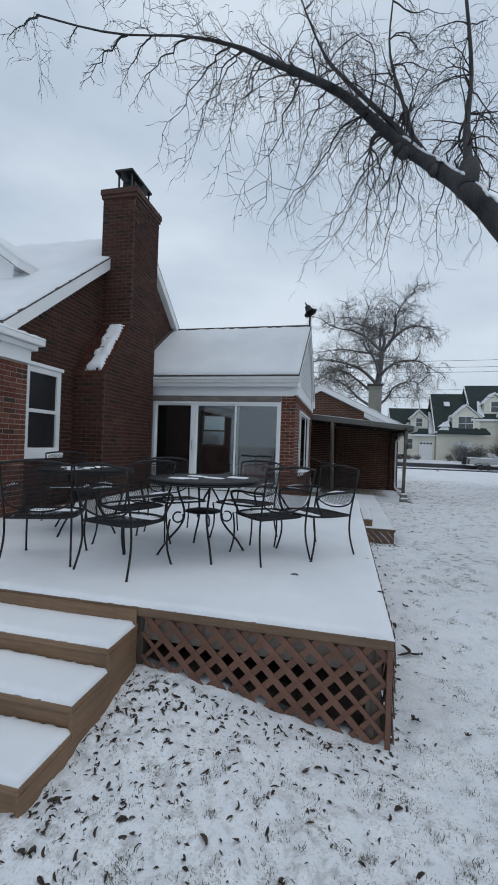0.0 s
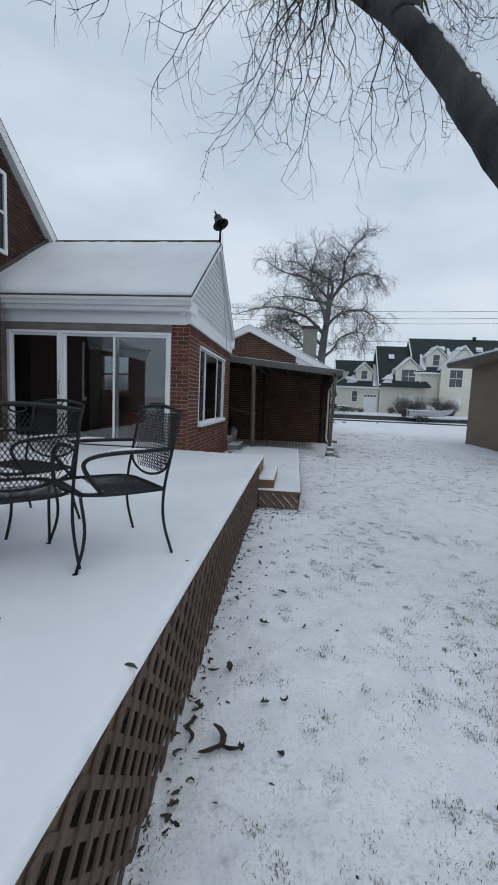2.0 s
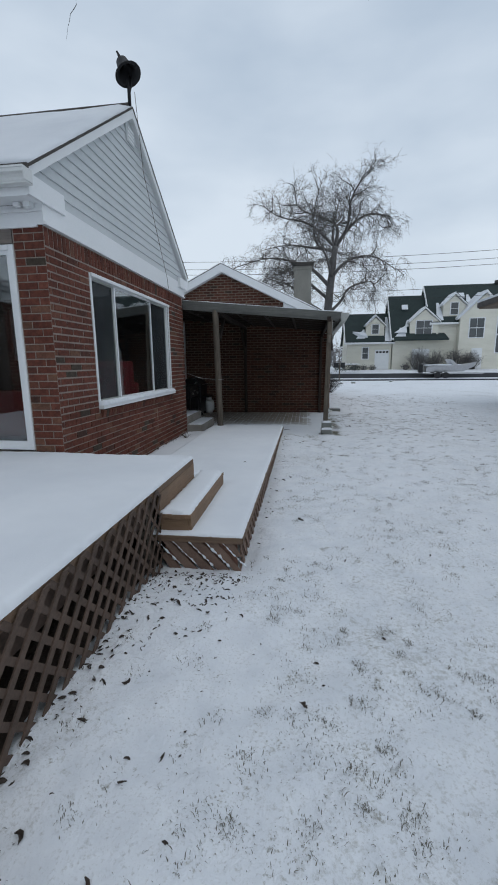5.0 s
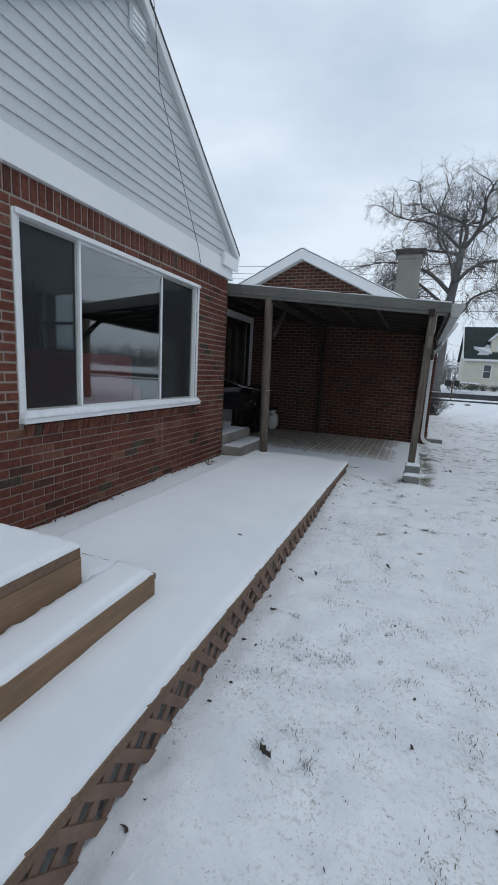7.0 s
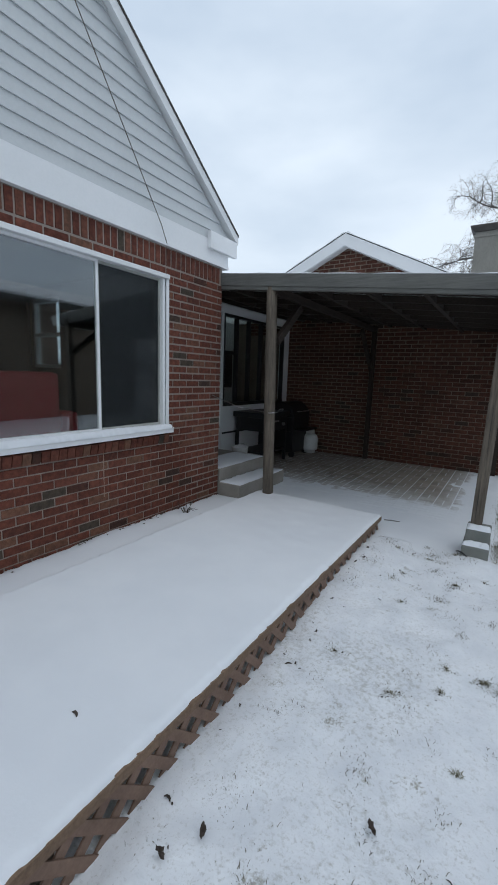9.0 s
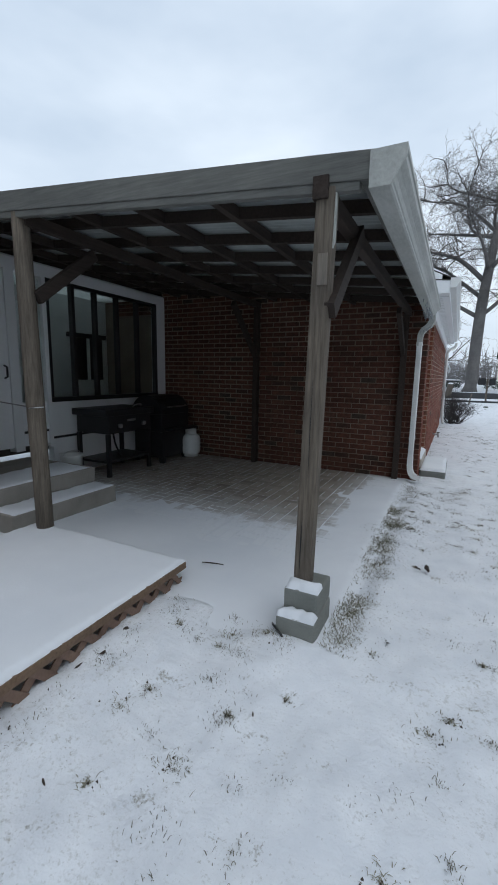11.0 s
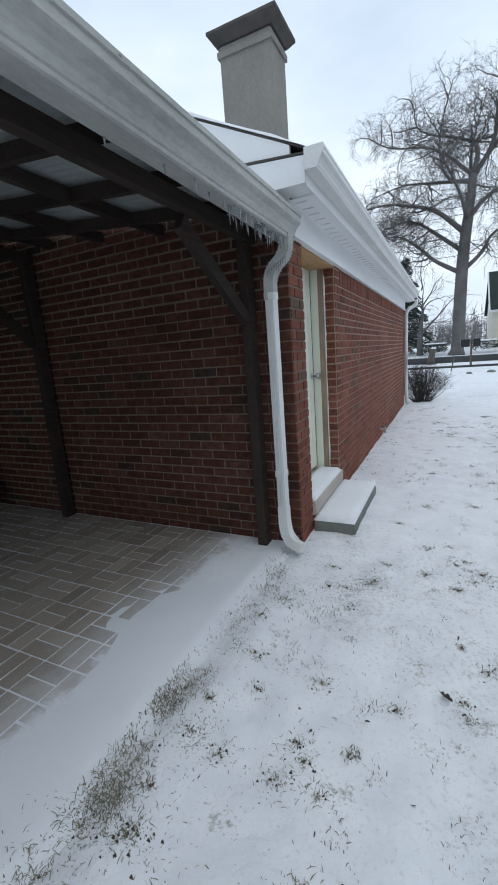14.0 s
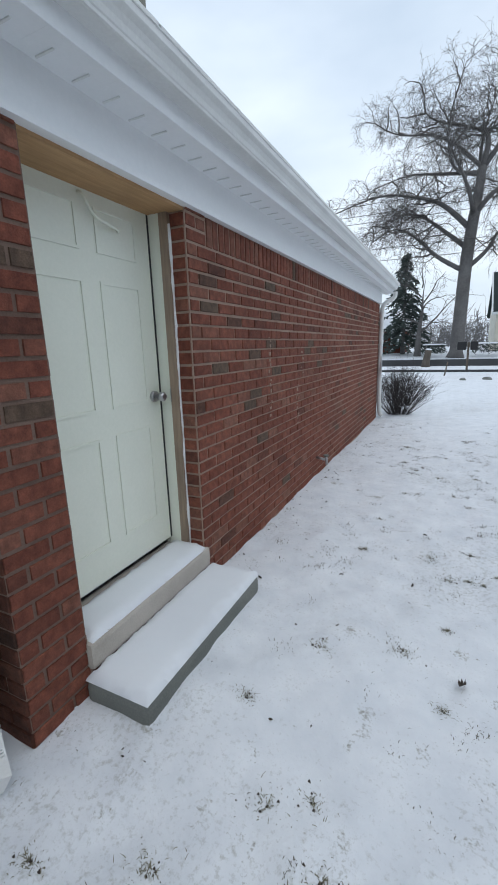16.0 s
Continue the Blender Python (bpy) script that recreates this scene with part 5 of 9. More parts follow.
sx_, sy_ = np.meshgrid(np.linspace(-4.0, DX - 0.006, 50), np.arange(DS + 0.06, 7.5, 0.1))
under = Shape().add([(float(a), float(b), float(c)) for a, b, c in zip(sx_.ravel(), sy_.ravel(), (ground_height(sx_, sy_) + 0.05).ravel())],
                    [(j * sx_.shape[1] + i, j * sx_.shape[1] + i + 1, (j + 1) * sx_.shape[1] + i + 1, (j + 1) * sx_.shape[1] + i) for j in range(sx_.shape[0] - 1) for i in range(sx_.shape[1] - 1)], True)
solid("soil_bed", under, SOIL, "dark leaf-strewn soil beneath the deck", "soil", kind="stuff")
lattice_panel(deck, (-0.86, DS + 0.035, -0.17), (1, 0, 0), (0, -1, 0), 1.62, DZ + 0.11)
lattice_panel(deck, (DX + 0.002, DS + 0.02, -0.20), (0, 1, 0), (1, 0, 0), 5.65, DZ + 0.192, pitch=0.150, wide=0.034, leans=(-1, 1), mat=DARKLATTICE)
part("corner_strip", Shape().box(DX - 0.035, DS - 0.002, -0.17, DX - 0.005, DS + 0.02, DZ - 0.056), LATTICE, deck)

# ---- stairs up to the deck ----
stairs = thing("deck_stairs", (-2.2, 0.4, 0), "wooden deck stairs with snow-covered treads", "stairs")
SE = -0.875
for z, y0, y1 in ((0.145, -0.07, 0.28), (0.285, 0.28, 0.61), (0.425, 0.61, 0.95)):
    part("tread", Shape().box(-4.0, y0 - 0.02, z - 0.035, SE, y1, z), TAN, stairs, bevel=0.006)
    part("riser", Shape().box(-4.0, y0, z - 0.145, SE, y0 + 0.025, z - 0.035), TAN, stairs)
    part("snow_cover", snow_cap(-4.0, y0 - 0.015, SE - 0.005, y1, z, 0.035, 0.02, int(70 + z * 100)), SNOW, stairs, "snow on the tread")
part("riser", Shape().box(-4.0, 0.915, 0.43, SE, 0.93, 0.53), TAN, stairs)
part("stringer", Shape().prism([(SE - 0.02, -0.085, -0.06), (SE - 0.02, 0.93, -0.06), (SE - 0.02, 0.93, 0.39), (SE - 0.02, 0.595, 0.39), (SE - 0.02, 0.595, 0.25), (SE - 0.02, 0.265, 0.25), (SE - 0.02, 0.265, 0.11), (SE - 0.02, -0.085, 0.11)], (0.022, 0, 0)), TAN_Y, stairs)

# ---- side step and low boardwalk towards the patio ----
sidestep = thing("side_step", (0.88, 7.2, 0.17), "brown box step with snow between deck and boardwalk", "step")
part("tread", Shape().box(0.76, 6.59, 0.29, 1.015, 7.90, 0.325), TAN_Y, sidestep, bevel=0.005)
part("riser", Shape().box(0.99, 6.61, 0.175, 1.012, 7.89, 0.29), TAN_Y, sidestep)
part("riser", Shape().box(0.76, 6.60, 0.175, 0.99, 6.62, 0.29), TAN, sidestep)
part("side_board", Shape().box(0.20, 7.86, 0.175, 1.0, 7.90, 0.29), TAN, sidestep)
part("tread", Shape().box(0.20, 7.62, 0.29, 0.76, 7.90, 0.325), TAN_Y, sidestep)
part("snow_cover", snow_cap(0.76, 6.595, 1.01, 7.885, 0.324, 0.036, 0.02, 81), SNOW, sidestep, "snow on the step")
part("snow_cover", snow_cap(0.2, 7.62, 0.78, 7.88, 0.325, 0.03, 0.03, 82), SNOW, sidestep, "snow on the step")
walkway = thing("boardwalk", (0.7, 9.4, 0), "low wooden boardwalk with lattice edge under snow", "boardwalk")
part("deck_floor", Shape().box(-0.05, 6.56, 0.12, 1.42, 12.26, 0.165), TAN_Y, walkway)
part("edge_board", Shape().box(1.40, 6.55, 0.125, 1.432, 12.27, 0.17), TRIM, walkway, "brown edge board")
part("edge_board", Shape().box(0.76, 6.54, 0.125, 1.42, 6.565, 0.17), TRIM, walkway, "brown edge board")
part("snow_cover", snow_cap(-0.08, 6.55, 1.428, 12.27, 0.165, 0.032, 0.02, 83), SNOW, walkway, "snow on the boardwalk")
for py in (6.7, 8.6, 10.4, 12.1):
    for px in (0.05, 1.3):
        part("deck_post", Shape().box(px - 0.045, py - 0.045, -0.1, px + 0.045, py + 0.045, 0.12), POSTWOOD, walkway)
lattice_panel(walkway, (1.40, 6.56, -0.11), (0, 1, 0), (1, 0, 0), 5.7, 0.27, 0.145, 0.045, mat=WALKLATTICE)
lattice_panel(walkway, (0.76, 6.565, -0.11), (1, 0, 0), (0, -1, 0), 0.66, 0.27, 0.132, 0.072, leans=(-1,), mat=WALKLATTICE)
part("backing_board", Shape().box(0.80, 6.58, -0.08, 1.38, 6.595, 0.12), LATTICE, walkway)
ledge_r = random.Random(58)
for i in range(5):
    x0 = 0.74 + 0.132 * i
    ledge, run, rad = Shape(), [], []
    for k in range(15):
        f = 0.86 * k / 14
        run.append((x0 + 0.22 * f + ledge_r.uniform(-0.004, 0.004), 6.547, 0.125 - 0.22 * f + ledge_r.uniform(-0.004, 0.004)))
        rad.append(max(0.0008, 0.0042 + ledge_r.gauss(0, 0.0045)))
    ledge.tube(run, rad, 6)
    part("snow_cover", ledge, SNOW, walkway, "snow caught on a slat")
snowbed = snow_cap(-0.68, 7.65, -0.02, 12.15, 0.0, 0.085, 0.07, 85, 0.15)
solid("planting_bed", snowbed, SNOW, "narrow snow-filled planting bed along the brick wall", "planting bed", kind="stuff")
tw = thing("dead_plant", (-0.42, 11.3, 0.06), "dry brown plant stems poking through snow", "plant")
for i in range(14):
    a = RND.uniform(0, 6.28)
    r = RND.uniform(0.05, 0.16)
    part("stem", Shape().tube([(-0.42, 11.3, 0.05), (-0.42 + r * 0.5 * math.cos(a), 11.3 + r * 0.5 * math.sin(a), 0.13), (-0.42 + r * math.cos(a), 11.3 + r * math.sin(a), RND.uniform(0.1, 0.2))], [0.004, 0.003, 0.002], 4), LEAF, tw)

# ---- lean-to patio roof ----
PY0, PY1 = 12.17, 16.20


def roof_z(x):
    return 2.45 - 0.098 * (x - 2.57)


leanto = thing("patio_roof", (1.0, 14.2, 2.4), "timber lean-to roof with translucent corrugated panels", "patio roof")
part("front_beam", Shape().prism([(-0.64, PY0 - 0.02, roof_z(-0.64) - 0.135), (2.57, PY0 - 0.02, roof_z(2.57) - 0.125), (2.57, PY0 - 0.02, roof_z(2.57)), (-0.64, PY0 - 0.02, roof_z(-0.64) + 0.005)], (0, 0.05, 0)), BEAMWOOD, leanto, "long weathered grey front beam", bevel=0.006)
for i, yy in enumerate((12.66, 13.19, 13.72, 14.25, 14.78, 15.31, 15.84)):
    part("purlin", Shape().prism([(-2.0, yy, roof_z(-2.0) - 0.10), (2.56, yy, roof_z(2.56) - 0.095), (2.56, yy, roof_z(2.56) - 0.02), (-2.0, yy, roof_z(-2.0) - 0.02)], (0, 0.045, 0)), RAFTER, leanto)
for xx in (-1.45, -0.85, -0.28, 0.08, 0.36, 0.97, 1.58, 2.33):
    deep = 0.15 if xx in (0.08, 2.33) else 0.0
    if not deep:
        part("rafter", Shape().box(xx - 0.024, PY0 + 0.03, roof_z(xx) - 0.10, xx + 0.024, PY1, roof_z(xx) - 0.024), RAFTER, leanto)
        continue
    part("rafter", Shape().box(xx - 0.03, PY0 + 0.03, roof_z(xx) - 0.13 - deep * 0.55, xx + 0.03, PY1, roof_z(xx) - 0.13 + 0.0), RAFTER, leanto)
part("edge_rafter", Shape().box(2.50, PY0 + 0.03, roof_z(2.55) - 0.12, 2.545, PY1 - 0.02, roof_z(2.55) - 0.005), BEAMWOOD, leanto)
sheet = Shape()
nx = 260
for k in range(nx + 1):
    yy = PY0 + (PY1 - PY0) * k / nx
    dz = 0.008 * math.sin(2 * math.pi * (yy - PY0) / 0.065)
    sheet.v.append((-2.05, yy, roof_z(-2.05) + dz))
    sheet.v.append((2.60, yy, roof_z(2.60) + dz))
for k in range(nx):
    sheet.f.append((2 * k, 2 * k + 1, 2 * k + 3, 2 * k + 2))
    sheet.soft.append(True)
part("corrugated_sheet", sheet, SHEET, leanto, "weathered translucent fibreglass roofing")
part("lower_beam", Shape().prism([(-0.64, PY0 - 0.01, roof_z(-0.64) - 0.175), (2.5, PY0 - 0.01, roof_z(2.5) - 0.165), (2.5, PY0 - 0.01, roof_z(2.5) - 0.125), (-0.64, PY0 - 0.01, roof_z(-0.64) - 0.135)], (0, 0.045, 0)), BEAMWOOD, leanto, "ledger under the front beam", bevel=0.004)
rs = snow_cap(-2.0, PY0 + 0.02, 2.55, PY1 - 0.02, 0, 0.016, 0.15, 91)
rs.v = [(x, y, roof_z(x) + 0.012 + h) for x, y, h in rs.v]
part("snow_cover", rs, SNOW, leanto, "thin snow on the sheets")
patio_gutter = gutter("patio_gutter", (2.548, PY0 - 0.03, 2.278), (2.548, 16.195, 2.222), (1, 0, 0), 0.158, "large weathered white gutter hung with icicles", OLDALU)
part("end_cap", Shape().prism([(2.548, PY0 - 0.045, 2.278), (2.645, PY0 - 0.045, 2.278), (2.706, PY0 - 0.045, 2.392), (2.706, PY0 - 0.045, 2.436), (2.548, PY0 - 0.045, 2.436)], (0, 0.015, 0)), OLDALU, patio_gutter)
for i in range(64):
    yy = 16.12 - abs(RND.gauss(0, 0.55))
    if yy < 12.6:
        continue
    ln = RND.uniform(0.015, 0.095) * (1.0 if yy > 15 else 0.45)
    xx = RND.choice((2.552, 2.60, 2.625))
    zz = 2.228 + 0.014 * (16 - yy)
    part("icicle", Shape().tube([(xx, yy, zz), (xx, yy, zz - ln * 0.5), (xx + 0.002, yy, zz - ln)], [0.006, 0.0036, 0.0006], 5), ICE, patio_gutter, "clear icicle")
spout = thing("downspout", (2.495, 16.10, 0.05), "white downspout with a stained ribbed elbow beside the brick corner", "downspout", kind="structure")


def ribbed_elbow(pts, mat, first, last):
    """A bent end of the pipe, crimped into ribs along the bend."""
    line = [Vector(q) for q in bend(pts, 7)]
    part("elbow", Shape().tube([tuple(q) for q in line], 0.052, 4, flat=0.8, soft=False), mat, spout)
    for a, b in list(zip(line[:-1], line[1:]))[first:last]:
        part("rib", Shape().tube([tuple(a.lerp(b, 0.25)), tuple(a.lerp(b, 0.6))], 0.0555, 4, flat=0.8, soft=False), mat, spout)


ribbed_elbow([(2.625, 16.09, 2.25), (2.625, 16.09, 2.13), (2.495, 16.10, 2.04), (2.495, 16.10, 1.86)], OLDALU, 2, 15)
part("pipe", Shape().tube([(2.495, 16.10, 1.90), (2.495, 16.10, 0.30)], 0.047, 4, flat=0.8, soft=False), ALU, spout)
for zc in (1.86, 0.60):
    part("collar", Shape().tube([(2.495, 16.10, zc), (2.495, 16.10, zc + 0.045)], 0.0535, 4, flat=0.8, soft=False), ALU, spout)
ribbed_elbow([(2.495, 16.10, 0.36), (2.495, 16.10, 0.18), (2.545, 16.08, 0.085), (2.655, 16.03, 0.07)], ALU, 2, 15)
for k in (-0.018, 0.0, 0.018):
    part("flute", Shape().box(2.495 + k - 0.004, 16.058, 0.36, 2.495 + k + 0.004, 16.064, 1.85), ALU, spout)
for i in range(9):
    part("icicle", Shape().tube([(2.50 + 0.016 * i, 16.05, 2.04 + 0.009 * i), (2.50 + 0.016 * i, 16.05, 2.02 + 0.009 * i), (2.50 + 0.016 * i, 16.05, 2.005 + 0.009 * i - 0.02 * (i % 3))], [0.005, 0.003, 0.0006], 5), ICE, spout, "clear icicle")


def brace(root, p, q, w=0.05, h=0.09):
    p, q = Vector(p), Vector(q)
    d = (q - p).normalized()
    s = d.cross(Vector((0, 0, 1))).normalized() * w / 2
    u = s.cross(d).normalized() * h / 2
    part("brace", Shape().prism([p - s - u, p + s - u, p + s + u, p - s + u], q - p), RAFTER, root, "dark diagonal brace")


def post_round(at, top, r, label):
    root = thing("patio_post", at, label, "post", "posts of the lean-to")
    pts = [(at[0] - 0.055 * t, at[1], at[2] + (top - at[2]) * t) for t in (0, 0.2, 0.4, 0.55, 0.7, 0.85, 1)]
    part("timber", Shape().tube(pts, [r * k for k in (1.0, 0.97, 1.02, 1.0, 0.98, 0.95, 0.93)], 12), POSTWOOD, root)
    return root


pa = post_round((0.085, 12.215, 0.16), roof_z(0.1) - 0.10, 0.066, "round weathered timber post at the boardwalk's end")
brace(pa, (0.10, 12.26, 1.98), (0.08, 12.85, roof_z(0.08) - 0.26))
part("wire", Shape().tube([(-0.62, 12.0, 1.33), (-0.3, 12.12, 1.20), (0.05, 12.2, 1.16), (0.1, 12.13, 1.16), (0.18, 12.2, 1.17)], 0.005, 5), STEEL, pa, "loop of bare wire")
pb_ = thing("patio_post", (2.34, 12.2, 0.27), "square weathered grey timber post on concrete blocks", "post", "posts of the lean-to")
part("timber", Shape().prism([(2.250, 12.150, 0.27), (2.343, 12.150, 0.27), (2.343, 12.24, 0.27), (2.250, 12.24, 0.27)], (0.045, 0, 2.06)), POSTWOOD, pb_, bevel=0.010)
part("splice", Shape().box(2.318, 12.142, 1.88, 2.368, 12.155, 2.03), PATCHWOOD, pb_, "patched pale splice board", bevel=0.003)
part("crack", Shape().tube([(2.285, 12.149, 0.36), (2.287, 12.149, 0.52), (2.290, 12.149, 0.66)], [0.001, 0.004, 0.001], 5).tube([(2.312, 12.149, 0.9), (2.314, 12.149, 1.15), (2.318, 12.149, 1.42)], [0.0008, 0.0025, 0.0008], 5), BLACK, pb_, "dark drying crack")
part("caulk_strip", Shape().prism([(2.376, 12.165, 2.04), (2.392, 12.165, 2.08), (2.396, 12.165, 2.30), (2.376, 12.165, 2.31)], (0, 0.02, 0)), OLDALU, pb_, "ragged pale strip beside the post")
part("collar", Shape().box(2.283, 12.130, 2.275, 2.358, 12.26, 2.375), RAFTER, pb_, "dark timber block under the beam")
brace(pb_, (2.385, 12.17, 1.76), (2.35, 12.90, roof_z(2.33) - 0.13), 0.05, 0.085)
for xx, ll in ((0.08, "dark timber post against the garage wall"), (2.30, "dark weathered post beside the downspout")):
    w_post = thing("wall_post", (xx, 16.12, 0.0), ll, "post", "posts of the lean-to")
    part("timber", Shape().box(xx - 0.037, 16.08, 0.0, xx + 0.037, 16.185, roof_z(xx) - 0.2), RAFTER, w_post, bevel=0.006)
    brace(w_post, (xx, 16.08, 1.75), (xx, 15.35, roof_z(xx) - 0.26))
pier = thing("concrete_pier", (2.33, 12.15, 0), "two grey concrete blocks with snow carrying the post", "pier")
part("block", Shape().box(2.21, 12.0, -0.06, 2.425, 12.33, 0.155), CONC, pier, bevel=0.016)
part("block", Shape().box(2.225, 12.075, 0.155, 2.42, 12.33, 0.285), CONC, pier, bevel=0.014)
part("snow_cover", snow_cap(2.213, 12.002, 2.423, 12.085, 0.152, 0.045, 0.012, 95, 0.05), SNOW, pier, "snow on the block")
part("snow_cover", snow_cap(2.228, 12.078, 2.418, 12.17, 0.282, 0.04, 0.012, 96, 0.05), SNOW, pier, "snow on the block")

# ---- kitchen side: porch windows, door and steps ----
KX = -1.80
solid("wall_porch_return", Shape().box(KX - 0.02, FN, -0.2, FX - 0.2, FN + 0.02, 2.8), MORTAR, "short brick return wall behind the corner", "wall", kind="structure")
porch = thing("wall_porch", (KX, 14.3, 0), "white framed porch wall with tall glazed panels", "wall", kind="structure")
part("base_panel", Shape().box(KX - 0.1, 13.80, 0.0, KX, 16.20, 1.04), WHITE, porch)
part("head_board", Shape().box(KX - 0.1, FN + 0.02, 2.61, KX + 0.012, 16.20, 2.75), WHITE, porch)
part("fascia", Shape().box(KX - 0.12, FN + 0.02, 2.77, KX - 0.03, 16.20, roof_z(KX) + 0.0), RAFTER, porch, "dark board under the lean-to roof")
part("corner_board", Shape().box(KX - 0.1, 15.97, 1.04, KX + 0.014, 16.20, 2.61), WHITE, porch)
part("sill_rail", Shape().box(KX - 0.1, 13.80, 1.04, KX + 0.03, 15.97, 1.10), BLACK, porch, "dark sill rail")
part("head_rail", Shape().box(KX - 0.08, 13.80, 2.57, KX + 0.02, 15.97, 2.61), BLACK, porch, "dark head rail")
muls = [13.82, 14.22, 14.62, 15.05, 15.50, 15.95]
for m_ in muls:
    part("mullion", Shape().box(KX - 0.06, m_ - 0.022, 1.10, KX + 0.02, m_ + 0.022, 2.57), BLACK, porch, "dark mullion")
for a, b in zip(muls[:-1], muls[1:]):
    pn = part("pane", Shape().box(KX - 0.03, a + 0.022, 1.10, KX - 0.025, b - 0.022, 2.57), CLEARGLASS, porch)
    pn.visible_shadow = False
part("rail", Shape().box(KX, 13.80, 0.55, KX + 0.02, 15.97, 0.58), BLACK, porch)
door_3 = thing("door_3", (KX, 13.3, 0.5), "white storm door with a tall glass sidelight", "door", kind="structure")
leaf3 = part("door_leaf", Shape().box(KX - 0.06, 12.42, 0.5, KX - 0.01, 13.26, 2.58), VINYL, door_3)
part("glass_panel", Shape().box(KX - 0.012, 12.56, 1.12, KX - 0.006, 13.06, 2.46), CLEARGLASS, leaf3)
part("bead", Shape().box(KX - 0.012, 12.53, 0.62, KX + 0.002, 13.13, 1.02), VINYL, leaf3, bevel=0.005)
part("door_frame", Shape().box(KX - 0.1, 13.26, 0.45, KX + 0.02, 13.38, 2.61), WHITE, door_3)
part("door_frame", Shape().box(KX - 0.1, 13.74, 0.45, KX + 0.02, 13.80, 2.61), WHITE, door_3)
part("panel", Shape().box(KX - 0.06, 13.38, 0.5, KX - 0.01, 13.74, 1.05), VINYL, door_3)
part("kick_rail", Shape().box(KX - 0.01, 13.38, 0.66, KX + 0.008, 13.74, 0.69), BLACK, door_3)
sp = part("pane", Shape().box(KX - 0.04, 13.38, 1.05, KX - 0.034, 13.74, 2.57), CLEARGLASS, door_3)
sp.visible_shadow = False
part("handle", Shape().tube([(KX, 13.20, 1.35), (KX + 0.05, 13.20, 1.37), (KX + 0.05, 13.20, 1.48), (KX, 13.20, 1.5)], 0.012, 6), BLACK, door_3)
# opening added to brighten the porch and give its glass a bright strip
back = Shape().box(KX - 1.5, FN, 0.5, KX - 1.4, 12.45, 2.75).box(KX - 1.5, 13.65, 0.5, KX - 1.4, 16.20, 2.75).box(KX - 1.5, 12.45, 0.5, KX - 1.4, 13.65, 1.1).box(KX - 1.5, 12.45, 2.55, KX - 1.4, 13.65, 2.75)
solid("porch_back_wall", back, ROOMPALE, "pale inner wall of the porch", "wall", kind="structure")
window_7 = thing("window_7", (KX - 1.45, 13.05, 1.1), "white window added to let daylight into the porch", "window", kind="structure")
for y0, y1, z0, z1 in ((12.45, 12.51, 1.1, 2.55), (13.59, 13.65, 1.1, 2.55), (12.51, 13.59, 2.49, 2.55), (12.51, 13.59, 1.1, 1.16), (13.02, 13.08, 1.16, 2.49)):
    part("window_frame", Shape().box(KX - 1.48, y0, z0, KX - 1.39, y1, z1), WHITE, window_7, bevel=0.004)
for y0, y1 in ((12.51, 13.02), (13.08, 13.59)):
    pn = part("pane", Shape().box(KX - 1.45, y0, 1.16, KX - 1.445, y1, 2.49), CLEARGLASS, window_7)
    pn.visible_shadow = False
door_4 = thing("door_4", (KX - 1.4, 14.1, 0.5), "pale inner house door seen through the porch glass", "door", kind="structure")
part("door_leaf", Shape().box(KX - 1.4, 13.75, 0.5, KX - 1.36, 14.55, 2.5), WHITE, door_4, bevel=0.005)
part("door_frame", Shape().box(KX - 1.4, 14.55, 0.5, KX - 1.34, 14.64, 2.56), WHITE, door_4)
solid("porch_floor", Shape().box(KX - 1.4, FN, 0.4, KX - 0.1, 16.20, 0.5), ROOMDARK, "dark porch floor", "floor", kind="structure")
# unseen ceiling, made translucent so that skylight brightens the porch inside
solid("porch_ceiling", Shape().box(KX - 1.5, FN, 2.75, KX, 16.20, 2.77), SHEET, "translucent ceiling sheet added to let daylight into the porch", "ceiling", kind="structure")
window_3 = thing("window_3", (KX - 1.38, 15.6, 1.4), "dark two-pane inner window seen through the porch glass", "window", kind="structure")
for y0, y1 in ((15.35, 15.68), (15.74, 16.06)):
    part("pane", Shape().box(KX - 1.4, y0, 1.30, KX - 1.38, y1, 2.05), BLACK, window_3)
part("window_frame", Shape().box(KX - 1.4, 15.26, 2.05, KX - 1.35, 16.14, 2.13), BLACK, window_3)
part("window_frame", Shape().box(KX - 1.4, 15.68, 1.30, KX - 1.36, 15.74, 2.05), WHITE, window_3)
ksteps = thing("porch_steps", (-1.2, 12.7, 0), "two wide concrete porch steps dusted with snow", "steps")
part("step_block", Shape().box(KX + 0.02, FN + 0.03, 0.0, -0.33, 13.42, 0.20), STEPSTONE, ksteps, bevel=0.012)
part("step_block", Shape().box(KX + 0.02, FN + 0.03, 0.20, -0.64, 13.42, 0.37), STEPSTONE, ksteps, bevel=0.012)
part("snow_cover", snow_cap(-0.645, FN + 0.05, -0.335, 13.40, 0.199, 0.018, 0.04, 101), SNOW, ksteps, "snow on the step")
part("snow_cover", snow_cap(-1.2, FN + 0.05, -0.66, 13.38, 0.369, 0.012, 0.05, 102), SNOW, ksteps, "snow on the step")

# ---- brick patio with drifted snow ----
patio = solid("patio", Shape().box(KX, 12.5, -0.1, 2.2, 15.0, 0.0145).box(KX, 15.0, -0.1, 2.40, QS, 0.0145), GRIT, "brick paved patio with drifted snow over its edges", "patio", kind="structure")


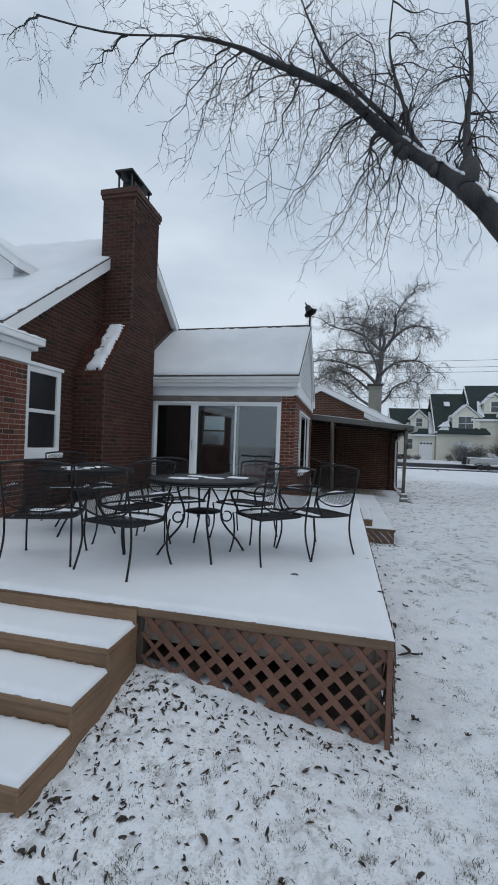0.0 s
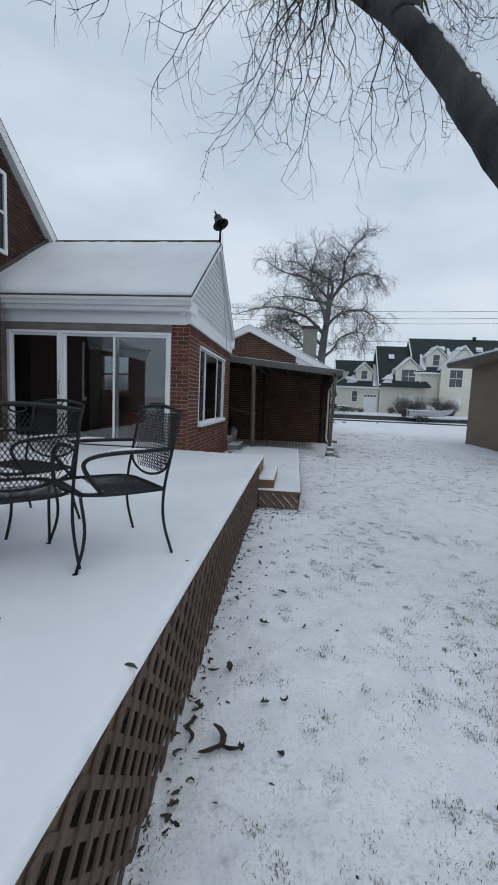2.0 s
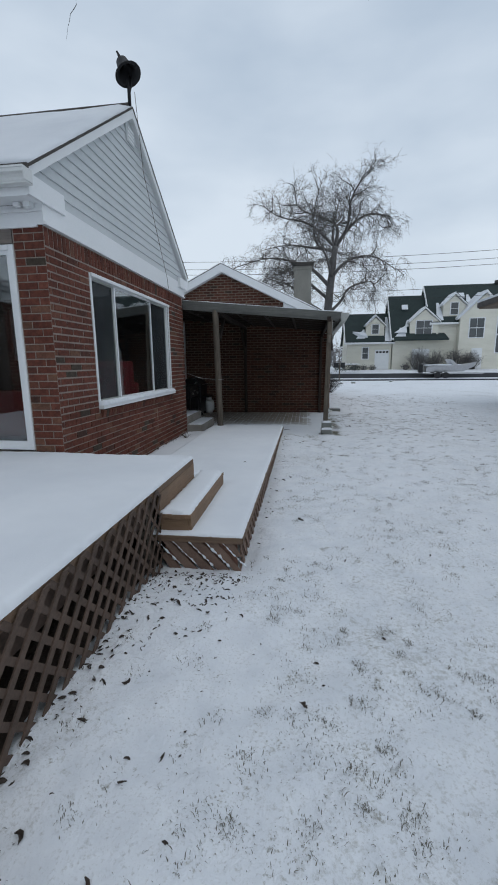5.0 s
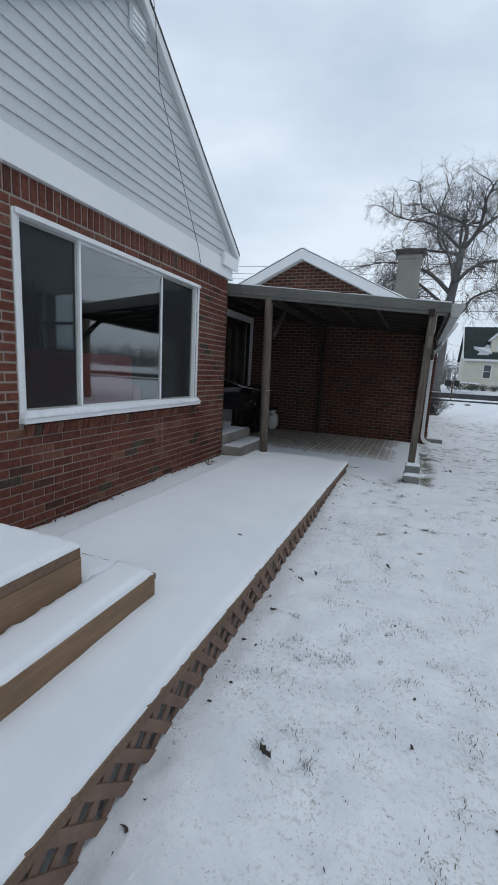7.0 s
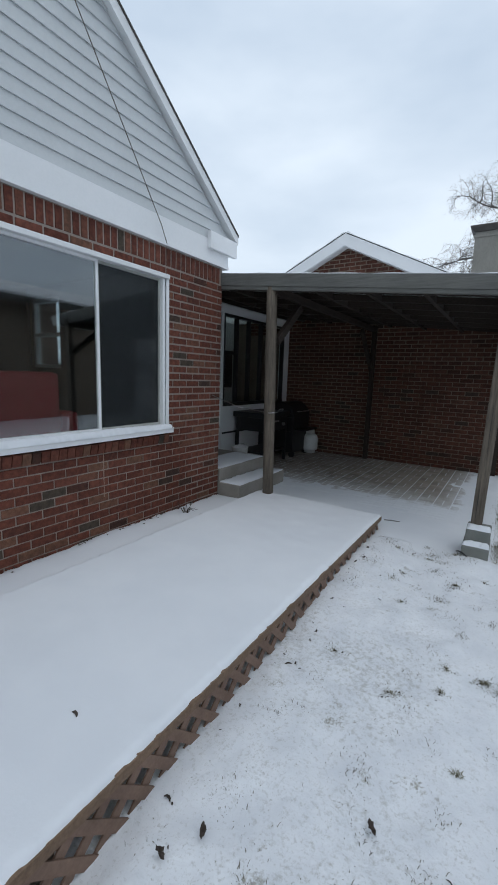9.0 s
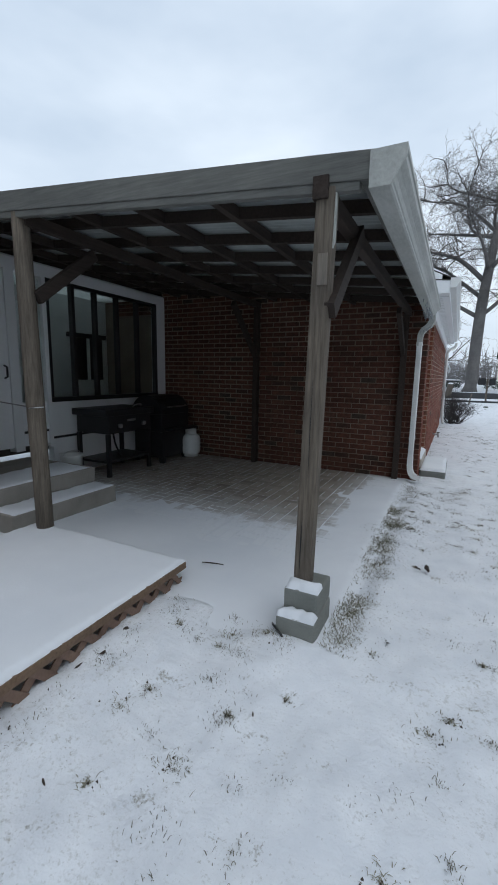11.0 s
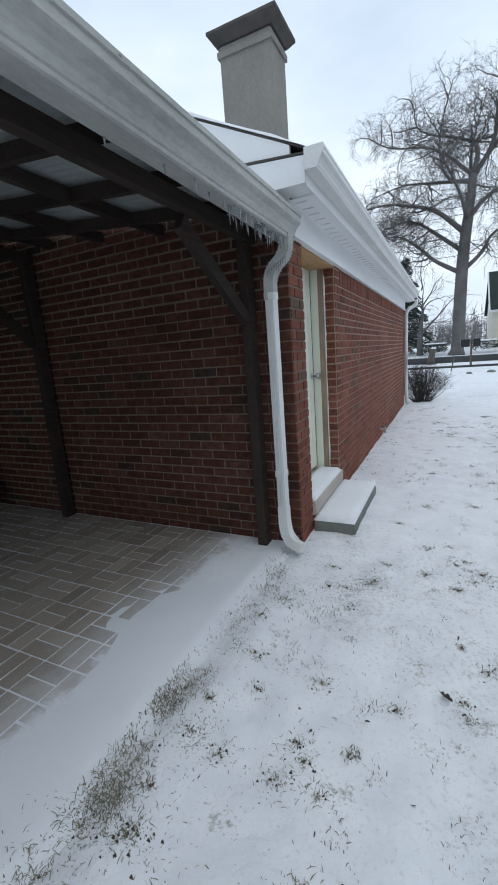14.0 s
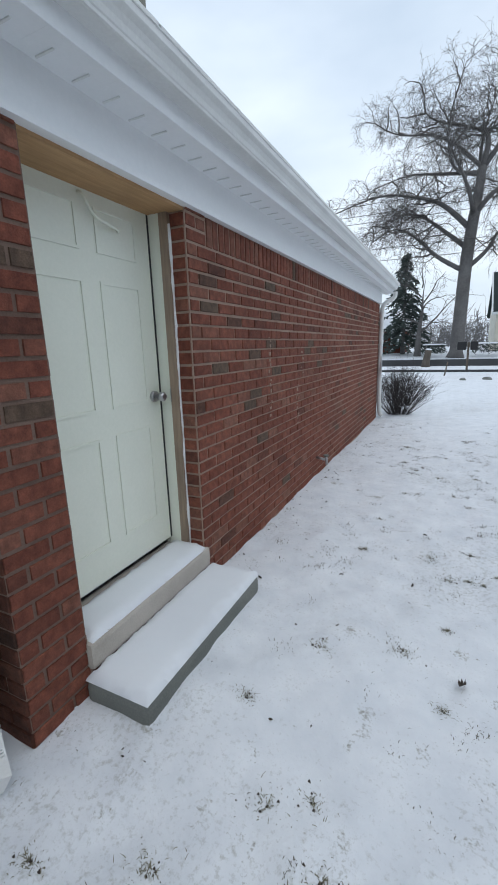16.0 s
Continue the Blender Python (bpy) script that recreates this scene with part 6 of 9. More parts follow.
def drift(x, y):
    """How far inside the snow's edge a place on the patio lies; below nothing the pavers show."""
    n = 0.30 * (lattice_noise(x, y, 0.6, 203) - 0.5) + 0.12 * (lattice_noise(x, y, 0.2, 205) - 0.5) + 0.06 * (lattice_noise(x, y, 0.07, 207) - 0.5)
    a = (13.17 - 0.16 * (x - 1.0) - y) * 0.8
    b = (x - 2.10 + 0.20 * (y - 14.2) * (y > 14.2) - 0.95 * np.clip(y - 15.2, 0, 1)) * 1.9
    return np.maximum(a, b) + n


xs_, ys_ = np.meshgrid(np.arange(KX, 3.02, 0.025), np.arange(11.8, QS + 0.01, 0.025))


def drift_top(x, y):
    """The height of the drifted snow, which sinks into the lawn past the patio's edge."""
    d = np.clip(drift(x, y), -1.6, 0.6)
    ragged = 0.22 * (lattice_noise(x, y, 0.35, 211) - 0.5) + 0.16 * (lattice_noise(x, y, 0.09, 213) - 0.5)
    fall = np.clip((x - 2.42 + 0.25 * ragged) / 0.17, 0, 1) + np.clip((12.22 - y + ragged) / 0.4, 0, 1)
    fall = np.clip(fall, 0, 1)
    fall = fall * fall * (3 - 2 * fall)
    return (0.0195 + np.where(d > 0, 0.022 * np.abs(d) ** 0.9, 0.008 * d)) * (1 - fall) + fall * (ground_height(x, y, False) - 0.008 - 0.02 * np.clip((x - 2.8) / 0.2, 0, 1))


dz_ = drift_top(xs_, ys_)
dr = Shape()
wd = xs_.shape[1]
dr.add([(float(a), float(b), float(c)) for a, b, c in zip(xs_.ravel(), ys_.ravel(), dz_.ravel())],
       [(j * wd + i, j * wd + i + 1, (j + 1) * wd + i + 1, (j + 1) * wd + i) for j in range(xs_.shape[0] - 1) for i in range(wd - 1)], True)
tagged(part("snow_drift", dr, SNOW, patio, "thin wind-drifted snow"), kind="stuff")

# ---- grill and tank ----
GRILL_SHIFT = 0.28
grill = thing("griddle_grill", (-1.75, 14.5, 0.03), "black flat-top gas griddle on legs", "grill")
part("griddle_top", Shape().box(-2.0, 14.05, 0.86, -1.35, 15.0, 0.95), BLACK, grill, bevel=0.01)
part("firebox", Shape().box(-1.97, 14.1, 0.62, -1.38, 14.95, 0.86), BLACK, grill, bevel=0.01)
part("shelf", Shape().box(-1.95, 14.1, 0.22, -1.4, 14.95, 0.25), BLACK, grill)
for xx in (-1.95, -1.41):
    for yy in (14.12, 14.93):
        part("leg", Shape().box(xx - 0.025, yy - 0.025, 0.03, xx + 0.025, yy + 0.025, 0.62), BLACK, grill)
part("badge", Shape().box(-1.378, 14.45, 0.77, -1.374, 14.62, 0.80), STEEL, grill, "small pale badge")
for yy in (14.30, 14.77):
    part("knob", Shape().tube([(-1.38, yy, 0.72), (-1.34, yy, 0.72)], 0.03, 12), STEEL, grill)
part("lid_handle", Shape().tube(bend([(-1.4, 14.6, 0.96), (-1.36, 14.6, 1.0), (-1.36, 14.75, 1.0), (-1.4, 14.75, 0.96)]), 0.01, 6), STEEL, grill)
part("gas_hose", Shape().tube(bend([(-1.5, 14.3, 0.62), (-1.36, 14.2, 0.45), (-1.40, 14.35, 0.30), (-1.55, 14.5, 0.262)]), 0.012, 6), BLACK, grill)
smoker = thing("covered_grill", (-1.65, 15.55, 0.03), "black lidded barrel grill with a folded side shelf", "grill")
part("lid", Shape().prism([(-1.98 + 0.31 * (1 - math.cos(a)), 15.2, 0.80 + 0.30 * math.sin(a)) for a in np.linspace(0, math.pi, 11)], (0, 0.72, 0)), BLACK, smoker, bevel=0.008)
part("firebox", Shape().box(-1.97, 15.2, 0.52, -1.37, 15.92, 0.80), BLACK, smoker, bevel=0.015)
part("cabinet", Shape().box(-1.95, 15.23, 0.10, -1.39, 15.89, 0.52), BLACK, smoker, bevel=0.01)
part("handle", Shape().tube(bend([(-1.36, 15.32, 0.92), (-1.31, 15.32, 0.92), (-1.31, 15.8, 0.92), (-1.36, 15.8, 0.92)]), 0.012, 6), STEEL, smoker)
part("side_shelf", Shape().box(-1.35, 15.25, 0.55, -1.15, 15.87, 0.58), BLACK, smoker, bevel=0.005)
for xx in (-1.93, -1.41):
    for yy in (15.26, 15.86):
        part("wheel", Shape().tube([(xx, yy - 0.02, 0.065), (xx, yy + 0.02, 0.065)], 0.06, 12), BLACK, smoker)
for ob_ in (grill, smoker):
    ob_.matrix_basis = Matrix.Translation((GRILL_SHIFT, 0, 0)) @ ob_.matrix_basis


def gas_tank(at, label, scale=1.0):
    root = thing("gas_tank", at, label, "gas tank")
    x, y, z = at
    k = scale
    part("cylinder", Shape().turned([(0, 0.03 * k), (0.10 * k, 0.03 * k), (0.145 * k, 0.06 * k), (0.155 * k, 0.10 * k), (0.155 * k, 0.28 * k), (0.14 * k, 0.33 * k), (0.09 * k, 0.37 * k), (0.0, 0.385 * k)], at, 20), TANKW, root)
    part("foot_ring", Shape().turned([(0.105 * k, 0), (0.11 * k, 0), (0.11 * k, 0.05 * k), (0.105 * k, 0.05 * k), (0.105 * k, 0)], at, 20), TANKW, root)
    part("collar", Shape().turned([(0.085 * k, 0.36 * k), (0.09 * k, 0.36 * k), (0.09 * k, 0.45 * k), (0.085 * k, 0.45 * k), (0.085 * k, 0.36 * k)], at, 20), TANKW, root)
    part("valve", Shape().tube([(x, y, z + 0.38 * k), (x, y, z + 0.43 * k)], 0.02 * k, 8), STEEL, root)
    return root


gas_tank((-1.04, 15.92, 0.04), "white propane tank standing by the brick wall", 1.05)
pail = thing("pail", (-1.30, 13.66, 0.02), "small white enamel pail standing beside the porch steps", "pail")
part("body", Shape().turned([(0.0, 0.0), (0.10, 0.0), (0.105, 0.02), (0.135, 0.36), (0.145, 0.375), (0.145, 0.39), (0.128, 0.385), (0.095, 0.03), (0.0, 0.02)], (-1.30, 13.66, 0.022), 20), TANKW, pail)
part("handle", Shape().tube(bend([(-1.30, 13.52, 0.39), (-1.28, 13.56, 0.46), (-1.28, 13.76, 0.46), (-1.30, 13.80, 0.39)]), 0.005, 5), STEEL, pail)


# ---- wrought iron furniture on the deck ----
def expanded_mesh(corner, ex, ey, lx, ly, pitch=0.024, wire=0.0028, bow=None, inside=None):
    """Diamond wire mesh over a panel spanned by two unit vectors; bow(u, v) lifts it off the flat."""
    o, ex, ey = Vector(corner), Vector(ex), Vector(ey)
    n = ex.cross(ey)
    s = Shape()
    for lean in (1, -1):
        c = -ly if lean > 0 else 0
        while c < (lx if lean > 0 else lx + ly):
            pts = []
            steps = 9
            for i in range(steps + 1):
                v = ly * i / steps
                u = c + lean * v * 0.62 + (0.38 * ly if lean > 0 else -0.0)
                ok = 0 <= u <= lx and (inside is None or inside(u, v))
                if ok:
                    pts.append(o + ex * u + ey * v + n * (bow(u, v) if bow else 0))
                else:
                    if len(pts) > 1:
                        s.tube(pts, wire, 3, False)
                    pts = []
            if len(pts) > 1:
                s.tube(pts, wire, 3, False)
            c += pitch
    return s


CW, CD, SH = 0.27, 0.24, 0.415          # half width, half depth, seat height


def patio_chair():
    """An armchair of black iron rod and diamond mesh, facing +y."""
    c = thing("patio_chair", (0, 0, 0), "black wrought iron mesh armchair with snow on its rails", "chair", "chairs round the tables")
    rim = [(-CW, -CD, SH), (-CW - 0.01, 0.0, SH), (-CW, CD - 0.03, SH + 0.008), (-0.13, CD + 0.02, SH + 0.012), (0, CD + 0.035, SH + 0.012), (0.13, CD + 0.02, SH + 0.012), (CW, CD - 0.03, SH + 0.008), (CW + 0.01, 0.0, SH), (CW, -CD, SH), (0, -CD - 0.01, SH), (-CW, -CD, SH)]
    part("seat_rim", Shape().tube(bend(rim, 3), 0.0105, 8), IRON, c)
    tagged(part("seat", expanded_mesh((-CW, -CD, SH), (1, 0, 0), (0, 1, 0), 2 * CW, 2 * CD, bow=lambda u, v: -0.018 * math.sin(math.pi * u / (2 * CW)) * math.sin(math.pi * v / (2 * CD))), IRON, c, "black diamond mesh seat"), "black diamond mesh seat", kind="stuff")
    top = 0.875
    lean = 0.10

    def back(x, z):
        """A point of the leaning back."""
        return (x * (1 + 0.10 * (z - SH)), -CD - lean * (z - SH) / (top - SH), z)
    for sx in (-1, 1):
        part("back_post", Shape().tube(bend([(sx * (CW + 0.02), -CD - 0.06, 0.0), (sx * CW, -CD + 0.005, 0.22), (sx * CW, -CD, SH), back(sx * CW, 0.6), back(sx * CW, top)], 4), 0.0092, 8), IRON, c)
        part("leg", Shape().tube(bend([(sx * (CW + 0.01), CD + 0.03, 0.0), (sx * (CW - 0.01), CD - 0.035, 0.2), (sx * CW, CD + 0.0, SH)], 5), 0.0092, 8), IRON, c)
        part("arm", Shape().tube(bend([back(sx * (CW - 0.005), 0.655), (sx * (CW + 0.05), -0.08, 0.655), (sx * (CW + 0.05), 0.16, 0.648), (sx * (CW + 0.035), 0.25, 0.61), (sx * (CW + 0.01), 0.20, 0.52), (sx * CW, 0.12, SH)], 5), 0.0100, 8, flat=1.3), IRON, c)
        part("snow_cover", Shape().tube([(sx * (CW + 0.05), -0.10, 0.668), (sx * (CW + 0.05), 0.02, 0.671), (sx * (CW + 0.05), 0.13, 0.663)], [0.003, 0.009, 0.003], 6), SNOW, c, "line of snow on the arm")
        part("foot", Shape().tube([(sx * (CW + 0.01), CD + 0.03, 0.0), (sx * (CW + 0.01), CD + 0.03, 0.012)], 0.016, 8), IRON, c)
    part("top_rail", Shape().tube(bend([back(-CW, top), back(-0.14, top + 0.022), back(0, top + 0.03), back(0.14, top + 0.022), back(CW, top)], 4), 0.0115, 8), IRON, c)
    part("scroll", Shape().tube([back(0.055 * math.cos(a) * (1 - a / 14), top + 0.008 + 0.028 * math.sin(a) * (1 - a / 14)) for a in np.linspace(0, 9, 24)], 0.005, 6), IRON, c)
    part("apron", Shape().tube(bend([back(-CW, 0.62), back(-CW * 0.9, 0.51), back(0, 0.455), back(CW * 0.9, 0.51), back(CW, 0.62)], 5), 0.008, 8), IRON, c)

    def in_back(u, v):
        x, z = u - CW, 0.455 + v
        return z > 0.458 + 0.17 * (abs(x) / CW) ** 3
    o = Vector(back(-CW, 0.455))
    up = (Vector(back(-CW, top)) - o).normalized()
    tagged(part("backrest", expanded_mesh(o, (1, 0, 0), up, 2 * CW, 0.42, inside=in_back, bow=lambda u, v: 0.035 * math.sin(math.pi * u / (2 * CW))), IRON, c, "black diamond mesh back"), "black diamond mesh back", kind="stuff")
    part("snow_cover", snow_cap(-0.2, 0.09, 0.2, 0.2, SH + 0.004, 0.012, 0.02, 301, 0.05), SNOW, c, "thin patch of snow on the seat")
    return c


def turned_to(x, y, fx, fy, z=DZ + 0.025):
    """A place on the deck, facing the level way (fx, fy)."""
    return pose(x, y, z, 0, 0, math.degrees(math.atan2(-fx, fy)))


chair = patio_chair()
chair.matrix_basis = turned_to(0.16, 2.73, -0.70, -0.71)
for cx, cy, fx, fy in ((-0.26, 2.41, -0.72, 0.69), (-0.68, 3.08, -0.35, -0.9), (-1.36, 1.62, 0.24, 0.97), (-2.15, 1.62, -0.35, 0.94), (-1.45, 2.95, 0.75, -0.65), (-3.35, 3.45, 0.6, -0.8), (-1.72, 2.35, -0.9, 0.4)):
    copy_thing(chair, turned_to(cx, cy, fx, fy))


def patio_table():
    t = thing("patio_table", (0, 0, 0), "round black iron mesh table with curled legs and snow patches", "table", "tables on the deck")
    r, z = 0.54, 0.750
    part("tabletop", Shape().turned([(0, z - 0.006), (r - 0.02, z - 0.006), (r, z - 0.022), (r + 0.006, z - 0.01), (r, z + 0.006), (r - 0.02, z), (0, z)], (0, 0, 0), 40), IRON, t)
    part("rim", Shape().tube([((r + 0.004) * math.cos(a), (r + 0.004) * math.sin(a), z - 0.03) for a in np.linspace(0, 2 * math.pi, 41)], 0.009, 6, False), IRON, t)
    part("lower_shelf", Shape().turned([(0, 0.42), (0.17, 0.42), (0.185, 0.428), (0.17, 0.436), (0, 0.436)], (0, 0, 0), 24), IRON, t)
    for k in range(4):
        a = math.pi / 4 + k * math.pi / 2
        ca, sa = math.cos(a), math.sin(a)
        pts = bend([(0.27 * ca, 0.27 * sa, z - 0.012), (0.255 * ca, 0.255 * sa, 0.62), (0.18 * ca, 0.18 * sa, 0.45), (0.19 * ca, 0.19 * sa, 0.31), (0.36 * ca, 0.36 * sa, 0.13), (0.44 * ca, 0.44 * sa, 0.0)], 5)
        part("leg", Shape().tube(pts, 0.0105, 8), IRON, t)
        curl = [((0.245 + 0.05 * math.cos(b)) * ca, (0.245 + 0.05 * math.cos(b)) * sa, 0.37 + 0.05 * math.sin(b)) for b in np.linspace(2.6, 8.4, 18)]
        part("scroll", Shape().tube(curl, 0.008, 6), IRON, t)
    for i in range(7):
        a, d = RND.uniform(0, 6.28), RND.uniform(0.1, 0.42)
        x, y = d * math.cos(a), d * math.sin(a)
        w = RND.uniform(0.04, 0.1)
        part("snow_cover", snow_cap(x - w, y - w * 0.5, x + w, y + w * 0.5, z + 0.001, 0.012, 0.02, 310 + i, 0.05), SNOW, t, "thin patch of snow on the table")
    return t


table = patio_table()
table.matrix_basis = pose(-0.90, 2.27, DZ + 0.025, 0, 0, -14)
copy_thing(table, pose(-2.55, 2.75, DZ + 0.025, 0, 0, 40))


# ---- trees ----
class Limbs:
    """Grows branches: wood gets the thick ones, twigs the thin ones."""

    def __init__(self, seed, thin):
        self.r, self.wood, self.twigs, self.thin = random.Random(seed), Shape(), Shape(), thin

    def line(self, pts, radii):
        thick = radii[0] > self.thin
        (self.wood if thick else self.twigs).tube(pts, radii, 9 if radii[0] > self.thin * 4 else (6 if thick else 3), thick)

    def grow(self, p, d, length, r, level, droop, kids, wander=0.22, segs=6, last=3):
        R = self.r
        p, d = Vector(p), Vector(d).normalized()
        pts, radii, nodes = [p.copy()], [r], []
        for i in range(segs):
            d = (d + Vector((R.gauss(0, wander), R.gauss(0, wander), R.gauss(0, wander) - droop * (i + 1) / segs))).normalized()
            p = p + d * (length / segs)
            pts.append(p.copy())
            radii.append(r * (1 - 0.8 * (i + 1) / segs))
            nodes.append((p.copy(), d.copy(), radii[-1], (i + 1) / segs))
        self.line([tuple(q) for q in pts], radii)
        if level >= last:
            return
        n = kids[level]
        for k in range(n):
            q, qd, qr, t = nodes[min(len(nodes) - 1, int((0.15 + 0.85 * (k + R.random()) / n) * len(nodes)))]
            side = qd.orthogonal().normalized()
            side.rotate(Matrix.Rotation(R.uniform(0, 2 * math.pi), 3, qd))
            a = R.uniform(0.5, 1.05)
            nd = qd * math.cos(a) + side * math.sin(a)
            self.grow(q, nd, length * R.uniform(0.38, 0.68), max(qr * R.uniform(0.45, 0.7), 0.0045 if self.thin < 0.03 else 0.012), level + 1, droop * 1.25, kids, wander, segs, last)


def near_tree():
    t = thing("bare_tree", (3.75, 3.6, 0), "large bare deciduous tree with snow along its leaning limb", "tree")
    g = Limbs(5, 0.017)
    R = g.r
    limb = bend([(3.85, 3.5, -0.2), (3.8, 3.6, 1.3), (3.55, 3.9, 2.5), (3.22, 4.35, 3.45), (2.92, 4.85, 4.30), (2.70, 5.3, 5.12), (2.28, 5.9, 6.15), (1.69, 6.7, 7.25), (1.0, 7.0, 8.12), (0.30, 6.5, 8.50), (-0.40, 5.6, 8.22), (-0.95, 4.85, 7.88), (-1.35, 4.65, 8.0), (-2.2, 4.4, 8.12), (-3.3, 4.2, 8.1), (-4.6, 4.0, 8.5)], 3)
    n = len(limb)
    rad = [max(0.014, 0.27 * (1 - i / (n - 1)) ** 1.25) * (1 + 0.06 * math.sin(i * 2.1)) for i in range(n)]
    g.wood.tube(limb, rad, 14)
    snow = Shape()
    for i in range(int(n * 0.24), int(n * 0.50)):
        a, b = Vector(limb[i]), Vector(limb[i + 1])
        for k in range(34):
            q = a.lerp(b, R.random())
            off = Vector((R.uniform(0.12, 0.9), R.uniform(-1.0, -0.3), R.uniform(0.0, 0.7)))
            along = (b - a).normalized()
            off = (off - along * off.dot(along)).normalized() * rad[i]
            w = R.uniform(0.010, 0.036)
            d = (b - a).normalized() * w * R.uniform(1.2, 3.0)
            snow.tube([q + off - d, q + off, q + off + d], [0.006, w * 0.7, 0.006], 6)
    fork = bend([(2.30, 5.85, 6.05), (2.40, 6.1, 6.5), (2.47, 6.5, 6.98), (2.50, 6.8, 7.6), (2.56, 7.0, 8.3), (2.66, 7.1, 9.1), (2.45, 7.1, 11.0)], 3)
    g.wood.tube(fork, [0.17 if i < 6 else 0.12 * (1 - 0.75 * (i / (len(fork) - 1)) ** 0.8) for i in range(len(fork))], 9)
    stub = [(1.08, 6.98, 8.05), (0.92, 6.9, 8.0), (0.80, 6.85, 7.86), (0.76, 6.85, 7.7)]
    g.wood.tube(stub, [0.08, 0.065, 0.05, 0.03], 8)
    for q, w in (((1.42, 6.72, 7.38), 0.11), ((1.30, 6.78, 7.52), 0.10), ((1.9, 6.3, 6.72), 0.09)):
        g.wood.tube([(q[0], q[1], q[2] + 0.05), (q[0] - 0.06, q[1] - 0.05, q[2] - 0.05), (q[0] - 0.08, q[1] - 0.06, q[2] - 0.13)], [w, w, 0.03], 8)

    def spray(p, d, length, r, droop=0.32):
        """A long twig that arches out and hangs, with side twigs."""
        g.grow(p, d, length * 0.78, r, 0, droop * 0.6, (6, 3, 3), 0.25, 8, 2)

    def hang(p, q, r=0.02, arch=0.22):
        """A branch that arches over from p and hangs down to its tip at q, with side twigs."""
        p, q = Vector(p), Vector(q)
        far = (q - p).length
        top = p.lerp(q, 0.38) + Vector((R.gauss(0, 0.06), R.gauss(0, 0.06), arch)) * far
        pts = []
        for i in range(13):
            u = i / 12
            pts.append(p * (1 - u) ** 2 + top * (2 * u * (1 - u)) + q * u * u + Vector((R.gauss(0, 0.022), R.gauss(0, 0.022), R.gauss(0, 0.018))) * far * min(1, 3 * u * (1.15 - u)))
        g.line([tuple(v) for v in pts], [r * (1 - 0.82 * i / 12) for i in range(13)])
        for i in range(3, 13):
            d = (pts[i] - pts[i - 1]).normalized()
            for k in range(1 + (i % 3 == 0)):
                side = Vector((R.gauss(0, 0.5), R.gauss(0, 0.5), R.gauss(-0.05, 0.4)))
                g.grow(pts[i], d * 0.9 + side, R.uniform(0.25, 0.7) * min(1.2, far / 2), max(r * 0.3, 0.0045), 1, 0.06, (3, 2, 2), 0.2, 6, 2)
    # short upright and outward growth along the limb
    for i in range(int(n * 0.46), n):
        p = Vector(limb[i])
        d = (Vector(limb[min(i + 1, n - 1)]) - Vector(limb[i - 1])).normalized()
        for k in range(3 if i < n * 0.7 else 1):
            side = Vector((R.uniform(-0.8, 0.6), R.uniform(-0.3, 0.9), R.uniform(0.0, 0.9)))
            spray(p, d * 0.3 + side, R.uniform(0.9, 2.0), min(rad[i] * 0.3, R.uniform(0.012, 0.024)))
    # a straight second limb running beside the first, and the sprays that it carries
    mate = bend([(1.62, 6.75, 7.45), (1.2, 7.1, 8.3), (0.3, 7.5, 9.6), (-0.3, 7.8, 10.6), (-0.8, 8.0, 12.0)], 4)
    g.wood.tube(mate, [0.065 * (1 - 0.7 * i / (len(mate) - 1)) for i in range(len(mate))], 7)
    arm = bend([(1.75, 6.65, 7.3), (1.55, 7.2, 8.1), (1.45, 7.7, 9.2), (1.1, 8.0, 10.6), (1.2, 8.2, 12.0)], 4)
    g.wood.tube(arm, [0.06 * (1 - 0.7 * i / (len(arm) - 1)) for i in range(len(arm))], 7)
    for p in mate[4::2] + arm[4::2]:
        for k in range(2):
            spray(p, Vector((R.uniform(-0.9, 0.9), R.uniform(-0.5, 0.7), R.uniform(0.0, 0.9))), R.uniform(1.2, 2.1), 0.018)
    for i in range(8, len(fork), 2):
        for k in range(3):
            spray(fork[i], Vector((R.uniform(-1, 1), R.uniform(-0.6, 0.8), R.uniform(0.0, 0.8))), R.uniform(1.3, 2.1), 0.017)
    # ends that hang down over the roof, the deck and the lawn
    roof_side = ((-0.60, 8.7, 6.30), (-0.30, 8.7, 6.45), (0.05, 8.6, 6.95), (0.35, 8.6, 6.65), (0.86, 8.0, 6.2), (1.30, 8.0, 5.8), (1.18, 8.1, 6.1), (1.68, 8.4, 6.85), (2.07, 8.4, 5.95), (-0.90, 8.0, 7.2), (-1.2, 7.5, 6.85))
    for q in roof_side:
        p = min(mate[5:14] + arm[5:12], key=lambda v: (Vector(v) - Vector(q)).length + R.uniform(0, 0.9))
        hang(p, q, R.uniform(0.016, 0.026), 0.1)
    lawn_side = ((3.66, 10.0, 7.05), (2.68, 9.0, 7.5), (3.27, 9.5, 7.4), (3.9, 9.5, 7.2), (4.4, 9.4, 6.8), (2.4, 8.8, 6.6), (3.0, 9.2, 7.1))
    for q in lawn_side:
        hang(fork[R.randint(10, 15)], q, R.uniform(0.018, 0.028), 0.15)
    deck_side = ((-1.15, 4.6, 5.8), (-0.96, 5.0, 5.8), (-1.63, 4.6, 6.13), (-2.08, 4.3, 6.1), (-2.47, 4.3, 6.5), (-1.95, 4.4, 6.55), (-3.0, 4.4, 7.3), (-3.3, 4.4, 7.5), (-4.0, 4.4, 7.7), (-4.3, 4.3, 8.2), (-5.5, 4.3, 8.6), (-0.3, 5.6, 6.3), (-0.6, 5.9, 6.6))
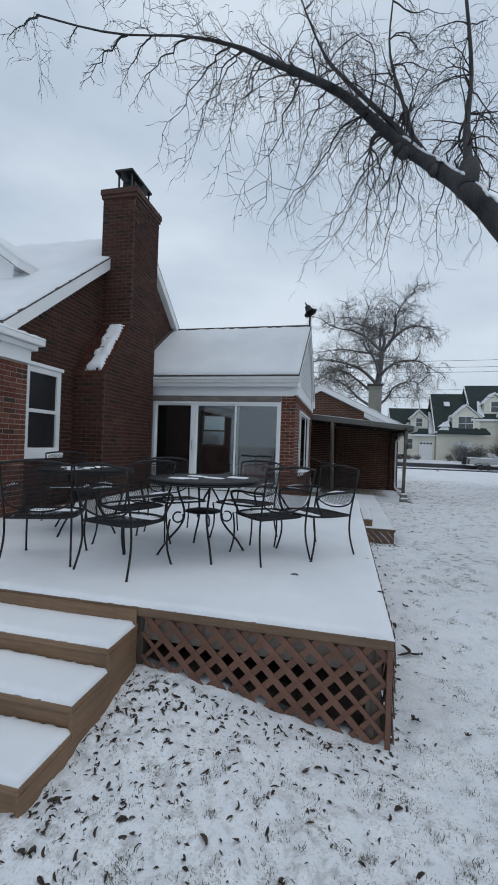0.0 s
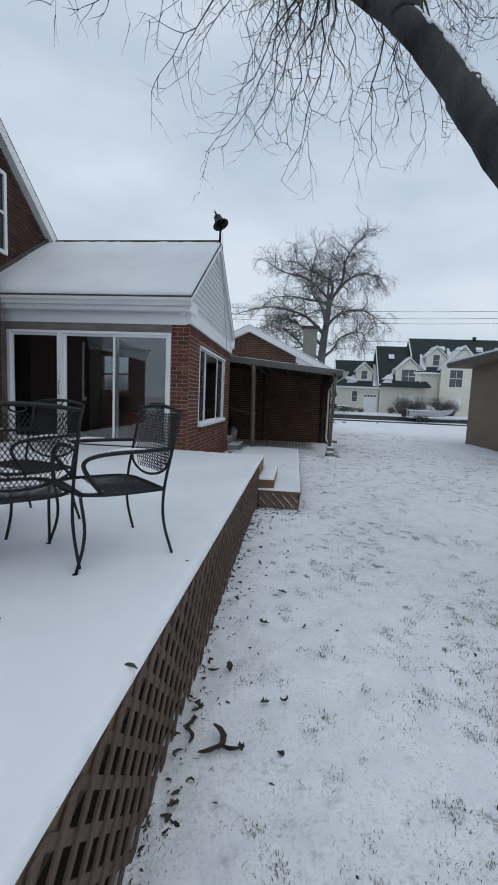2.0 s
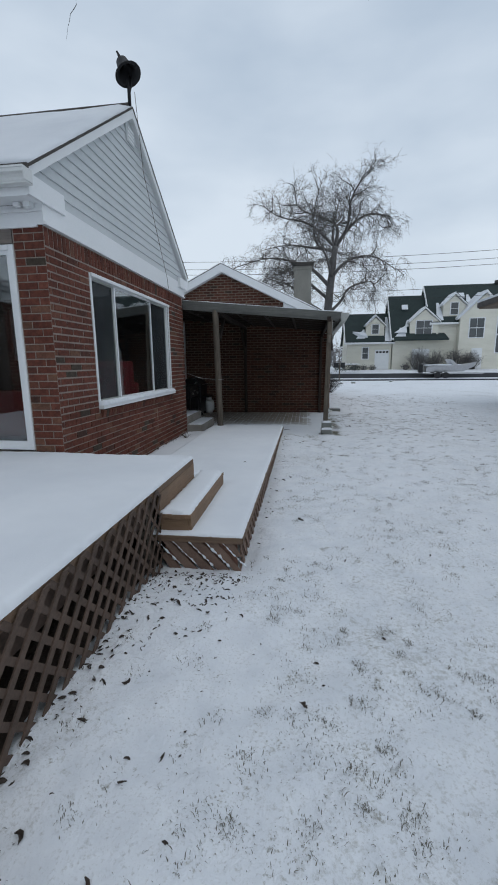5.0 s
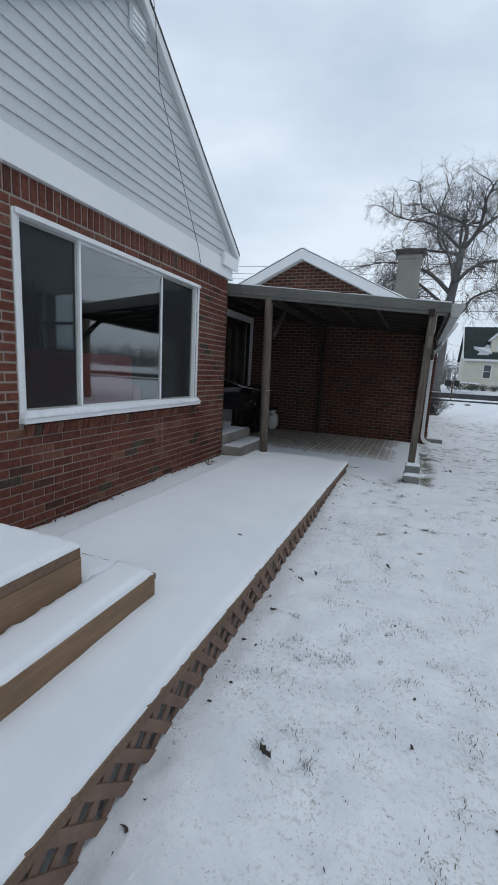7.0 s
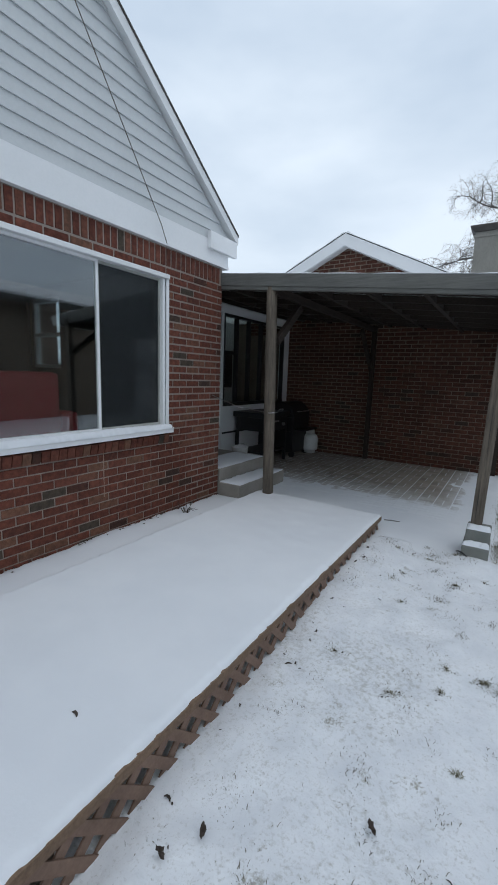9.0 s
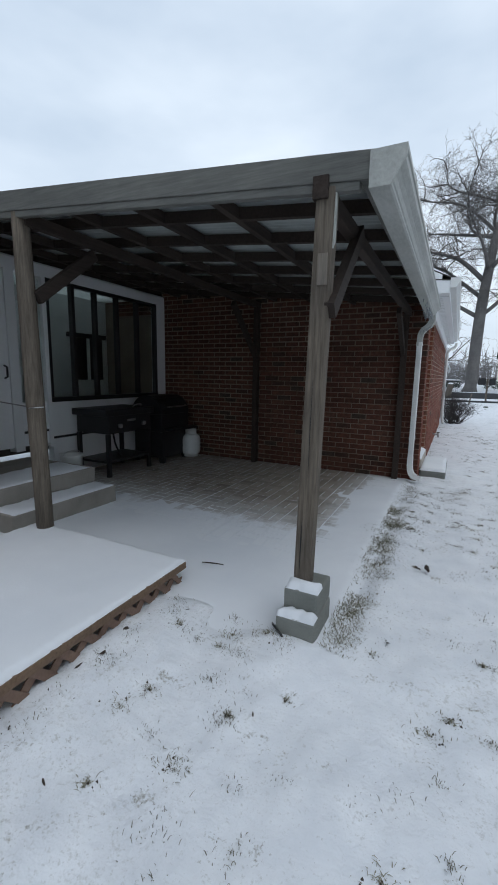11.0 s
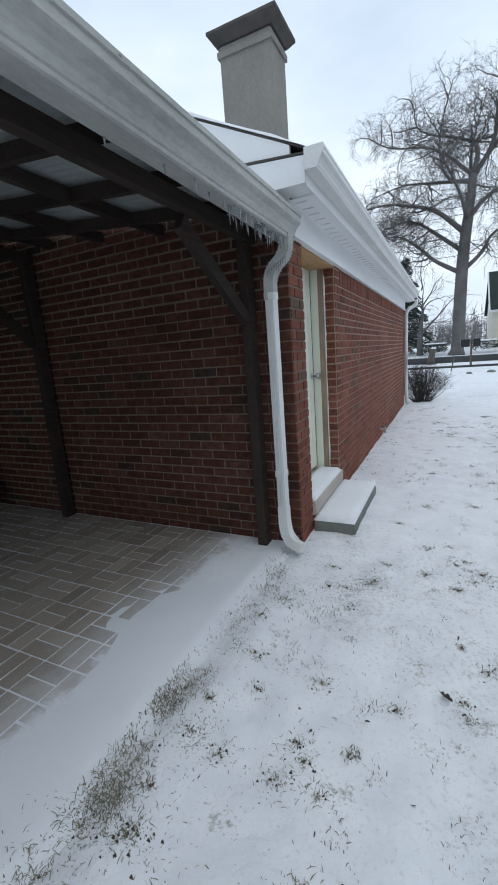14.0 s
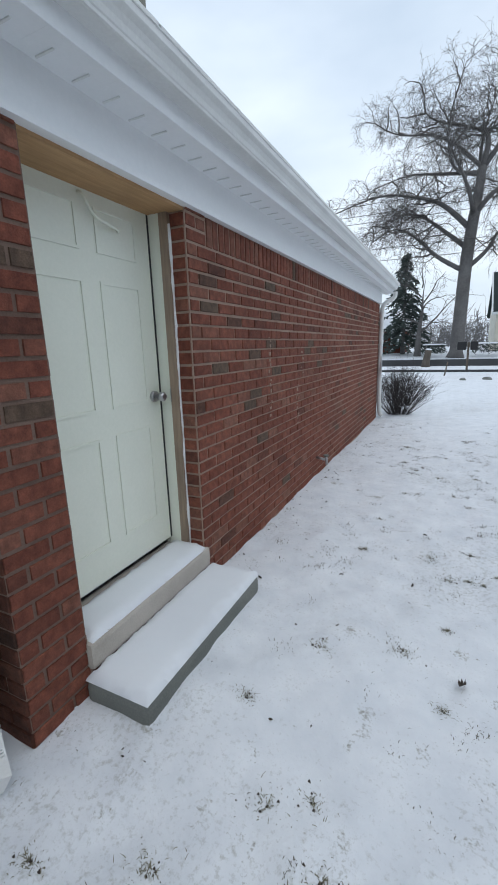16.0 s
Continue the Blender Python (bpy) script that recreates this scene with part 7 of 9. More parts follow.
    for q in deck_side:
        near_ = [v for v in limb[int(n * 0.58):] if v[0] > q[0] + 0.35] or limb[int(n * 0.6):]
        p = min(near_, key=lambda v: (Vector(v) - Vector(q)).length + R.uniform(0, 0.8))
        hang(p, q, R.uniform(0.014, 0.022), 0.16)
    for q in ((0.75, 6.9, 5.9), (0.95, 7.1, 6.3), (0.35, 6.9, 6.5), (1.2, 7.2, 6.5)):
        hang(stub[3], q, 0.018, 0.12)
    # limb to the east that carries twigs out to the side
    east_limb = bend([(3.5, 3.95, 2.7), (4.3, 4.8, 4.6), (4.9, 6.2, 6.6), (5.2, 7.6, 8.4), (4.9, 9.0, 9.8)], 4)
    g.wood.tube(east_limb, [0.18 * (1 - 0.85 * i / (len(east_limb) - 1)) for i in range(len(east_limb))], 10)
    for p in east_limb[9:]:
        for k in range(2):
            spray(p, Vector((R.uniform(-1, 0.6), R.uniform(-0.4, 0.6), R.uniform(0.0, 0.9))), R.uniform(1.2, 2.0), 0.018, 0.25)
    part("trunk", g.wood, BARK, t)
    tagged(part("twig_growth", g.twigs, TWIG, t, "fine drooping bare twigs"), kind="stuff")
    tagged(part("snow_cover", snow, SNOW, t, "snow caught on the upper side of the limb"), kind="stuff")


near_tree()


def far_tree(at, height, spread, seed, label, limbs=9, kids=(7, 6, 4), last=3):
    t = thing("bare_tree", at, label, "tree")
    g = Limbs(seed, 0.07)
    x, y, z = at
    k = height / 24.0
    trunk = bend([(x, y, z - 0.4), (x - 0.1 * k, y, z + 2.5 * k), (x + 0.1 * k, y, z + 6.5 * k), (x + 0.6 * k, y, z + 10.0 * k), (x + 0.4 * k, y, z + 14.0 * k), (x + 0.9 * k, y, z + 18.0 * k)], 4)
    m = len(trunk)
    g.wood.tube(trunk, [k * (1.05 if i == 0 else 0.78) * (1 - 0.93 * (i / (m - 1)) ** 1.0) for i in range(m)], 12)
    for i in range(limbs):
        h = (5.0 + 13.0 * i / limbs) * k
        a = i * 2.4 + g.r.uniform(-0.4, 0.4)
        base = Vector((x + 0.3 * k * h / 10, y, z + h))
        ln = spread * g.r.uniform(0.85, 1.15) * (1.0 - 0.38 * i / limbs)
        g.grow(base, Vector((math.cos(a), math.sin(a) * 0.8, 0.5 + 1.6 * (i / limbs) ** 1.5)), ln, 0.30 * k * (1 - 0.4 * i / limbs), 0, 0.10, kids, 0.22, 7, last)
    part("trunk", g.wood, HAZEBARK, t)
    tagged(part("twig_growth", g.twigs, HAZEBARK, t, "hanging bare twigs"), kind="stuff")


def great_tree(at, label):
    """An old spreading tree: heavy limbs leave level, rise in bends and carry fine twigs that hang at their ends."""
    t = thing("bare_tree", at, label, "tree")
    g = Limbs(17, 0.06)
    R = g.r
    o = Vector(at)
    trunk = bend([o + Vector(p) for p in ((-0.1, 0, -0.4), (0.0, 0, 0.8), (0.05, 0, 3.5), (0.15, 0, 7.5), (0.40, 0, 10.4), (0.65, 0, 12.5), (0.80, 0, 14.6))], 3)
    m = len(trunk)
    g.wood.tube(trunk, [0.80 if i == 0 else 0.56 - 0.24 * (i / (m - 1)) ** 2 for i in range(m)], 12)

    def twigs(p, d, length, r, droop):
        g.grow(p, d, length, r, 0, droop, (7, 5, 3), 0.28, 6, 2)

    def limb(pts, r, hangs):
        """pts: sideways, depth and height from the foot; hangs: how far its twigs droop."""
        line = [o + Vector((x * (1.16 if x < 0 else 0.84), y, z if z < 9 else 9 + (z - 9) * 0.70)) for x, y, z in pts]
        line = bend([line[0]] + [v + Vector((R.gauss(0, 0.36), R.gauss(0, 0.4), R.gauss(0, 0.32))) for v in line[1:]], 4)
        line = [Vector(v) for v in line]
        k = len(line)
        rr = [max(0.045, r * (1 - 0.82 * (i / (k - 1)) ** 0.8)) for i in range(k)]
        g.wood.tube(line, rr, 8)
        for i in range(3, k):
            f = i / (k - 1)
            d = (line[i] - line[i - 1]).normalized()
            if i % 2 == 0:
                side = Vector((R.gauss(0, 0.9), R.gauss(0, 0.9), R.gauss(0.35 - 0.4 * hangs, 0.5)))
                g.grow(line[i], d * 0.5 + side, R.uniform(2.6, 4.2) * (1.15 - 0.4 * f), max(rr[i] * 0.6, 0.07), 0, 0.02 + 0.16 * hangs, (5, 4, 3), 0.28, 9, 2)
            for j in range(2 if f < 0.4 else 3):
                side = Vector((R.gauss(0, 0.8), R.gauss(0, 0.8), R.gauss(0.3 - 0.5 * hangs, 0.6)))
                twigs(line[i], d * 0.6 + side, R.uniform(1.2, 3.4) * (1.1 - 0.25 * f), max(rr[i] * 0.38, 0.034), 0.04 + 0.24 * hangs)
    for pts, r, hangs in (
            (((0.1, 0, 6.8), (-1.4, -0.4, 7.9), (-2.8, -0.9, 10.2), (-4.6, -1.2, 11.2), (-6.4, -1.3, 10.4)), 0.33, 0.5),
            (((0.2, 0, 8.6), (-1.2, 0.6, 10.6), (-3.0, 1.2, 13.2), (-5.4, 1.6, 13.6), (-7.0, 1.7, 12.0)), 0.34, 0.5),
            (((0.3, 0, 10.6), (-1.9, -0.5, 13.0), (-3.2, -1.0, 14.7), (-5.8, -1.4, 15.0), (-8.6, -1.6, 13.8)), 0.38, 0.4),
            (((0.8, 0, 16.4), (-1.6, 0.8, 18.0), (-4.0, 1.4, 18.6), (-6.6, 2.0, 18.0)), 0.28, 0.25),
            (((0.3, 0, 7.0), (1.8, 0.5, 8.7), (3.4, 0.9, 11.4), (5.6, 1.2, 12.0), (7.2, 1.3, 10.2)), 0.32, 0.8),
            (((0.6, 0, 12.0), (2.6, -0.8, 14.2), (4.4, -1.2, 15.4), (7.0, -1.4, 14.6), (8.6, -1.5, 12.6)), 0.36, 1.0),
            (((0.9, 0, 16.6), (2.8, 0.6, 20.0), (5.2, 1.0, 21.8), (8.0, 1.2, 21.6), (9.2, 1.2, 19.8)), 0.36, 0.9),
            (((0.9, 0, 16.8), (1.2, 0.3, 19.4), (-0.4, 0.6, 22.2), (-3.0, 0.8, 23.6), (-3.8, 1.0, 26.2)), 0.36, 0.0),
            (((1.0, 0, 16.8), (2.6, -0.4, 20.2), (3.0, -0.6, 23.4), (4.2, -0.8, 25.6), (6.0, -1.0, 27.2)), 0.36, 0.1),
            (((0.8, 0, 16.2), (-1.4, -1.0, 17.4), (-1.6, -1.6, 21.4), (-1.0, -2.0, 25.6)), 0.30, 0.0),
            (((0.9, 0, 16.5), (1.4, 1.8, 20.0), (1.2, 2.6, 23.5), (1.8, 3.0, 27.4)), 0.30, 0.0),
            (((0.6, 0, 13.0), (0.8, 2.6, 15.0), (1.4, 5.4, 17.4), (2.4, 7.4, 18.0)), 0.30, 0.5),
            (((0.5, 0, 12.0), (0.0, -2.6, 14.0), (-1.0, -5.4, 16.4), (-1.6, -7.4, 16.8)), 0.30, 0.5),
            (((0.9, 0, 16.9), (-2.2, -0.6, 20.2), (-5.2, -0.8, 21.4), (-6.6, -1.0, 23.0)), 0.28, 0.05)):
        limb(pts, r * 0.62, hangs)
    part("trunk", g.wood, HAZEBARK, t)
    tagged(part("twig_growth", g.twigs, HAZEBARK, t, "hanging bare twigs"), kind="stuff")


great_tree((4.25, 57, 0.5), "huge bare spreading tree across the road")
far_tree((0.9, 59, 0.5), 9, 4.5, 12, "slender bare tree beside the big trunk", 6, (5, 4, 3), 2)
far_tree((-13, 75, 0.5), 13, 6, 13, "bare tree behind the garage", 8, (6, 5, 4), 2)
far_tree((-8, 66, 0.5), 11, 5, 15, "bare tree behind the garage", 8, (6, 5, 4), 2)

spruce = thing("spruce_tree", (-0.7, 61, 0.5), "dark green spruce with snow on its boughs", "tree")
part("trunk", Shape().tube([(-0.7, 61, 0.3), (-0.7, 61, 10.0)], [0.25, 0.03], 8), HAZEBARK, spruce)
needles, sprinkle = Shape(), Shape()
rs_ = random.Random(31)
for i in range(150):
    t_ = (i + rs_.random()) / 150
    zz = 1.3 + 8.6 * t_
    rr = (2.7 * (1 - t_) ** 0.75 + 0.2) * rs_.uniform(0.65, 1.12)
    a = rs_.uniform(0, 6.28)
    c0 = Vector((-0.7, 61, zz + 0.2))
    c1 = Vector((-0.7 + rr * math.cos(a), 61 + rr * math.sin(a), zz - 0.30 * rr - rs_.uniform(0, 0.35)))
    needles.tube([c0, c0.lerp(c1, 0.6) + Vector((0, 0, 0.1)), c1], [0.05, 0.04, 0.01], 4, False)
    for k in range(int(9 + 12 * rr)):
        f = rs_.uniform(0.2, 1.0)
        p = c0.lerp(c1, f) + Vector((0, 0, 0.1 * math.sin(3.1 * f)))
        d = Vector((rs_.gauss(0, 0.5) + 0.5 * math.cos(a), rs_.gauss(0, 0.5) + 0.5 * math.sin(a), rs_.gauss(-0.45, 0.3))).normalized() * rs_.uniform(0.2, 0.5)
        needles.tube([p, p + d * 0.5, p + d], [0.03, rs_.uniform(0.05, 0.09), 0.01], 4, False)
        if rs_.random() < 0.07:
            sprinkle.tube([p + Vector((-0.1, 0, 0.06)), p + Vector((0, 0, 0.09)), p + Vector((0.1, 0, 0.05))], [0.02, 0.05, 0.02], 4, False)
tagged(part("bough_growth", needles, CONIFER, spruce), kind="stuff")
tagged(part("snow_cover", sprinkle, SNOW, spruce, "snow on the boughs"), kind="stuff")


def shrub(at, r, h, seed, label, mat=TWIG, stems=90, group="", thin=1.0):
    s = Shape()
    q = random.Random(seed)
    x, y, z = at
    for i in range(stems):
        a, d = q.uniform(0, 6.28), q.random() ** 0.5
        b = Vector((x + 0.3 * r * d * math.cos(a), y + 0.3 * r * d * math.sin(a), z))
        tip = Vector((x + r * d * math.cos(a), y + r * d * math.sin(a), z + h * (1.05 - 0.6 * d * d) * q.uniform(0.75, 1.1)))
        mid = b.lerp(tip, 0.5) + Vector((q.gauss(0, 0.05), q.gauss(0, 0.05), 0.06)) * r
        w = (0.008 * h + 0.003) * thin
        s.tube([b, mid, tip], [w, w * 0.7, w * 0.3], 3, False)
        for j in range(5):
            p = mid.lerp(tip, q.random())
            e = p + Vector((q.gauss(0, 0.16), q.gauss(0, 0.16), abs(q.gauss(0, 0.16)))) * max(r, h) * 0.9
            s.tube([p, p.lerp(e, 0.5) + Vector((0, 0, 0.02)), e], [w * 0.5, w * 0.4, w * 0.2], 3, False)
    return solid("shrub", s, mat, label, "shrub", group)


shrub((2.98, 24.85, 0.0), 0.72, 0.85, 41, "bare brown shrub at the garage corner", TWIG, stems=190, thin=0.45)
shrub((2.92, 26.3, 0.0), 0.7, 1.0, 42, "bare brown shrub at the garage corner", TWIG, stems=150, thin=0.45)


# ---- neighbouring buildings ----
tanb = thing("tan_outbuilding", (11, 14, 0), "low tan block outbuilding with wide snowy eaves", "building")
part("wall", Shape().box(8.9, 8.0, -0.2, 15, 19.6, 3.38), TANWALL, tanb)
for c in range(16):
    zz = 0.2 * c + 0.2
    part("block_course", Shape().box(8.893, 8.0, zz - 0.192, 8.90, 19.6, zz - 0.006), TANWALL, tanb)
part("fascia", Shape().box(8.15, 7.3, 3.42, 8.19, 20.6, 3.60), SHINGLE, tanb)
part("fascia", Shape().box(8.19, 20.56, 3.42, 15.6, 20.6, 3.60), SHINGLE, tanb)
part("soffit", Shape().box(8.19, 7.3, 3.38, 15.6, 20.56, 3.42), TANWALL, tanb)
part("roof", Shape().prism([(8.15, 7.3, 3.60), (15.6, 7.3, 3.60), (15.6, 7.3, 4.9), (12.0, 7.3, 4.6)], (0, 13.3, 0)), SHINGLE, tanb)
part("snow_cover", Shape().prism([(8.15, 7.3, 3.604), (12.0, 7.3, 4.605), (12.0, 7.3, 4.68), (8.13, 7.3, 3.67)], (0, 13.3, 0)), SNOW, tanb, "snow along the roof edge")


def house_window(root, x, z, w, h, y, rows=1):
    wd = part("window", Shape().box(x - w / 2 - 0.1, y - 0.05, z - 0.1, x + w / 2 + 0.1, y, z + h + 0.1), WHITE, root)
    n = 2 if w > 1.3 else 1
    for i in range(n):
        a = x - w / 2 + w * i / n + 0.03
        b = x - w / 2 + w * (i + 1) / n - 0.03
        part("pane", Shape().box(a, y - 0.07, z, b, y - 0.05, z + h * 0.48), FARPANE, wd)
        part("pane", Shape().box(a, y - 0.07, z + h * 0.52, b, y - 0.05, z + h), FARPANE, wd)


def house_dormer(root, x0, x1, z0, apex, y, depth=3.0):
    xm, ze = (x0 + x1) / 2, z0 + (apex - z0) * 0.55
    part("dormer_wall", Shape().prism([(x0 + 0.2, y, z0), (x1 - 0.2, y, z0), (x1 - 0.2, y, ze), (xm, y, apex - 0.15), (x0 + 0.2, y, ze)], (0, depth, 0)), CREAM, root)
    for sg, xe in ((-1, x0), (1, x1)):
        part("dormer_roof", Shape().prism([(xm, y - 0.25, apex), (xe, y - 0.25, ze - 0.12), (xe, y - 0.25, ze + 0.06), (xm, y - 0.25, apex + 0.18)], (0, depth, 0)), WHITE, root)
        part("dormer_snow", Shape().prism([(xm, y - 0.2, apex + 0.18), (xe, y - 0.2, ze + 0.06), (xe, y - 0.2, ze + 0.16), (xm, y - 0.2, apex + 0.3)], (0, depth, 0)), SNOW if sg < 0 else GREENROOF, root)


def townhouse(x0, x1, y, base, eave, ridge, depth, label, drifts=()):
    h = thing("townhouse", ((x0 + x1) / 2, y, base), label, "house", "houses across the road")
    part("wall", Shape().prism([(x0, y, base - 0.5), (x0, y + depth, base - 0.5), (x0, y + depth, eave), (x0, y + depth / 2, ridge), (x0, y, eave)], (x1 - x0, 0, 0)), CREAM, h)
    for k in range(int((eave - base) / 0.35)):
        part("clapboard", Shape().box(x0, y - 0.02, base + 0.35 * k, x1, y, base + 0.35 * k + 0.32), CREAM, h)
    sl = (ridge - eave) / (depth / 2)
    for sg in (0, 1):
        yy = y - 0.5 if sg == 0 else y + depth + 0.5
        ze = eave - 0.5 * sl
        part("roof", Shape().prism([(x0 - 0.3, yy, ze + 0.02), (x0 - 0.3, y + depth / 2, ridge + 0.02), (x0 - 0.3, y + depth / 2, ridge + 0.22), (x0 - 0.3, yy, ze + 0.22)], (x1 - x0 + 0.6, 0, 0)), GREENROOF, h)
    part("rake_board", Shape().prism([(x0 - 0.4, y - 0.5, eave - 0.5 * sl - 0.15), (x0 - 0.4, y + depth / 2, ridge - 0.15), (x0 - 0.4, y + depth / 2, ridge + 0.24), (x0 - 0.4, y - 0.5, eave - 0.5 * sl + 0.24)], (0.12, 0, 0)), WHITE, h)
    part("fascia", Shape().box(x0 - 0.3, y - 0.56, eave - 0.5 * sl - 0.05, x1 + 0.3, y - 0.5, eave - 0.5 * sl + 0.2), WHITE, h)
    for xa, xb, f0, f1 in drifts:
        def on_roof(x, f):
            return (x, y - 0.5 + f * (depth / 2 + 0.5), eave - 0.5 * sl + 0.23 + f * (ridge - eave + 0.5 * sl))
        xm = 0.5 * (xa + xb)
        part("snow_cover", Shape().prism([on_roof(xa, f0), on_roof(xb, f0), on_roof(xb - 0.05, 0.5 * (f0 + f1)), on_roof(xm + 0.3, f1), on_roof(xm, f1), on_roof(xm - 0.25, 0.6 * f0 + 0.4 * f1)], (0, -0.02, 0.06)), SNOW, h, "snow caught in a roof valley")
    return h


HY = 64.0
h1 = townhouse(7.5, 13.5, HY, 0.5, 4.5, 8.2, 7.4, "cream townhouse with a green roof and garage door", ((12.5, 13.45, 0.02, 0.85), (8.7, 9.9, 0.12, 0.34), (9.4, 10.1, 0.3, 0.42)))
house_dormer(h1, 9.9, 12.7, 5.0, 7.7, HY + 0.4)
house_window(h1, 11.3, 5.4, 0.9, 1.2, HY + 0.4)
house_window(h1, 10.0, 2.0, 0.8, 1.5, HY)
gdoor = part("garage_door", Shape().box(11.3, HY - 0.06, 0.5, 13.2, HY, 3.2), WHITE, h1)
for i in range(4):
    part("pane", Shape().box(11.45 + 0.45 * i, HY - 0.09, 2.75, 11.75 + 0.45 * i, HY - 0.06, 3.0), BLACK, gdoor)
part("snow_cover", Shape().prism([(8.2, HY - 0.1, 5.45), (10.0, HY + 0.35, 5.3), (10.3, HY + 0.2, 4.7), (9.6, HY + 0.2, 4.7)], (0, -0.1, 0.25)), SNOW, h1, "snow caught in the roof valley")
h2 = townhouse(13.6, 18.8, HY - 0.3, 0.5, 5.2, 10.5, 7.6, "cream townhouse with a steep green roof and broad dormer", ((13.8, 15.2, 0.02, 0.22), (17.9, 18.6, 0.3, 0.8), (15.2, 15.9, 0.25, 0.4)))
house_dormer(h2, 15.5, 19.6, 4.7, 8.5, HY - 0.4)
house_window(h2, 17.5, 5.0, 2.0, 1.9, HY - 0.4)
part("porch_roof", Shape().prism([(13.6, HY - 1.2, 4.3), (20.6, HY - 1.2, 4.3), (20.2, HY - 0.2, 5.1), (13.6, HY - 0.2, 5.1)], (0, 0, 0.2)), GREENROOF, h2)
part("skylight", Shape().prism([(15.0, HY + 1.85, 8.62), (15.8, HY + 1.85, 8.62), (15.8, HY + 2.3, 9.25), (15.0, HY + 2.3, 9.25)], (0, -0.12, 0.1)), SNOW, h2)
part("garage_door", Shape().box(16.2, HY - 0.42, 0.5, 18.4, HY - 0.3, 3.2), WHITE, h2)
part("snow_cover", Shape().prism([(13.7, HY - 0.6, 5.35), (15.3, HY + 0.0, 6.35), (15.3, HY - 0.6, 5.35)], (0, -0.06, 0.1)), SNOW, h2, "snow caught beside the dormer")
h3 = townhouse(18.6, 34.0, HY, 0.5, 7.0, 11.9, 8.4, "long cream townhouse with green roof, gable and skylights", ((19.0, 20.0, 0.05, 0.5), (23.0, 24.2, 0.3, 0.7), (28.2, 29.4, 0.05, 0.5)))
house_dormer(h3, 19.8, 23.0, 7.2, 10.3, HY + 0.2)
house_window(h3, 21.4, 7.7, 0.95, 1.5, HY + 0.2)
part("gable_front", Shape().prism([(21.9, HY - 0.9, 0.2), (27.6, HY - 0.9, 0.2), (27.6, HY - 0.9, 7.2), (24.9, HY - 0.9, 10.1), (21.9, HY - 0.9, 7.2)], (0, 3.5, 0)), CREAM, h3)
for sg, xe, ze in ((-1, 21.5, 6.85), (1, 28.0, 6.85)):
    part("gable_roof", Shape().prism([(24.8, HY - 1.2, 10.25), (xe, HY - 1.2, ze), (xe, HY - 1.2, ze + 0.3), (24.8, HY - 1.2, 10.55)], (0, 3.6, 0)), SNOW if sg < 0 else WHITE, h3)
house_window(h3, 24.0, 4.6, 1.8, 2.4, HY - 0.9)
house_window(h3, 27.0, 2.6, 1.0, 4.6, HY - 0.9)
house_window(h3, 28.9, 2.6, 1.4, 4.6, HY - 0.9)
part("entry_door", Shape().box(23.6, HY - 0.98, 0.5, 24.9, HY - 0.9, 3.2), WHITE, h3)
for i in range(4):
    xx = 22.4 + 2.7 * i
    part("skylight", Shape().prism([(xx, HY + 2.4, 10.05), (xx + 0.9, HY + 2.4, 10.05), (xx + 0.9, HY + 2.95, 10.7), (xx, HY + 2.95, 10.7)], (0, -0.12, 0.12)), SNOW, h3)
part("roof_vent", Shape().tube([(28.0, HY + 4.2, 11.9), (28.0, HY + 4.2, 12.5)], 0.3, 8), BLACK, h3)
for i, (x, r, hh) in enumerate(((8.4, 0.7, 0.7), (9.6, 0.8, 0.7), (10.7, 0.7, 0.7), (16.6, 1.6, 2.6), (18.8, 1.3, 2.3), (21.4, 1.6, 2.5), (23.2, 1.4, 2.2), (15.0, 0.7, 0.9))):
    shrub((x, HY - 2.2, 0.45), r, hh, 60 + i, "bare shrub in front of the townhouses", HAZEBARK, 110, "shrubs by the townhouses")

nb = thing("brick_bungalow", (-5.5, 66, 0.5), "small brick bungalow with a snowy roof beyond the road", "house", "houses across the road")
part("wall", Shape().box(-11.0, 63.0, 0.2, -0.9, 70.0, 2.9), BRICK_REST, nb)
part("roof", Shape().prism([(-11.6, 62.3, 2.8), (-0.3, 62.3, 2.8), (-0.3, 62.3, 2.98), (-11.6, 62.3, 2.98)], (0, 8, 0)), WHITE, nb)
part("snow_cover", Shape().prism([(-11.6, 62.2, 2.98), (-11.6, 70.6, 2.98), (-11.6, 66.4, 5.0)], (11.3, 0, 0)), SNOW, nb, "snow on the roof")
for xx in (-1.6, -3.4):
    house_window(nb, xx, 1.5, 0.9, 1.1, 63.0)

# hedges, mail boxes, boat, wires
for i, (x0, x1) in enumerate(((1.4, 3.3), (5.5, 8.6))):
    hs = Shape()
    hr = random.Random(80 + i)
    for k in range(420):
        p = Vector((hr.uniform(x0, x1), hr.uniform(57.5, 58.6), 0.5 + hr.uniform(0, 0.75)))
        e = p + Vector((hr.gauss(0, 0.16), hr.gauss(0, 0.16), hr.gauss(0.05, 0.12)))
        hs.tube([p, e], [0.03, 0.015], 3, False)
    hedge = thing("hedge", ((x0 + x1) / 2, 58, 0.5), "low clipped dark hedge capped with snow", "hedge", "hedges across the road")
    tagged(part("twig_growth", hs, CONIFER, hedge), kind="stuff")
    part("snow_cover", snow_cap(x0, 57.5, x1, 58.6, 1.25, 0.12, 0.15, 90 + i, 0.3), SNOW, hedge, "snow on the hedge")
mail = thing("mailbox_post", (4.64, 39.2, 0), "dark pair of mailboxes on a wooden post", "mailbox")
part("post", Shape().box(4.59, 39.15, -0.2, 4.69, 39.25, 1.45), POSTWOOD, mail)
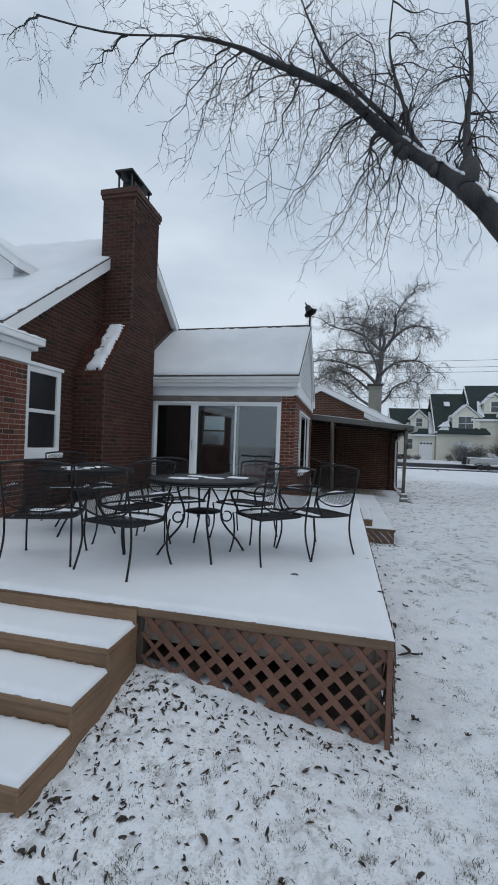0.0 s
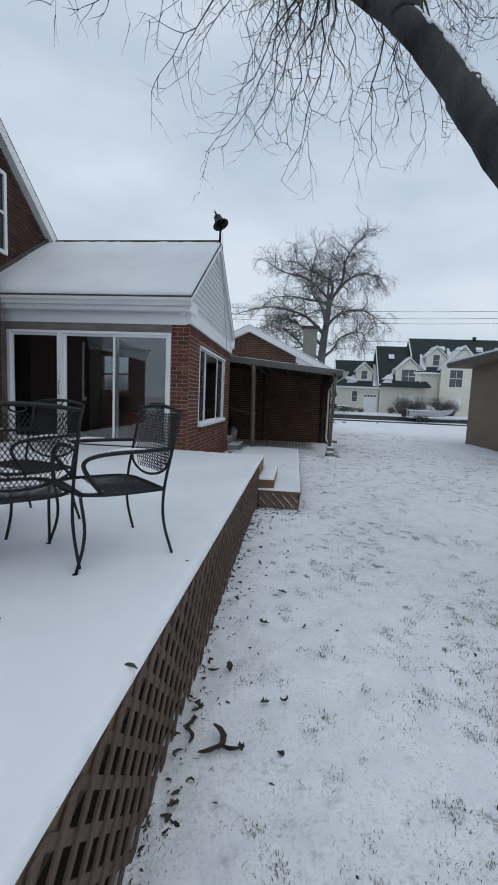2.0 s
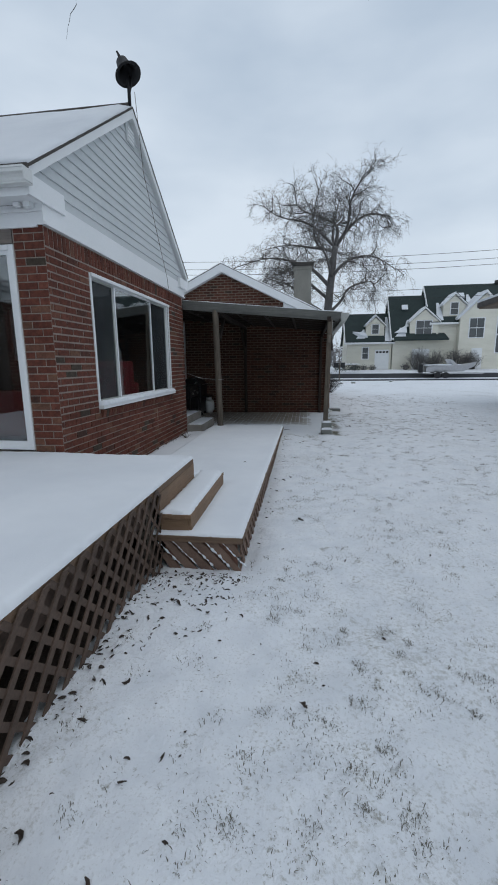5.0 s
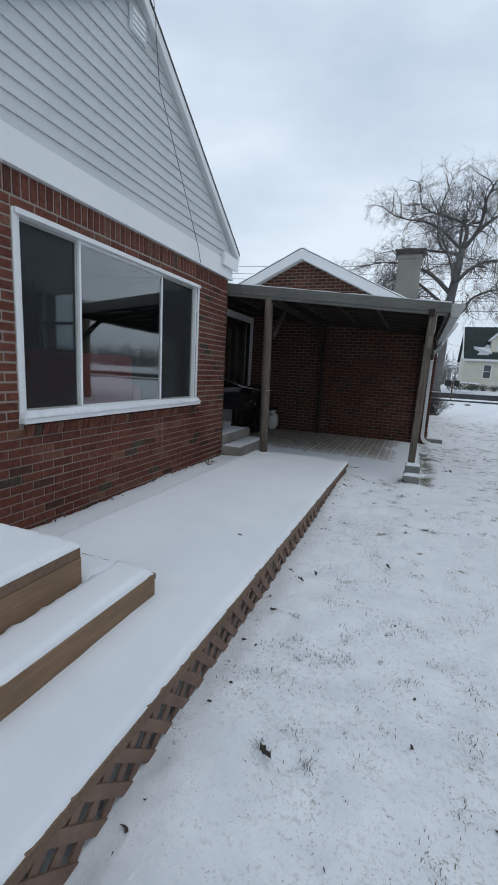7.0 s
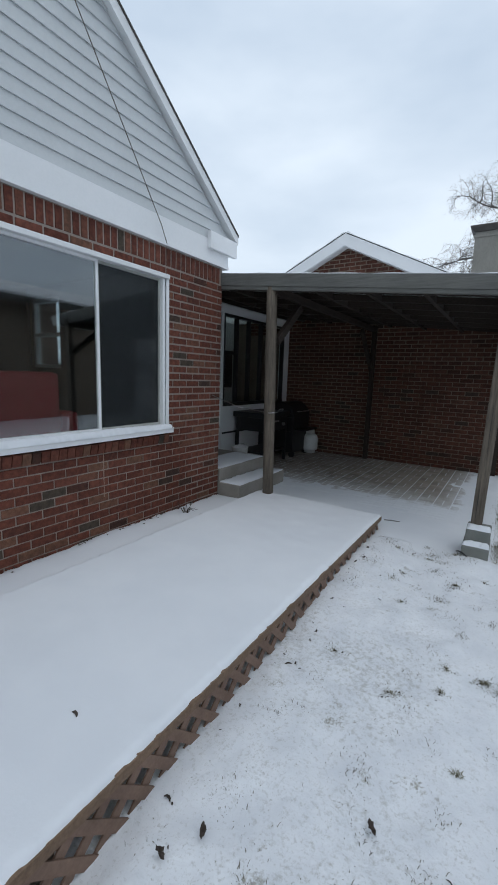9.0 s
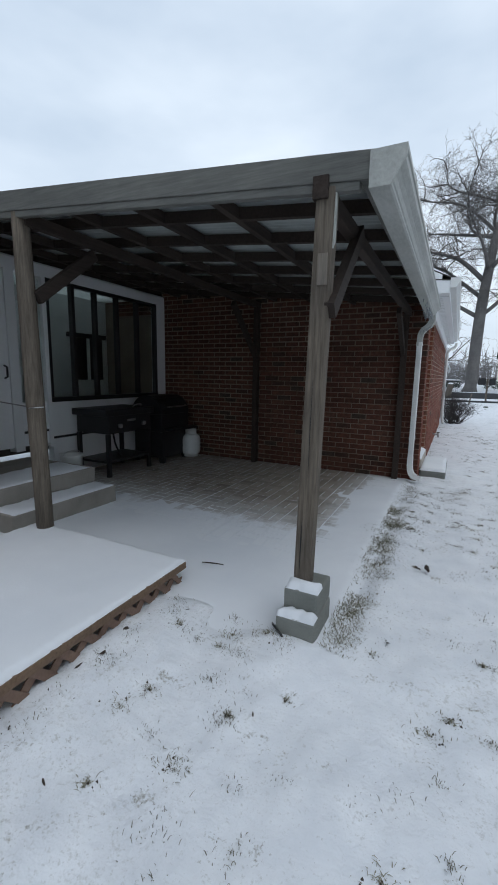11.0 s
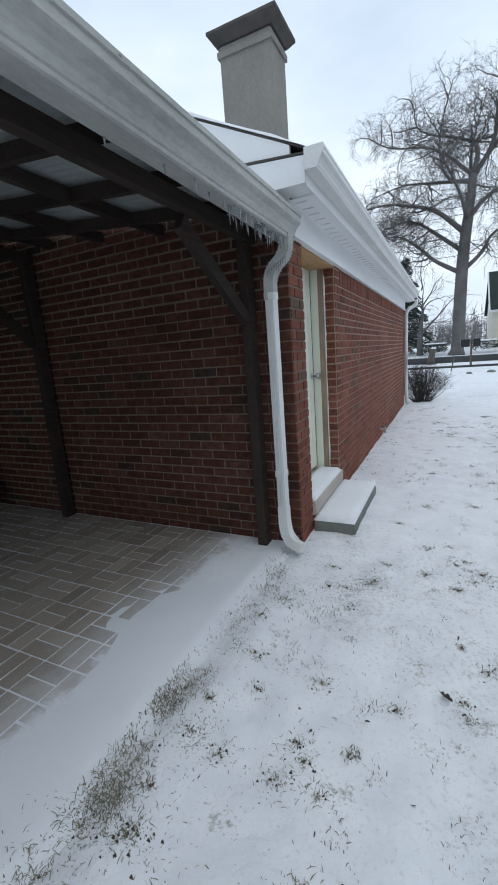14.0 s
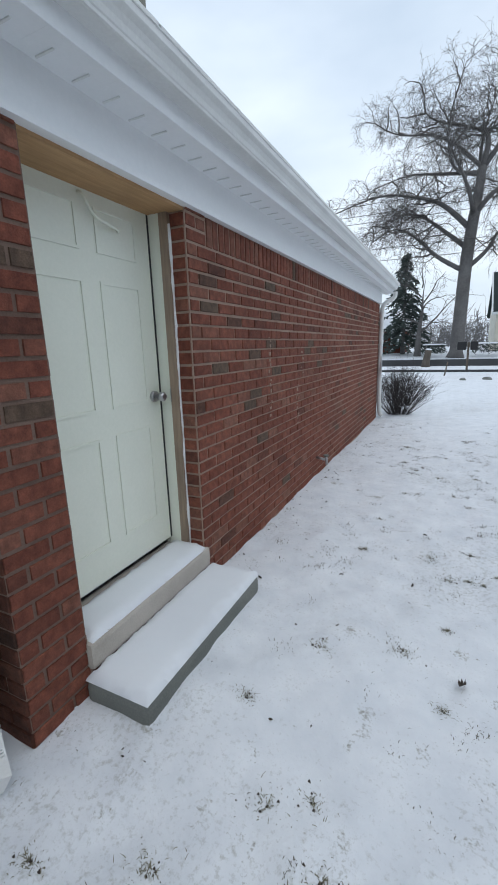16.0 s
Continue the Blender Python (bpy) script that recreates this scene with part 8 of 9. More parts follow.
part("mailbox", Shape().box(4.12, 39.0, 1.08, 4.56, 39.5, 1.50), BLACK, mail, bevel=0.05)
part("mailbox", Shape().box(4.72, 39.0, 1.08, 5.06, 39.5, 1.50), BLACK, mail, bevel=0.05)
boat = thing("boat_on_trailer", (14.2, 43.6, 0), "small silver motorboat on a trailer dusted with snow", "boat")
hull = Shape()
hull.add([(12.6, 43.2, 0.55), (12.6, 44.6, 0.55), (15.8, 44.5, 0.6), (16.9, 43.9, 1.0), (15.8, 43.3, 0.6), (12.6, 43.0, 1.05), (12.6, 44.8, 1.05), (15.8, 44.7, 1.2), (17.2, 43.9, 1.45), (15.8, 43.1, 1.2)],
         [(0, 1, 2, 3, 4), (0, 5, 6, 1), (1, 6, 7, 2), (2, 7, 8, 3), (3, 8, 9, 4), (4, 9, 5, 0), (5, 9, 8, 7, 6)])
part("hull", hull, STEEL, boat)
part("outboard_motor", Shape().box(12.1, 43.7, 0.5, 12.5, 44.1, 1.3), BLACK, boat, bevel=0.08)
part("windscreen", Shape().prism([(14.9, 43.2, 1.15), (15.4, 43.2, 1.15), (14.7, 43.2, 1.7), (14.6, 43.2, 1.7)], (0, 1.4, 0)), STEEL, boat)
part("snow_cover", snow_cap(12.7, 43.2, 15.6, 44.6, 1.15, 0.08, 0.1, 97), SNOW, boat, "snow in the boat")
for xx in (13.6, 14.3):
    for yy in (43.1, 44.7):
        part("wheel", Shape().tube([(xx, yy - 0.08, 0.28), (xx, yy + 0.08, 0.28)], 0.28, 14), BLACK, boat)
part("trailer_frame", Shape().box(12.7, 43.4, 0.38, 17.6, 43.5, 0.48).box(12.7, 44.3, 0.38, 17.6, 44.4, 0.48), STEEL, boat)
stump = thing("tree_stump", (2.5, 44.2, 0), "grey-brown cut stump beside the road", "stump")
part("trunk", Shape().tube([(2.45, 44.2, -0.2), (2.46, 44.2, 0.3), (2.53, 44.2, 0.7), (2.58, 44.2, 1.05)], [0.30, 0.23, 0.20, 0.20], 11), STUMPWOOD, stump)
part("snow_cover", Shape().turned([(0.20, 0.0), (0.18, 0.05), (0.10, 0.08), (0.0, 0.09)], (2.58, 44.2, 1.04), 11), SNOW, stump, "cap of snow")
for i, (x, y, r) in enumerate(((4.38, 33.9, 0.15), (5.24, 34.2, 0.2), (8.3, 36.5, 0.13))):
    rr = random.Random(500 + i)
    ring = [(r * (1.0 - 0.25 * rr.random()) * k, h * r) for k, h in ((1.0, -0.2), (1.05, 0.15), (0.85, 0.42), (0.5, 0.6), (0.0, 0.66))]
    boulder = thing("boulder", (x, y, 0), "dark lawn boulder under a cap of snow", "rock", "boulders on the lawn")
    part("stone", Shape().turned(ring, (x, y, 0.0), 9), CONC, boulder)
    part("snow_cover", Shape().turned([(0.62 * r, 0.52 * r), (0.45 * r, 0.72 * r), (0.0, 0.78 * r)], (x + 0.1 * r, y, 0.02), 9), SNOW, boulder, "cap of snow")
stake = solid("wooden_stake", Shape().tube([(3.66, 36.4, -0.1), (3.78, 36.4, 0.62)], [0.035, 0.03], 6), POSTWOOD, "short leaning wooden stake in the lawn", "stake")
wires = thing("overhead_wires", (10, 58, 12), "dark overhead utility wires along the road", "wire")
for zz in (13.9, 13.0, 12.35, 10.0, 8.95):
    part("wire", Shape().tube([(x, 58, zz + 0.0009 * (x - 10) ** 2 + 0.004 * (x - 10)) for x in range(-70, 91, 8)], 0.028, 4), BLACK, wires)

woods = Shape()
wr = random.Random(77)
for i in range(2600):
    x = wr.uniform(-160, 220)
    y = wr.uniform(95, 130)
    hgt = wr.uniform(2.5, 6.5)
    b = Vector((x, y, 0.3))
    t_ = b + Vector((wr.gauss(0, 0.5), 0, hgt))
    woods.tube([b, b.lerp(t_, 0.5) + Vector((wr.gauss(0, 0.3), 0, 0)), t_], [0.09, 0.06, 0.02], 3, False)
    for j in range(9):
        p = b.lerp(t_, wr.uniform(0.05, 1))
        woods.tube([p, p + Vector((wr.gauss(0, 1.0), wr.gauss(0, 0.5), abs(wr.gauss(0.5, 0.8))))], [0.06, 0.025], 3, False)
solid("far_woods", woods, HAZEWOODS, "grey band of bare woods on the horizon", "woods", kind="stuff")


# ---- grass, leaves and twigs on the snow ----
def open_lawn(x, y):
    """Where the lawn lies free of decks, patio and walls."""
    deck_ = (x < 0.78) & (y > 0.9) & (y < 12.3)
    stairs_ = (x < -0.94) & (y > -0.12) & (y < 1.0)
    walk_ = (x < 1.47) & (y > 6.5) & (y < 12.3)
    pat_ = (x < 2.44) & (y > 12.1)
    slab_ = (x < 2.98) & (y > 16.4) & (y < 17.6)
    return ~(deck_ | stairs_ | walk_ | pat_ | slab_)


def scatter(n, x0, x1, y0, y1, seed, weight):
    r = np.random.RandomState(seed)
    x, y, u = r.uniform(x0, x1, n), r.uniform(y0, y1, n), r.uniform(0, 1, n)
    keep = open_lawn(x, y) & (u < weight(x, y))
    return x[keep], y[keep], r


def grass_weight(x, y):
    a = np.clip((lattice_noise(x, y, 0.55, 401) - 0.40) * 3.0, 0.04, 1)
    b = np.clip((lattice_noise(x, y, 0.11, 402) - 0.45) * 3.2, 0.02, 1)
    yard = 0.55 * (y < 1.2) + 0.22 * (y < 4.5)
    edge = np.clip(1 - np.abs(x - 2.75 - 0.3 * (lattice_noise(x, y, 0.6, 403) - 0.5)) / 0.34, 0, 1) * ((y > 12.3) & (y < 16))
    return np.clip(a * b * np.where(y > 15.5, 0.1, np.where((y > 4.5) & (y < 11.5), 0.07, 0.25)) + yard * b * np.where(y < 1.2, 1.0, 0.4) + edge * b * 0.5, 0, 1)


def lay_grass(x, y, r, lo, hi, flat=1.5, wide=(0.0008, 0.0017)):
    """Corners and faces of thin bent blades standing at x, y."""
    n = len(x)
    ln, w = r.uniform(lo, hi, n), r.uniform(*wide, n)
    la, fl = r.uniform(0, 6.28, n), r.uniform(0.15, flat, n)
    dx, dy, sx, sy = np.cos(la) * ln * fl, np.sin(la) * ln * fl, -np.sin(la) * w, np.cos(la) * w
    z0 = ground_height(x, y) - 0.004
    z0 = np.where((y > 11.9) & (y < 16.2) & (x < 3.0), np.maximum(z0, drift_top(x, y) - 0.003), z0)
    corner = [np.stack(c, -1) for c in ((x - sx, y - sy, z0), (x + sx, y + sy, z0), (x + dx * 0.5 + sx, y + dy * 0.5 + sy, z0 + ln * 0.6),
                                        (x + dx * 0.5 - sx, y + dy * 0.5 - sy, z0 + ln * 0.6), (x + dx, y + dy, z0 + ln * 0.66))]
    base = np.arange(n) * 5
    s = Shape()
    s.v = np.stack(corner, 1).reshape(-1, 3).tolist()
    s.f = np.stack([base, base + 1, base + 2, base + 3], -1).tolist() + np.stack([base + 3, base + 2, base + 4], -1).tolist()
    return s


gxx, gyy, gr = scatter(520000, -1.6, 9.0, -1.7, 24.0, 21, grass_weight)
solid("grass", lay_grass(gxx, gyy, gr, 0.005, 0.017, 1.3, (0.0008, 0.0018)), GRASS, "dry winter grass blades sticking out of the snow", "grass", kind="stuff")

fxx, fyy, fr = scatter(110000, 2.25, 3.05, 12.0, 16.1, 23, lambda x, y: np.clip(1.3 - np.abs(x - 2.53 - 0.14 * (lattice_noise(x, y, 0.5, 403) - 0.5)) / 0.11, 0, 1) * np.clip((lattice_noise(x, y, 0.14, 404) - 0.12) * 1.5, 0, 1) * np.where(y > 14.8, 0.15, np.where(y > 13.0, 0.9, 0.7)))
solid("grass_fringe", lay_grass(fxx, fyy, fr, 0.008, 0.026, 1.9), OLIVE, "fringe of dry grass along the edge of the patio", "grass", kind="stuff")

# wisps: small sheaves of upright blades, thickest away from the deck
wisp_r = np.random.RandomState(33)
wx, wy = [], []
for k in range(27000):
    cx, cy = wisp_r.uniform(-1.0, 7.5), wisp_r.uniform(-1.6, 24.0)
    thick = float(lattice_noise(cx, cy, 0.9, 410)) * 0.7 + 0.3 * float(lattice_noise(cx, cy, 0.3, 411))
    free = min(1.0 if cy < 4.5 else 0.7, max(0.12, (cx - 1.0) / 1.1)) if 1.0 < cy < 9 else (1.0 if cy < 1.0 else 0.55 if cy < 15.5 else 0.3)
    if wisp_r.uniform() > max(0.0, thick - 0.22) * (2.3 if cy < 5.5 and cx > 1.2 else 1.25) * free:
        continue
    n, rr = wisp_r.randint(10, 44) if cy > 6 else wisp_r.randint(14, 64), wisp_r.uniform(0.015, 0.05)
    wx.append(cx + wisp_r.normal(0, rr, n))
    wy.append(cy + wisp_r.normal(0, rr, n))
wx, wy = np.concatenate(wx), np.concatenate(wy)
ok = open_lawn(wx, wy)
solid("grass_wisps", lay_grass(wx[ok], wy[ok], wisp_r, 0.007, 0.028, 0.9, (0.0008, 0.0017)), GRASS, "thin sheaves of dry grass coming through the snow", "grass", kind="stuff")

# tufts where the thin snow has melted or been scuffed off
tuft_r = np.random.RandomState(27)
tufts = [(2.75, 14.96, 0.07), (3.11, 14.92, 0.08), (2.69, 14.46, 0.13), (2.84, 14.43, 0.08), (3.1, 14.59, 0.08), (3.08, 14.42, 0.10), (3.23, 14.43, 0.06), (3.2, 15.84, 0.07), (2.74, 15.45, 0.12),
         (3.83, 16.11, 0.08), (2.90, 15.96, 0.05), (3.18, 15.81, 0.06), (3.5, 16.03, 0.07), (3.78, 16.02, 0.09), (3.22, 13.77, 0.08), (3.39, 13.55, 0.07), (2.6, 13.48, 0.12), (2.56, 13.7, 0.12), (2.54, 13.2, 0.10), (2.73, 14.08, 0.15), (2.54, 14.03, 0.12), (2.52, 13.88, 0.12), (2.18, 11.98, 0.10), (2.0, 11.9, 0.09)]
for k in range(330):
    tx, ty = tuft_r.uniform(1.7, 6.5), tuft_r.uniform(9.5, 22.0)
    if (ty > 16.0 and tx < 3.2) or (ty > 11.9 and tx < 2.6):
        continue
    tufts.append((tx, ty, tuft_r.uniform(0.015, 0.07)))
tx_, ty_ = [], []
for cx, cy, rr in tufts:
    n = int(60 + 9000 * rr * rr)
    ang, rad_ = tuft_r.uniform(0, 6.28, n), rr * np.abs(tuft_r.normal(0, 0.6, n))
    tx_.append(cx + rad_ * np.cos(ang) * 1.4)
    ty_.append(cy + rad_ * np.sin(ang))
tx_, ty_ = np.concatenate(tx_), np.concatenate(ty_)
solid("grass_tufts", lay_grass(tx_, ty_, tuft_r, 0.006, 0.020, 2.0), OLIVE, "olive brown tufts of grass where the snow is scuffed", "grass", kind="stuff")
soil = Shape()
for cx, cy, rr in tufts:
    for k in range(int(4 + 60 * rr)):
        a, d = tuft_r.uniform(0, 6.28), rr * abs(tuft_r.normal(0, 0.55))
        x, y, s_ = cx + 1.4 * d * math.cos(a), cy + d * math.sin(a), tuft_r.uniform(0.003, 0.007)
        z = float(ground_height(x, y))
        soil.tube([(x - s_, y, z - 0.004), (x, y + 0.3 * s_, z + 0.5 * s_), (x + s_, y, z - 0.004)], [s_ * 0.4, s_ * 0.8, s_ * 0.4], 4, False, soft=False)
solid("soil_crumbs", soil, LEAF, "dark crumbs of soil among the tufts", "soil", kind="stuff")


def leaf_weight(x, y):
    near_deck = np.exp(-np.clip(np.abs(x - 0.80), 0, 9) / 0.12) * ((y > 0.8) & (y < 6.6)) * (x > 0.74)
    near_walk = np.exp(-np.abs(x - 1.48) / 0.07) * ((y > 6.4) & (y < 12)) * (x > 1.43) * 0.4
    step_nook = np.exp(-np.hypot(x - 0.95, (y - 6.2) / 1.4) / 0.28) * 1.2 * (x > 0.76)
    front = np.exp(-np.clip(0.93 - y, 0, 9) / 0.30) * (y < 0.93) * (x < 0.9)
    stair = np.exp(-np.clip(x + 0.86, 0, 9) / 0.30) * (y < 0.93) * (y > -0.7)
    wall = np.exp(-np.abs(x - 2.75) / 0.2) * (y > 16.3) * 0.6
    return np.clip(0.02 + 0.07 * (y < 8) + 1.0 * near_deck + near_walk + step_nook + 0.5 * front + 0.8 * stair + wall, 0, 1)


def curled(shape, m, s, wide, arc, fold):
    """A dry leaf rolled into a crescent: s half its length, arc how far it bends round."""
    v = []
    for i in range(5):
        a = arc * (i / 4 - 0.5)
        c = Vector((2 * s * math.sin(a) / arc, 2 * s * (1 - math.cos(a)) / arc, 0))
        n = Vector((-math.sin(a), math.cos(a), 0))
        w = wide * math.sin(math.pi * (i + 0.5) / 5)
        v += [c + n * w + Vector((0, 0, fold * w)), c, c - n * w + Vector((0, 0, 1.3 * fold * w))]
    shape.add([tuple(m @ p) for p in v], [(3 * i + k, 3 * i + k + 1, 3 * i + k + 4, 3 * i + k + 3) for i in range(4) for k in (0, 1)])


lxx, lyy, lr = scatter(24000, -1.6, 8.5, -1.6, 24.0, 22, leaf_weight)
lzz = ground_height(lxx, lyy)
leaves = Shape()
for x, y, z in zip(lxx, lyy, lzz):
    litter = y < 1.0 and x < 0.9
    s = lr.uniform(0.004, 0.013) if not litter else lr.uniform(0.005, 0.019)
    m = pose(x, y, z + lr.uniform(-0.003, 0.008), lr.uniform(-45, 45), lr.uniform(-45, 45), lr.uniform(0, 360))
    curled(leaves, m, s * lr.uniform(0.8, 1.6), s * lr.uniform(0.25, 0.65), lr.uniform(0.5, 2.6), lr.uniform(0.3, 1.3))
solid("fallen_leaves", leaves, LEAF, "dark curled dead leaves scattered on the snow", "leaves", kind="stuff")


# litter caught against the deck, the stairs and the boardwalk
def litter_weight(x, y):
    front = np.exp(-np.clip(0.90 - y, 0, 9) / 0.34) * (y < 0.92) * (x < 0.8)
    stair = np.exp(-np.clip(x + 0.86, 0, 9) / 0.3) * (y < 0.93) * (y > -0.5)
    strip = np.exp(-np.clip(x - 0.77, 0, 9) / 0.09) * (x > 0.77) * (y > 0.95) * (y < 6.5) * 0.6
    nook = np.exp(-np.clip(6.52 - y, 0, 9) / 0.38) * (x > 0.78) * (x < 1.45) * (y < 6.52)
    walk_edge = np.exp(-np.clip(x - 1.44, 0, 9) / 0.04) * (x > 1.44) * (y > 6.6) * 0.5
    return np.clip(0.55 * front + 0.7 * stair + strip + 0.8 * nook + 0.6 * walk_edge, 0, 1)


qx, qy, qr = scatter(36000, -0.86, 1.7, -0.6, 12.0, 29, litter_weight)
litter_shape = Shape()
for x, y, z in zip(qx, qy, ground_height(qx, qy)):
    s = qr.uniform(0.005, 0.022) if y < 6 else qr.uniform(0.005, 0.020)
    m = pose(x, y, z + qr.uniform(-0.004, 0.004), qr.uniform(-50, 50), qr.uniform(-35, 35), qr.uniform(0, 360))
    curled(litter_shape, m, s * qr.uniform(0.9, 1.5), s * qr.uniform(0.25, 0.55), qr.uniform(0.5, 2.8), qr.uniform(0.4, 1.4))
for k in range(90):
    x, y = FX + 0.03 + abs(qr.normal(0, 0.05)), qr.uniform(7.7, 12.1)
    curled(litter_shape, pose(x, y, 0.062 + min(0.03, 0.3 * (x - FX)), qr.uniform(-40, 40), qr.uniform(-30, 30), qr.uniform(0, 360)), qr.uniform(0.01, 0.024), qr.uniform(0.004, 0.009), qr.uniform(0.5, 2.4), 0.9)
solid("leaf_litter", litter_shape, LEAF, "dark wet curled leaves caught along the lattice and stairs", "leaves", kind="stuff")


for x, y, s_, arc, turn in ((1.02, 2.10, 0.075, 2.0, 110), (0.98, 2.03, 0.055, 1.0, 25), (1.07, 2.04, 0.05, 1.4, 350), (0.87, 2.12, 0.05, 2.2, 120), (1.305, 2.37, 0.035, 3.6, 20), (0.88, 2.61, 0.04, 1.6, 0), (0.82, 2.03, 0.04, 2.9, 250), (0.85, 2.2, 0.045, 1.5, 60), (1.42, 3.1, 0.03, 0.9, 70), (1.2, 3.5, 0.028, 0.7, 340)):
    roll = Shape()
    curled(roll, pose(x, y, float(ground_height(x, y)) + 0.014, 24, -8, turn), s_, s_ * 0.22, arc, 1.1)
    solid("curled_leaf", roll, LEAF, "long brown leaf curled into a crescent on the snow", "leaf", "large fallen leaves")


def oak_leaf(x, y, size, turn, curl=20):
    s = Shape()
    lob = [(0, -1.0), (0.10, -0.7), (0.30, -0.6), (0.34, -0.3), (0.45, -0.05), (0.38, 0.2), (0.36, 0.5), (0.18, 0.7), (0.0, 1.0), (-0.2, 0.72), (-0.34, 0.45), (-0.36, 0.15), (-0.42, -0.1), (-0.32, -0.35), (-0.26, -0.6), (-0.1, -0.72)]
    z = float(ground_height(x, y))
    m = pose(x, y, z + 0.02, curl, 12, turn)
    v = [tuple(m @ Vector((a * size, b * size, 2.4 * size * a * a + 0.3 * size * b * b + 0.25 * size * math.sin(9 * a + 7 * b + turn)))) for a, b in lob] + [tuple(m @ Vector((0, 0, 0)))]
    s.add(v, [(16, i, (i + 1) % 16) for i in range(16)])
    return solid("oak_leaf", s, LEAF, "brown curled oak leaf lying on the snow", "leaf", "large fallen leaves")


for x, y, s_, a in ((3.42, 12.35, 0.05, 200), (1.62, 8.85, 0.035, 80), (1.70, 8.98, 0.035, 30), (1.56, 8.4, 0.035, 140), (1.9, 5.2, 0.03, 60), (1.86, 7.41, 0.045, 70), 
                    (2.90, 13.24, 0.055, 20), (2.84, 13.22, 0.035, 70), (3.62, 15.02, 0.04, 75), (4.1, 17.2, 0.045, 160), (2.2, 9.3, 0.035, 45),
                    (0.88, 1.80, 0.045, 150), (1.12, 2.06, 0.045, 200), (0.86, 2.30, 0.045, 85), (0.97, 2.62, 0.055, 15), (1.14, 3.1, 0.05, 95), (1.20, 2.35, 0.04, 130), (1.25, 3.55, 0.05, 100), (0.90, 3.4, 0.04, 60), (1.02, 4.1, 0.035, 20), (1.5, 0.9, 0.045, 45), (1.22, 1.1, 0.04, 120), (0.95, 1.25, 0.045, 70)):
    oak_leaf(x, y, s_ * 0.8, a, 14)
for x, y, z, s_ in ((0.07, 1.88, DZ + 0.04, 0.035), (0.745, 1.68, DZ + 0.035, 0.03), (0.70, 2.62, DZ + 0.04, 0.02), (1.1, 8.9, 0.2, 0.02)):
    stick = Shape().tube([(x - s_, y, z - 0.003), (x - 0.3 * s_, y + 0.2 * s_, z + 0.002), (x + 0.4 * s_, y + 0.1 * s_, z + 0.003), (x + s_, y - 0.3 * s_, z)], [0.003, 0.007, 0.006, 0.002], 6)
    solid("curled_leaf", stick, LEAF, "small curled dead leaf on the snowy boards", "leaf", "leaves on the boards")
cord = Shape().tube(bend([(2.17, 12.06, 0.06), (2.2, 12.0, 0.09), (2.26, 11.97, 0.07), (2.29, 11.96, 0.03), (2.30, 11.88, 0.01)]), 0.006, 6)
solid("cut_cable", cord, BLACK, "stub of black cable curling out of the snow by the pier", "cable")
twigp = Shape().tube([(1.40, 12.52, 0.055), (1.47, 12.53, 0.062), (1.56, 12.56, 0.056)], [0.004, 0.006, 0.003], 5)
solid("fallen_twig", twigp, LEAF, "short dead twig lying on the patio snow", "twig")

# ---- pieces: bricks of the walls ----
def spans_of(u0, u1, holes):
    def spans(z):
        out = [(u0, u1)]
        for a, b, z0, z1 in holes:
            if z0 < z < z1:
                out = [p for lo, hi in out for p in ((lo, min(hi, a)), (max(lo, b), hi)) if p[1] - p[0] > 0.02]
        return out
    return spans


F_EAST = face_matrix((FX, 0, 0), (0, 1, 0), (1, 0, 0))
lay_bricks(wall_east, F_EAST, spans_of(FS - 0.005, FN + 0.005, [(WY0 - 0.04, WY1 + 0.04, WZ0 - 0.06, WZ1 + 0.02)]), 0.0, 35,
           near=lambda u, z: 7.7 < u < 11.6 and z < 0.95, soldier=(2.635, 2.818, FS, FN), seed=3)
F_SOUTH = face_matrix((0, FS, 0), (1, 0, 0), (0, -1, 0))
lay_bricks(wall_south, F_SOUTH, spans_of(SX1 + 0.005, FX + 0.005, []), 0.5, 31, near=lambda u, z: True, limit=120, seed=4)
G_EAST = face_matrix((QX, 0, 0), (0, 1, 0), (1, 0, 0))
lay_bricks(garage_east, G_EAST, spans_of(QS - 0.005, QN, [(GD0, GD1, 0.14, 2.4)]), 0.0, 28, near=lambda u, z: 17.5 < u < 20.6, soldier=(2.105, 2.28, GD1 + 0.21, QN), seed=5, rest_mat=BRICK_GARAGE, one_mat=BRICK_GARAGE_ONE)
lay_bricks(garage_east, G_EAST, spans_of(QS - 0.005, GD0, []), 28 * COURSE, 3, seed=6, rest_mat=BRICK_GARAGE, one_mat=BRICK_GARAGE_ONE)
lay_bricks(garage_east, G_EAST, spans_of(GD1, GD1 + 0.21, []), 28 * COURSE, 3, seed=16, rest_mat=BRICK_GARAGE, one_mat=BRICK_GARAGE_ONE)
lay_bricks(garage_east, face_matrix((0, GD0, 0), (1, 0, 0), (0, 1, 0)), spans_of(QX - 0.22, QX, []), 0.0, 30, near=lambda u, z: True, limit=80, seed=7, rest_mat=BRICK_GARAGE, one_mat=BRICK_GARAGE_ONE)
lay_bricks(garage_east, face_matrix((0, GD1, 0), (1, 0, 0), (0, -1, 0)), spans_of(QX - 0.2, QX, []), 0.15, 28, near=lambda u, z: True, limit=80, seed=8, rest_mat=BRICK_GARAGE, one_mat=BRICK_GARAGE_ONE)
G_SOUTH = face_matrix((0, QS, 0), (1, 0, 0), (0, -1, 0))


def gable_spans(z):
    if z < 2.5:
        return [(-2.0, QX + 0.005)]
    half = (QRZ - 0.2 - z) / gslope
    return [(max(-2.9, QR - half), QR + half)] if half > 0.1 else []


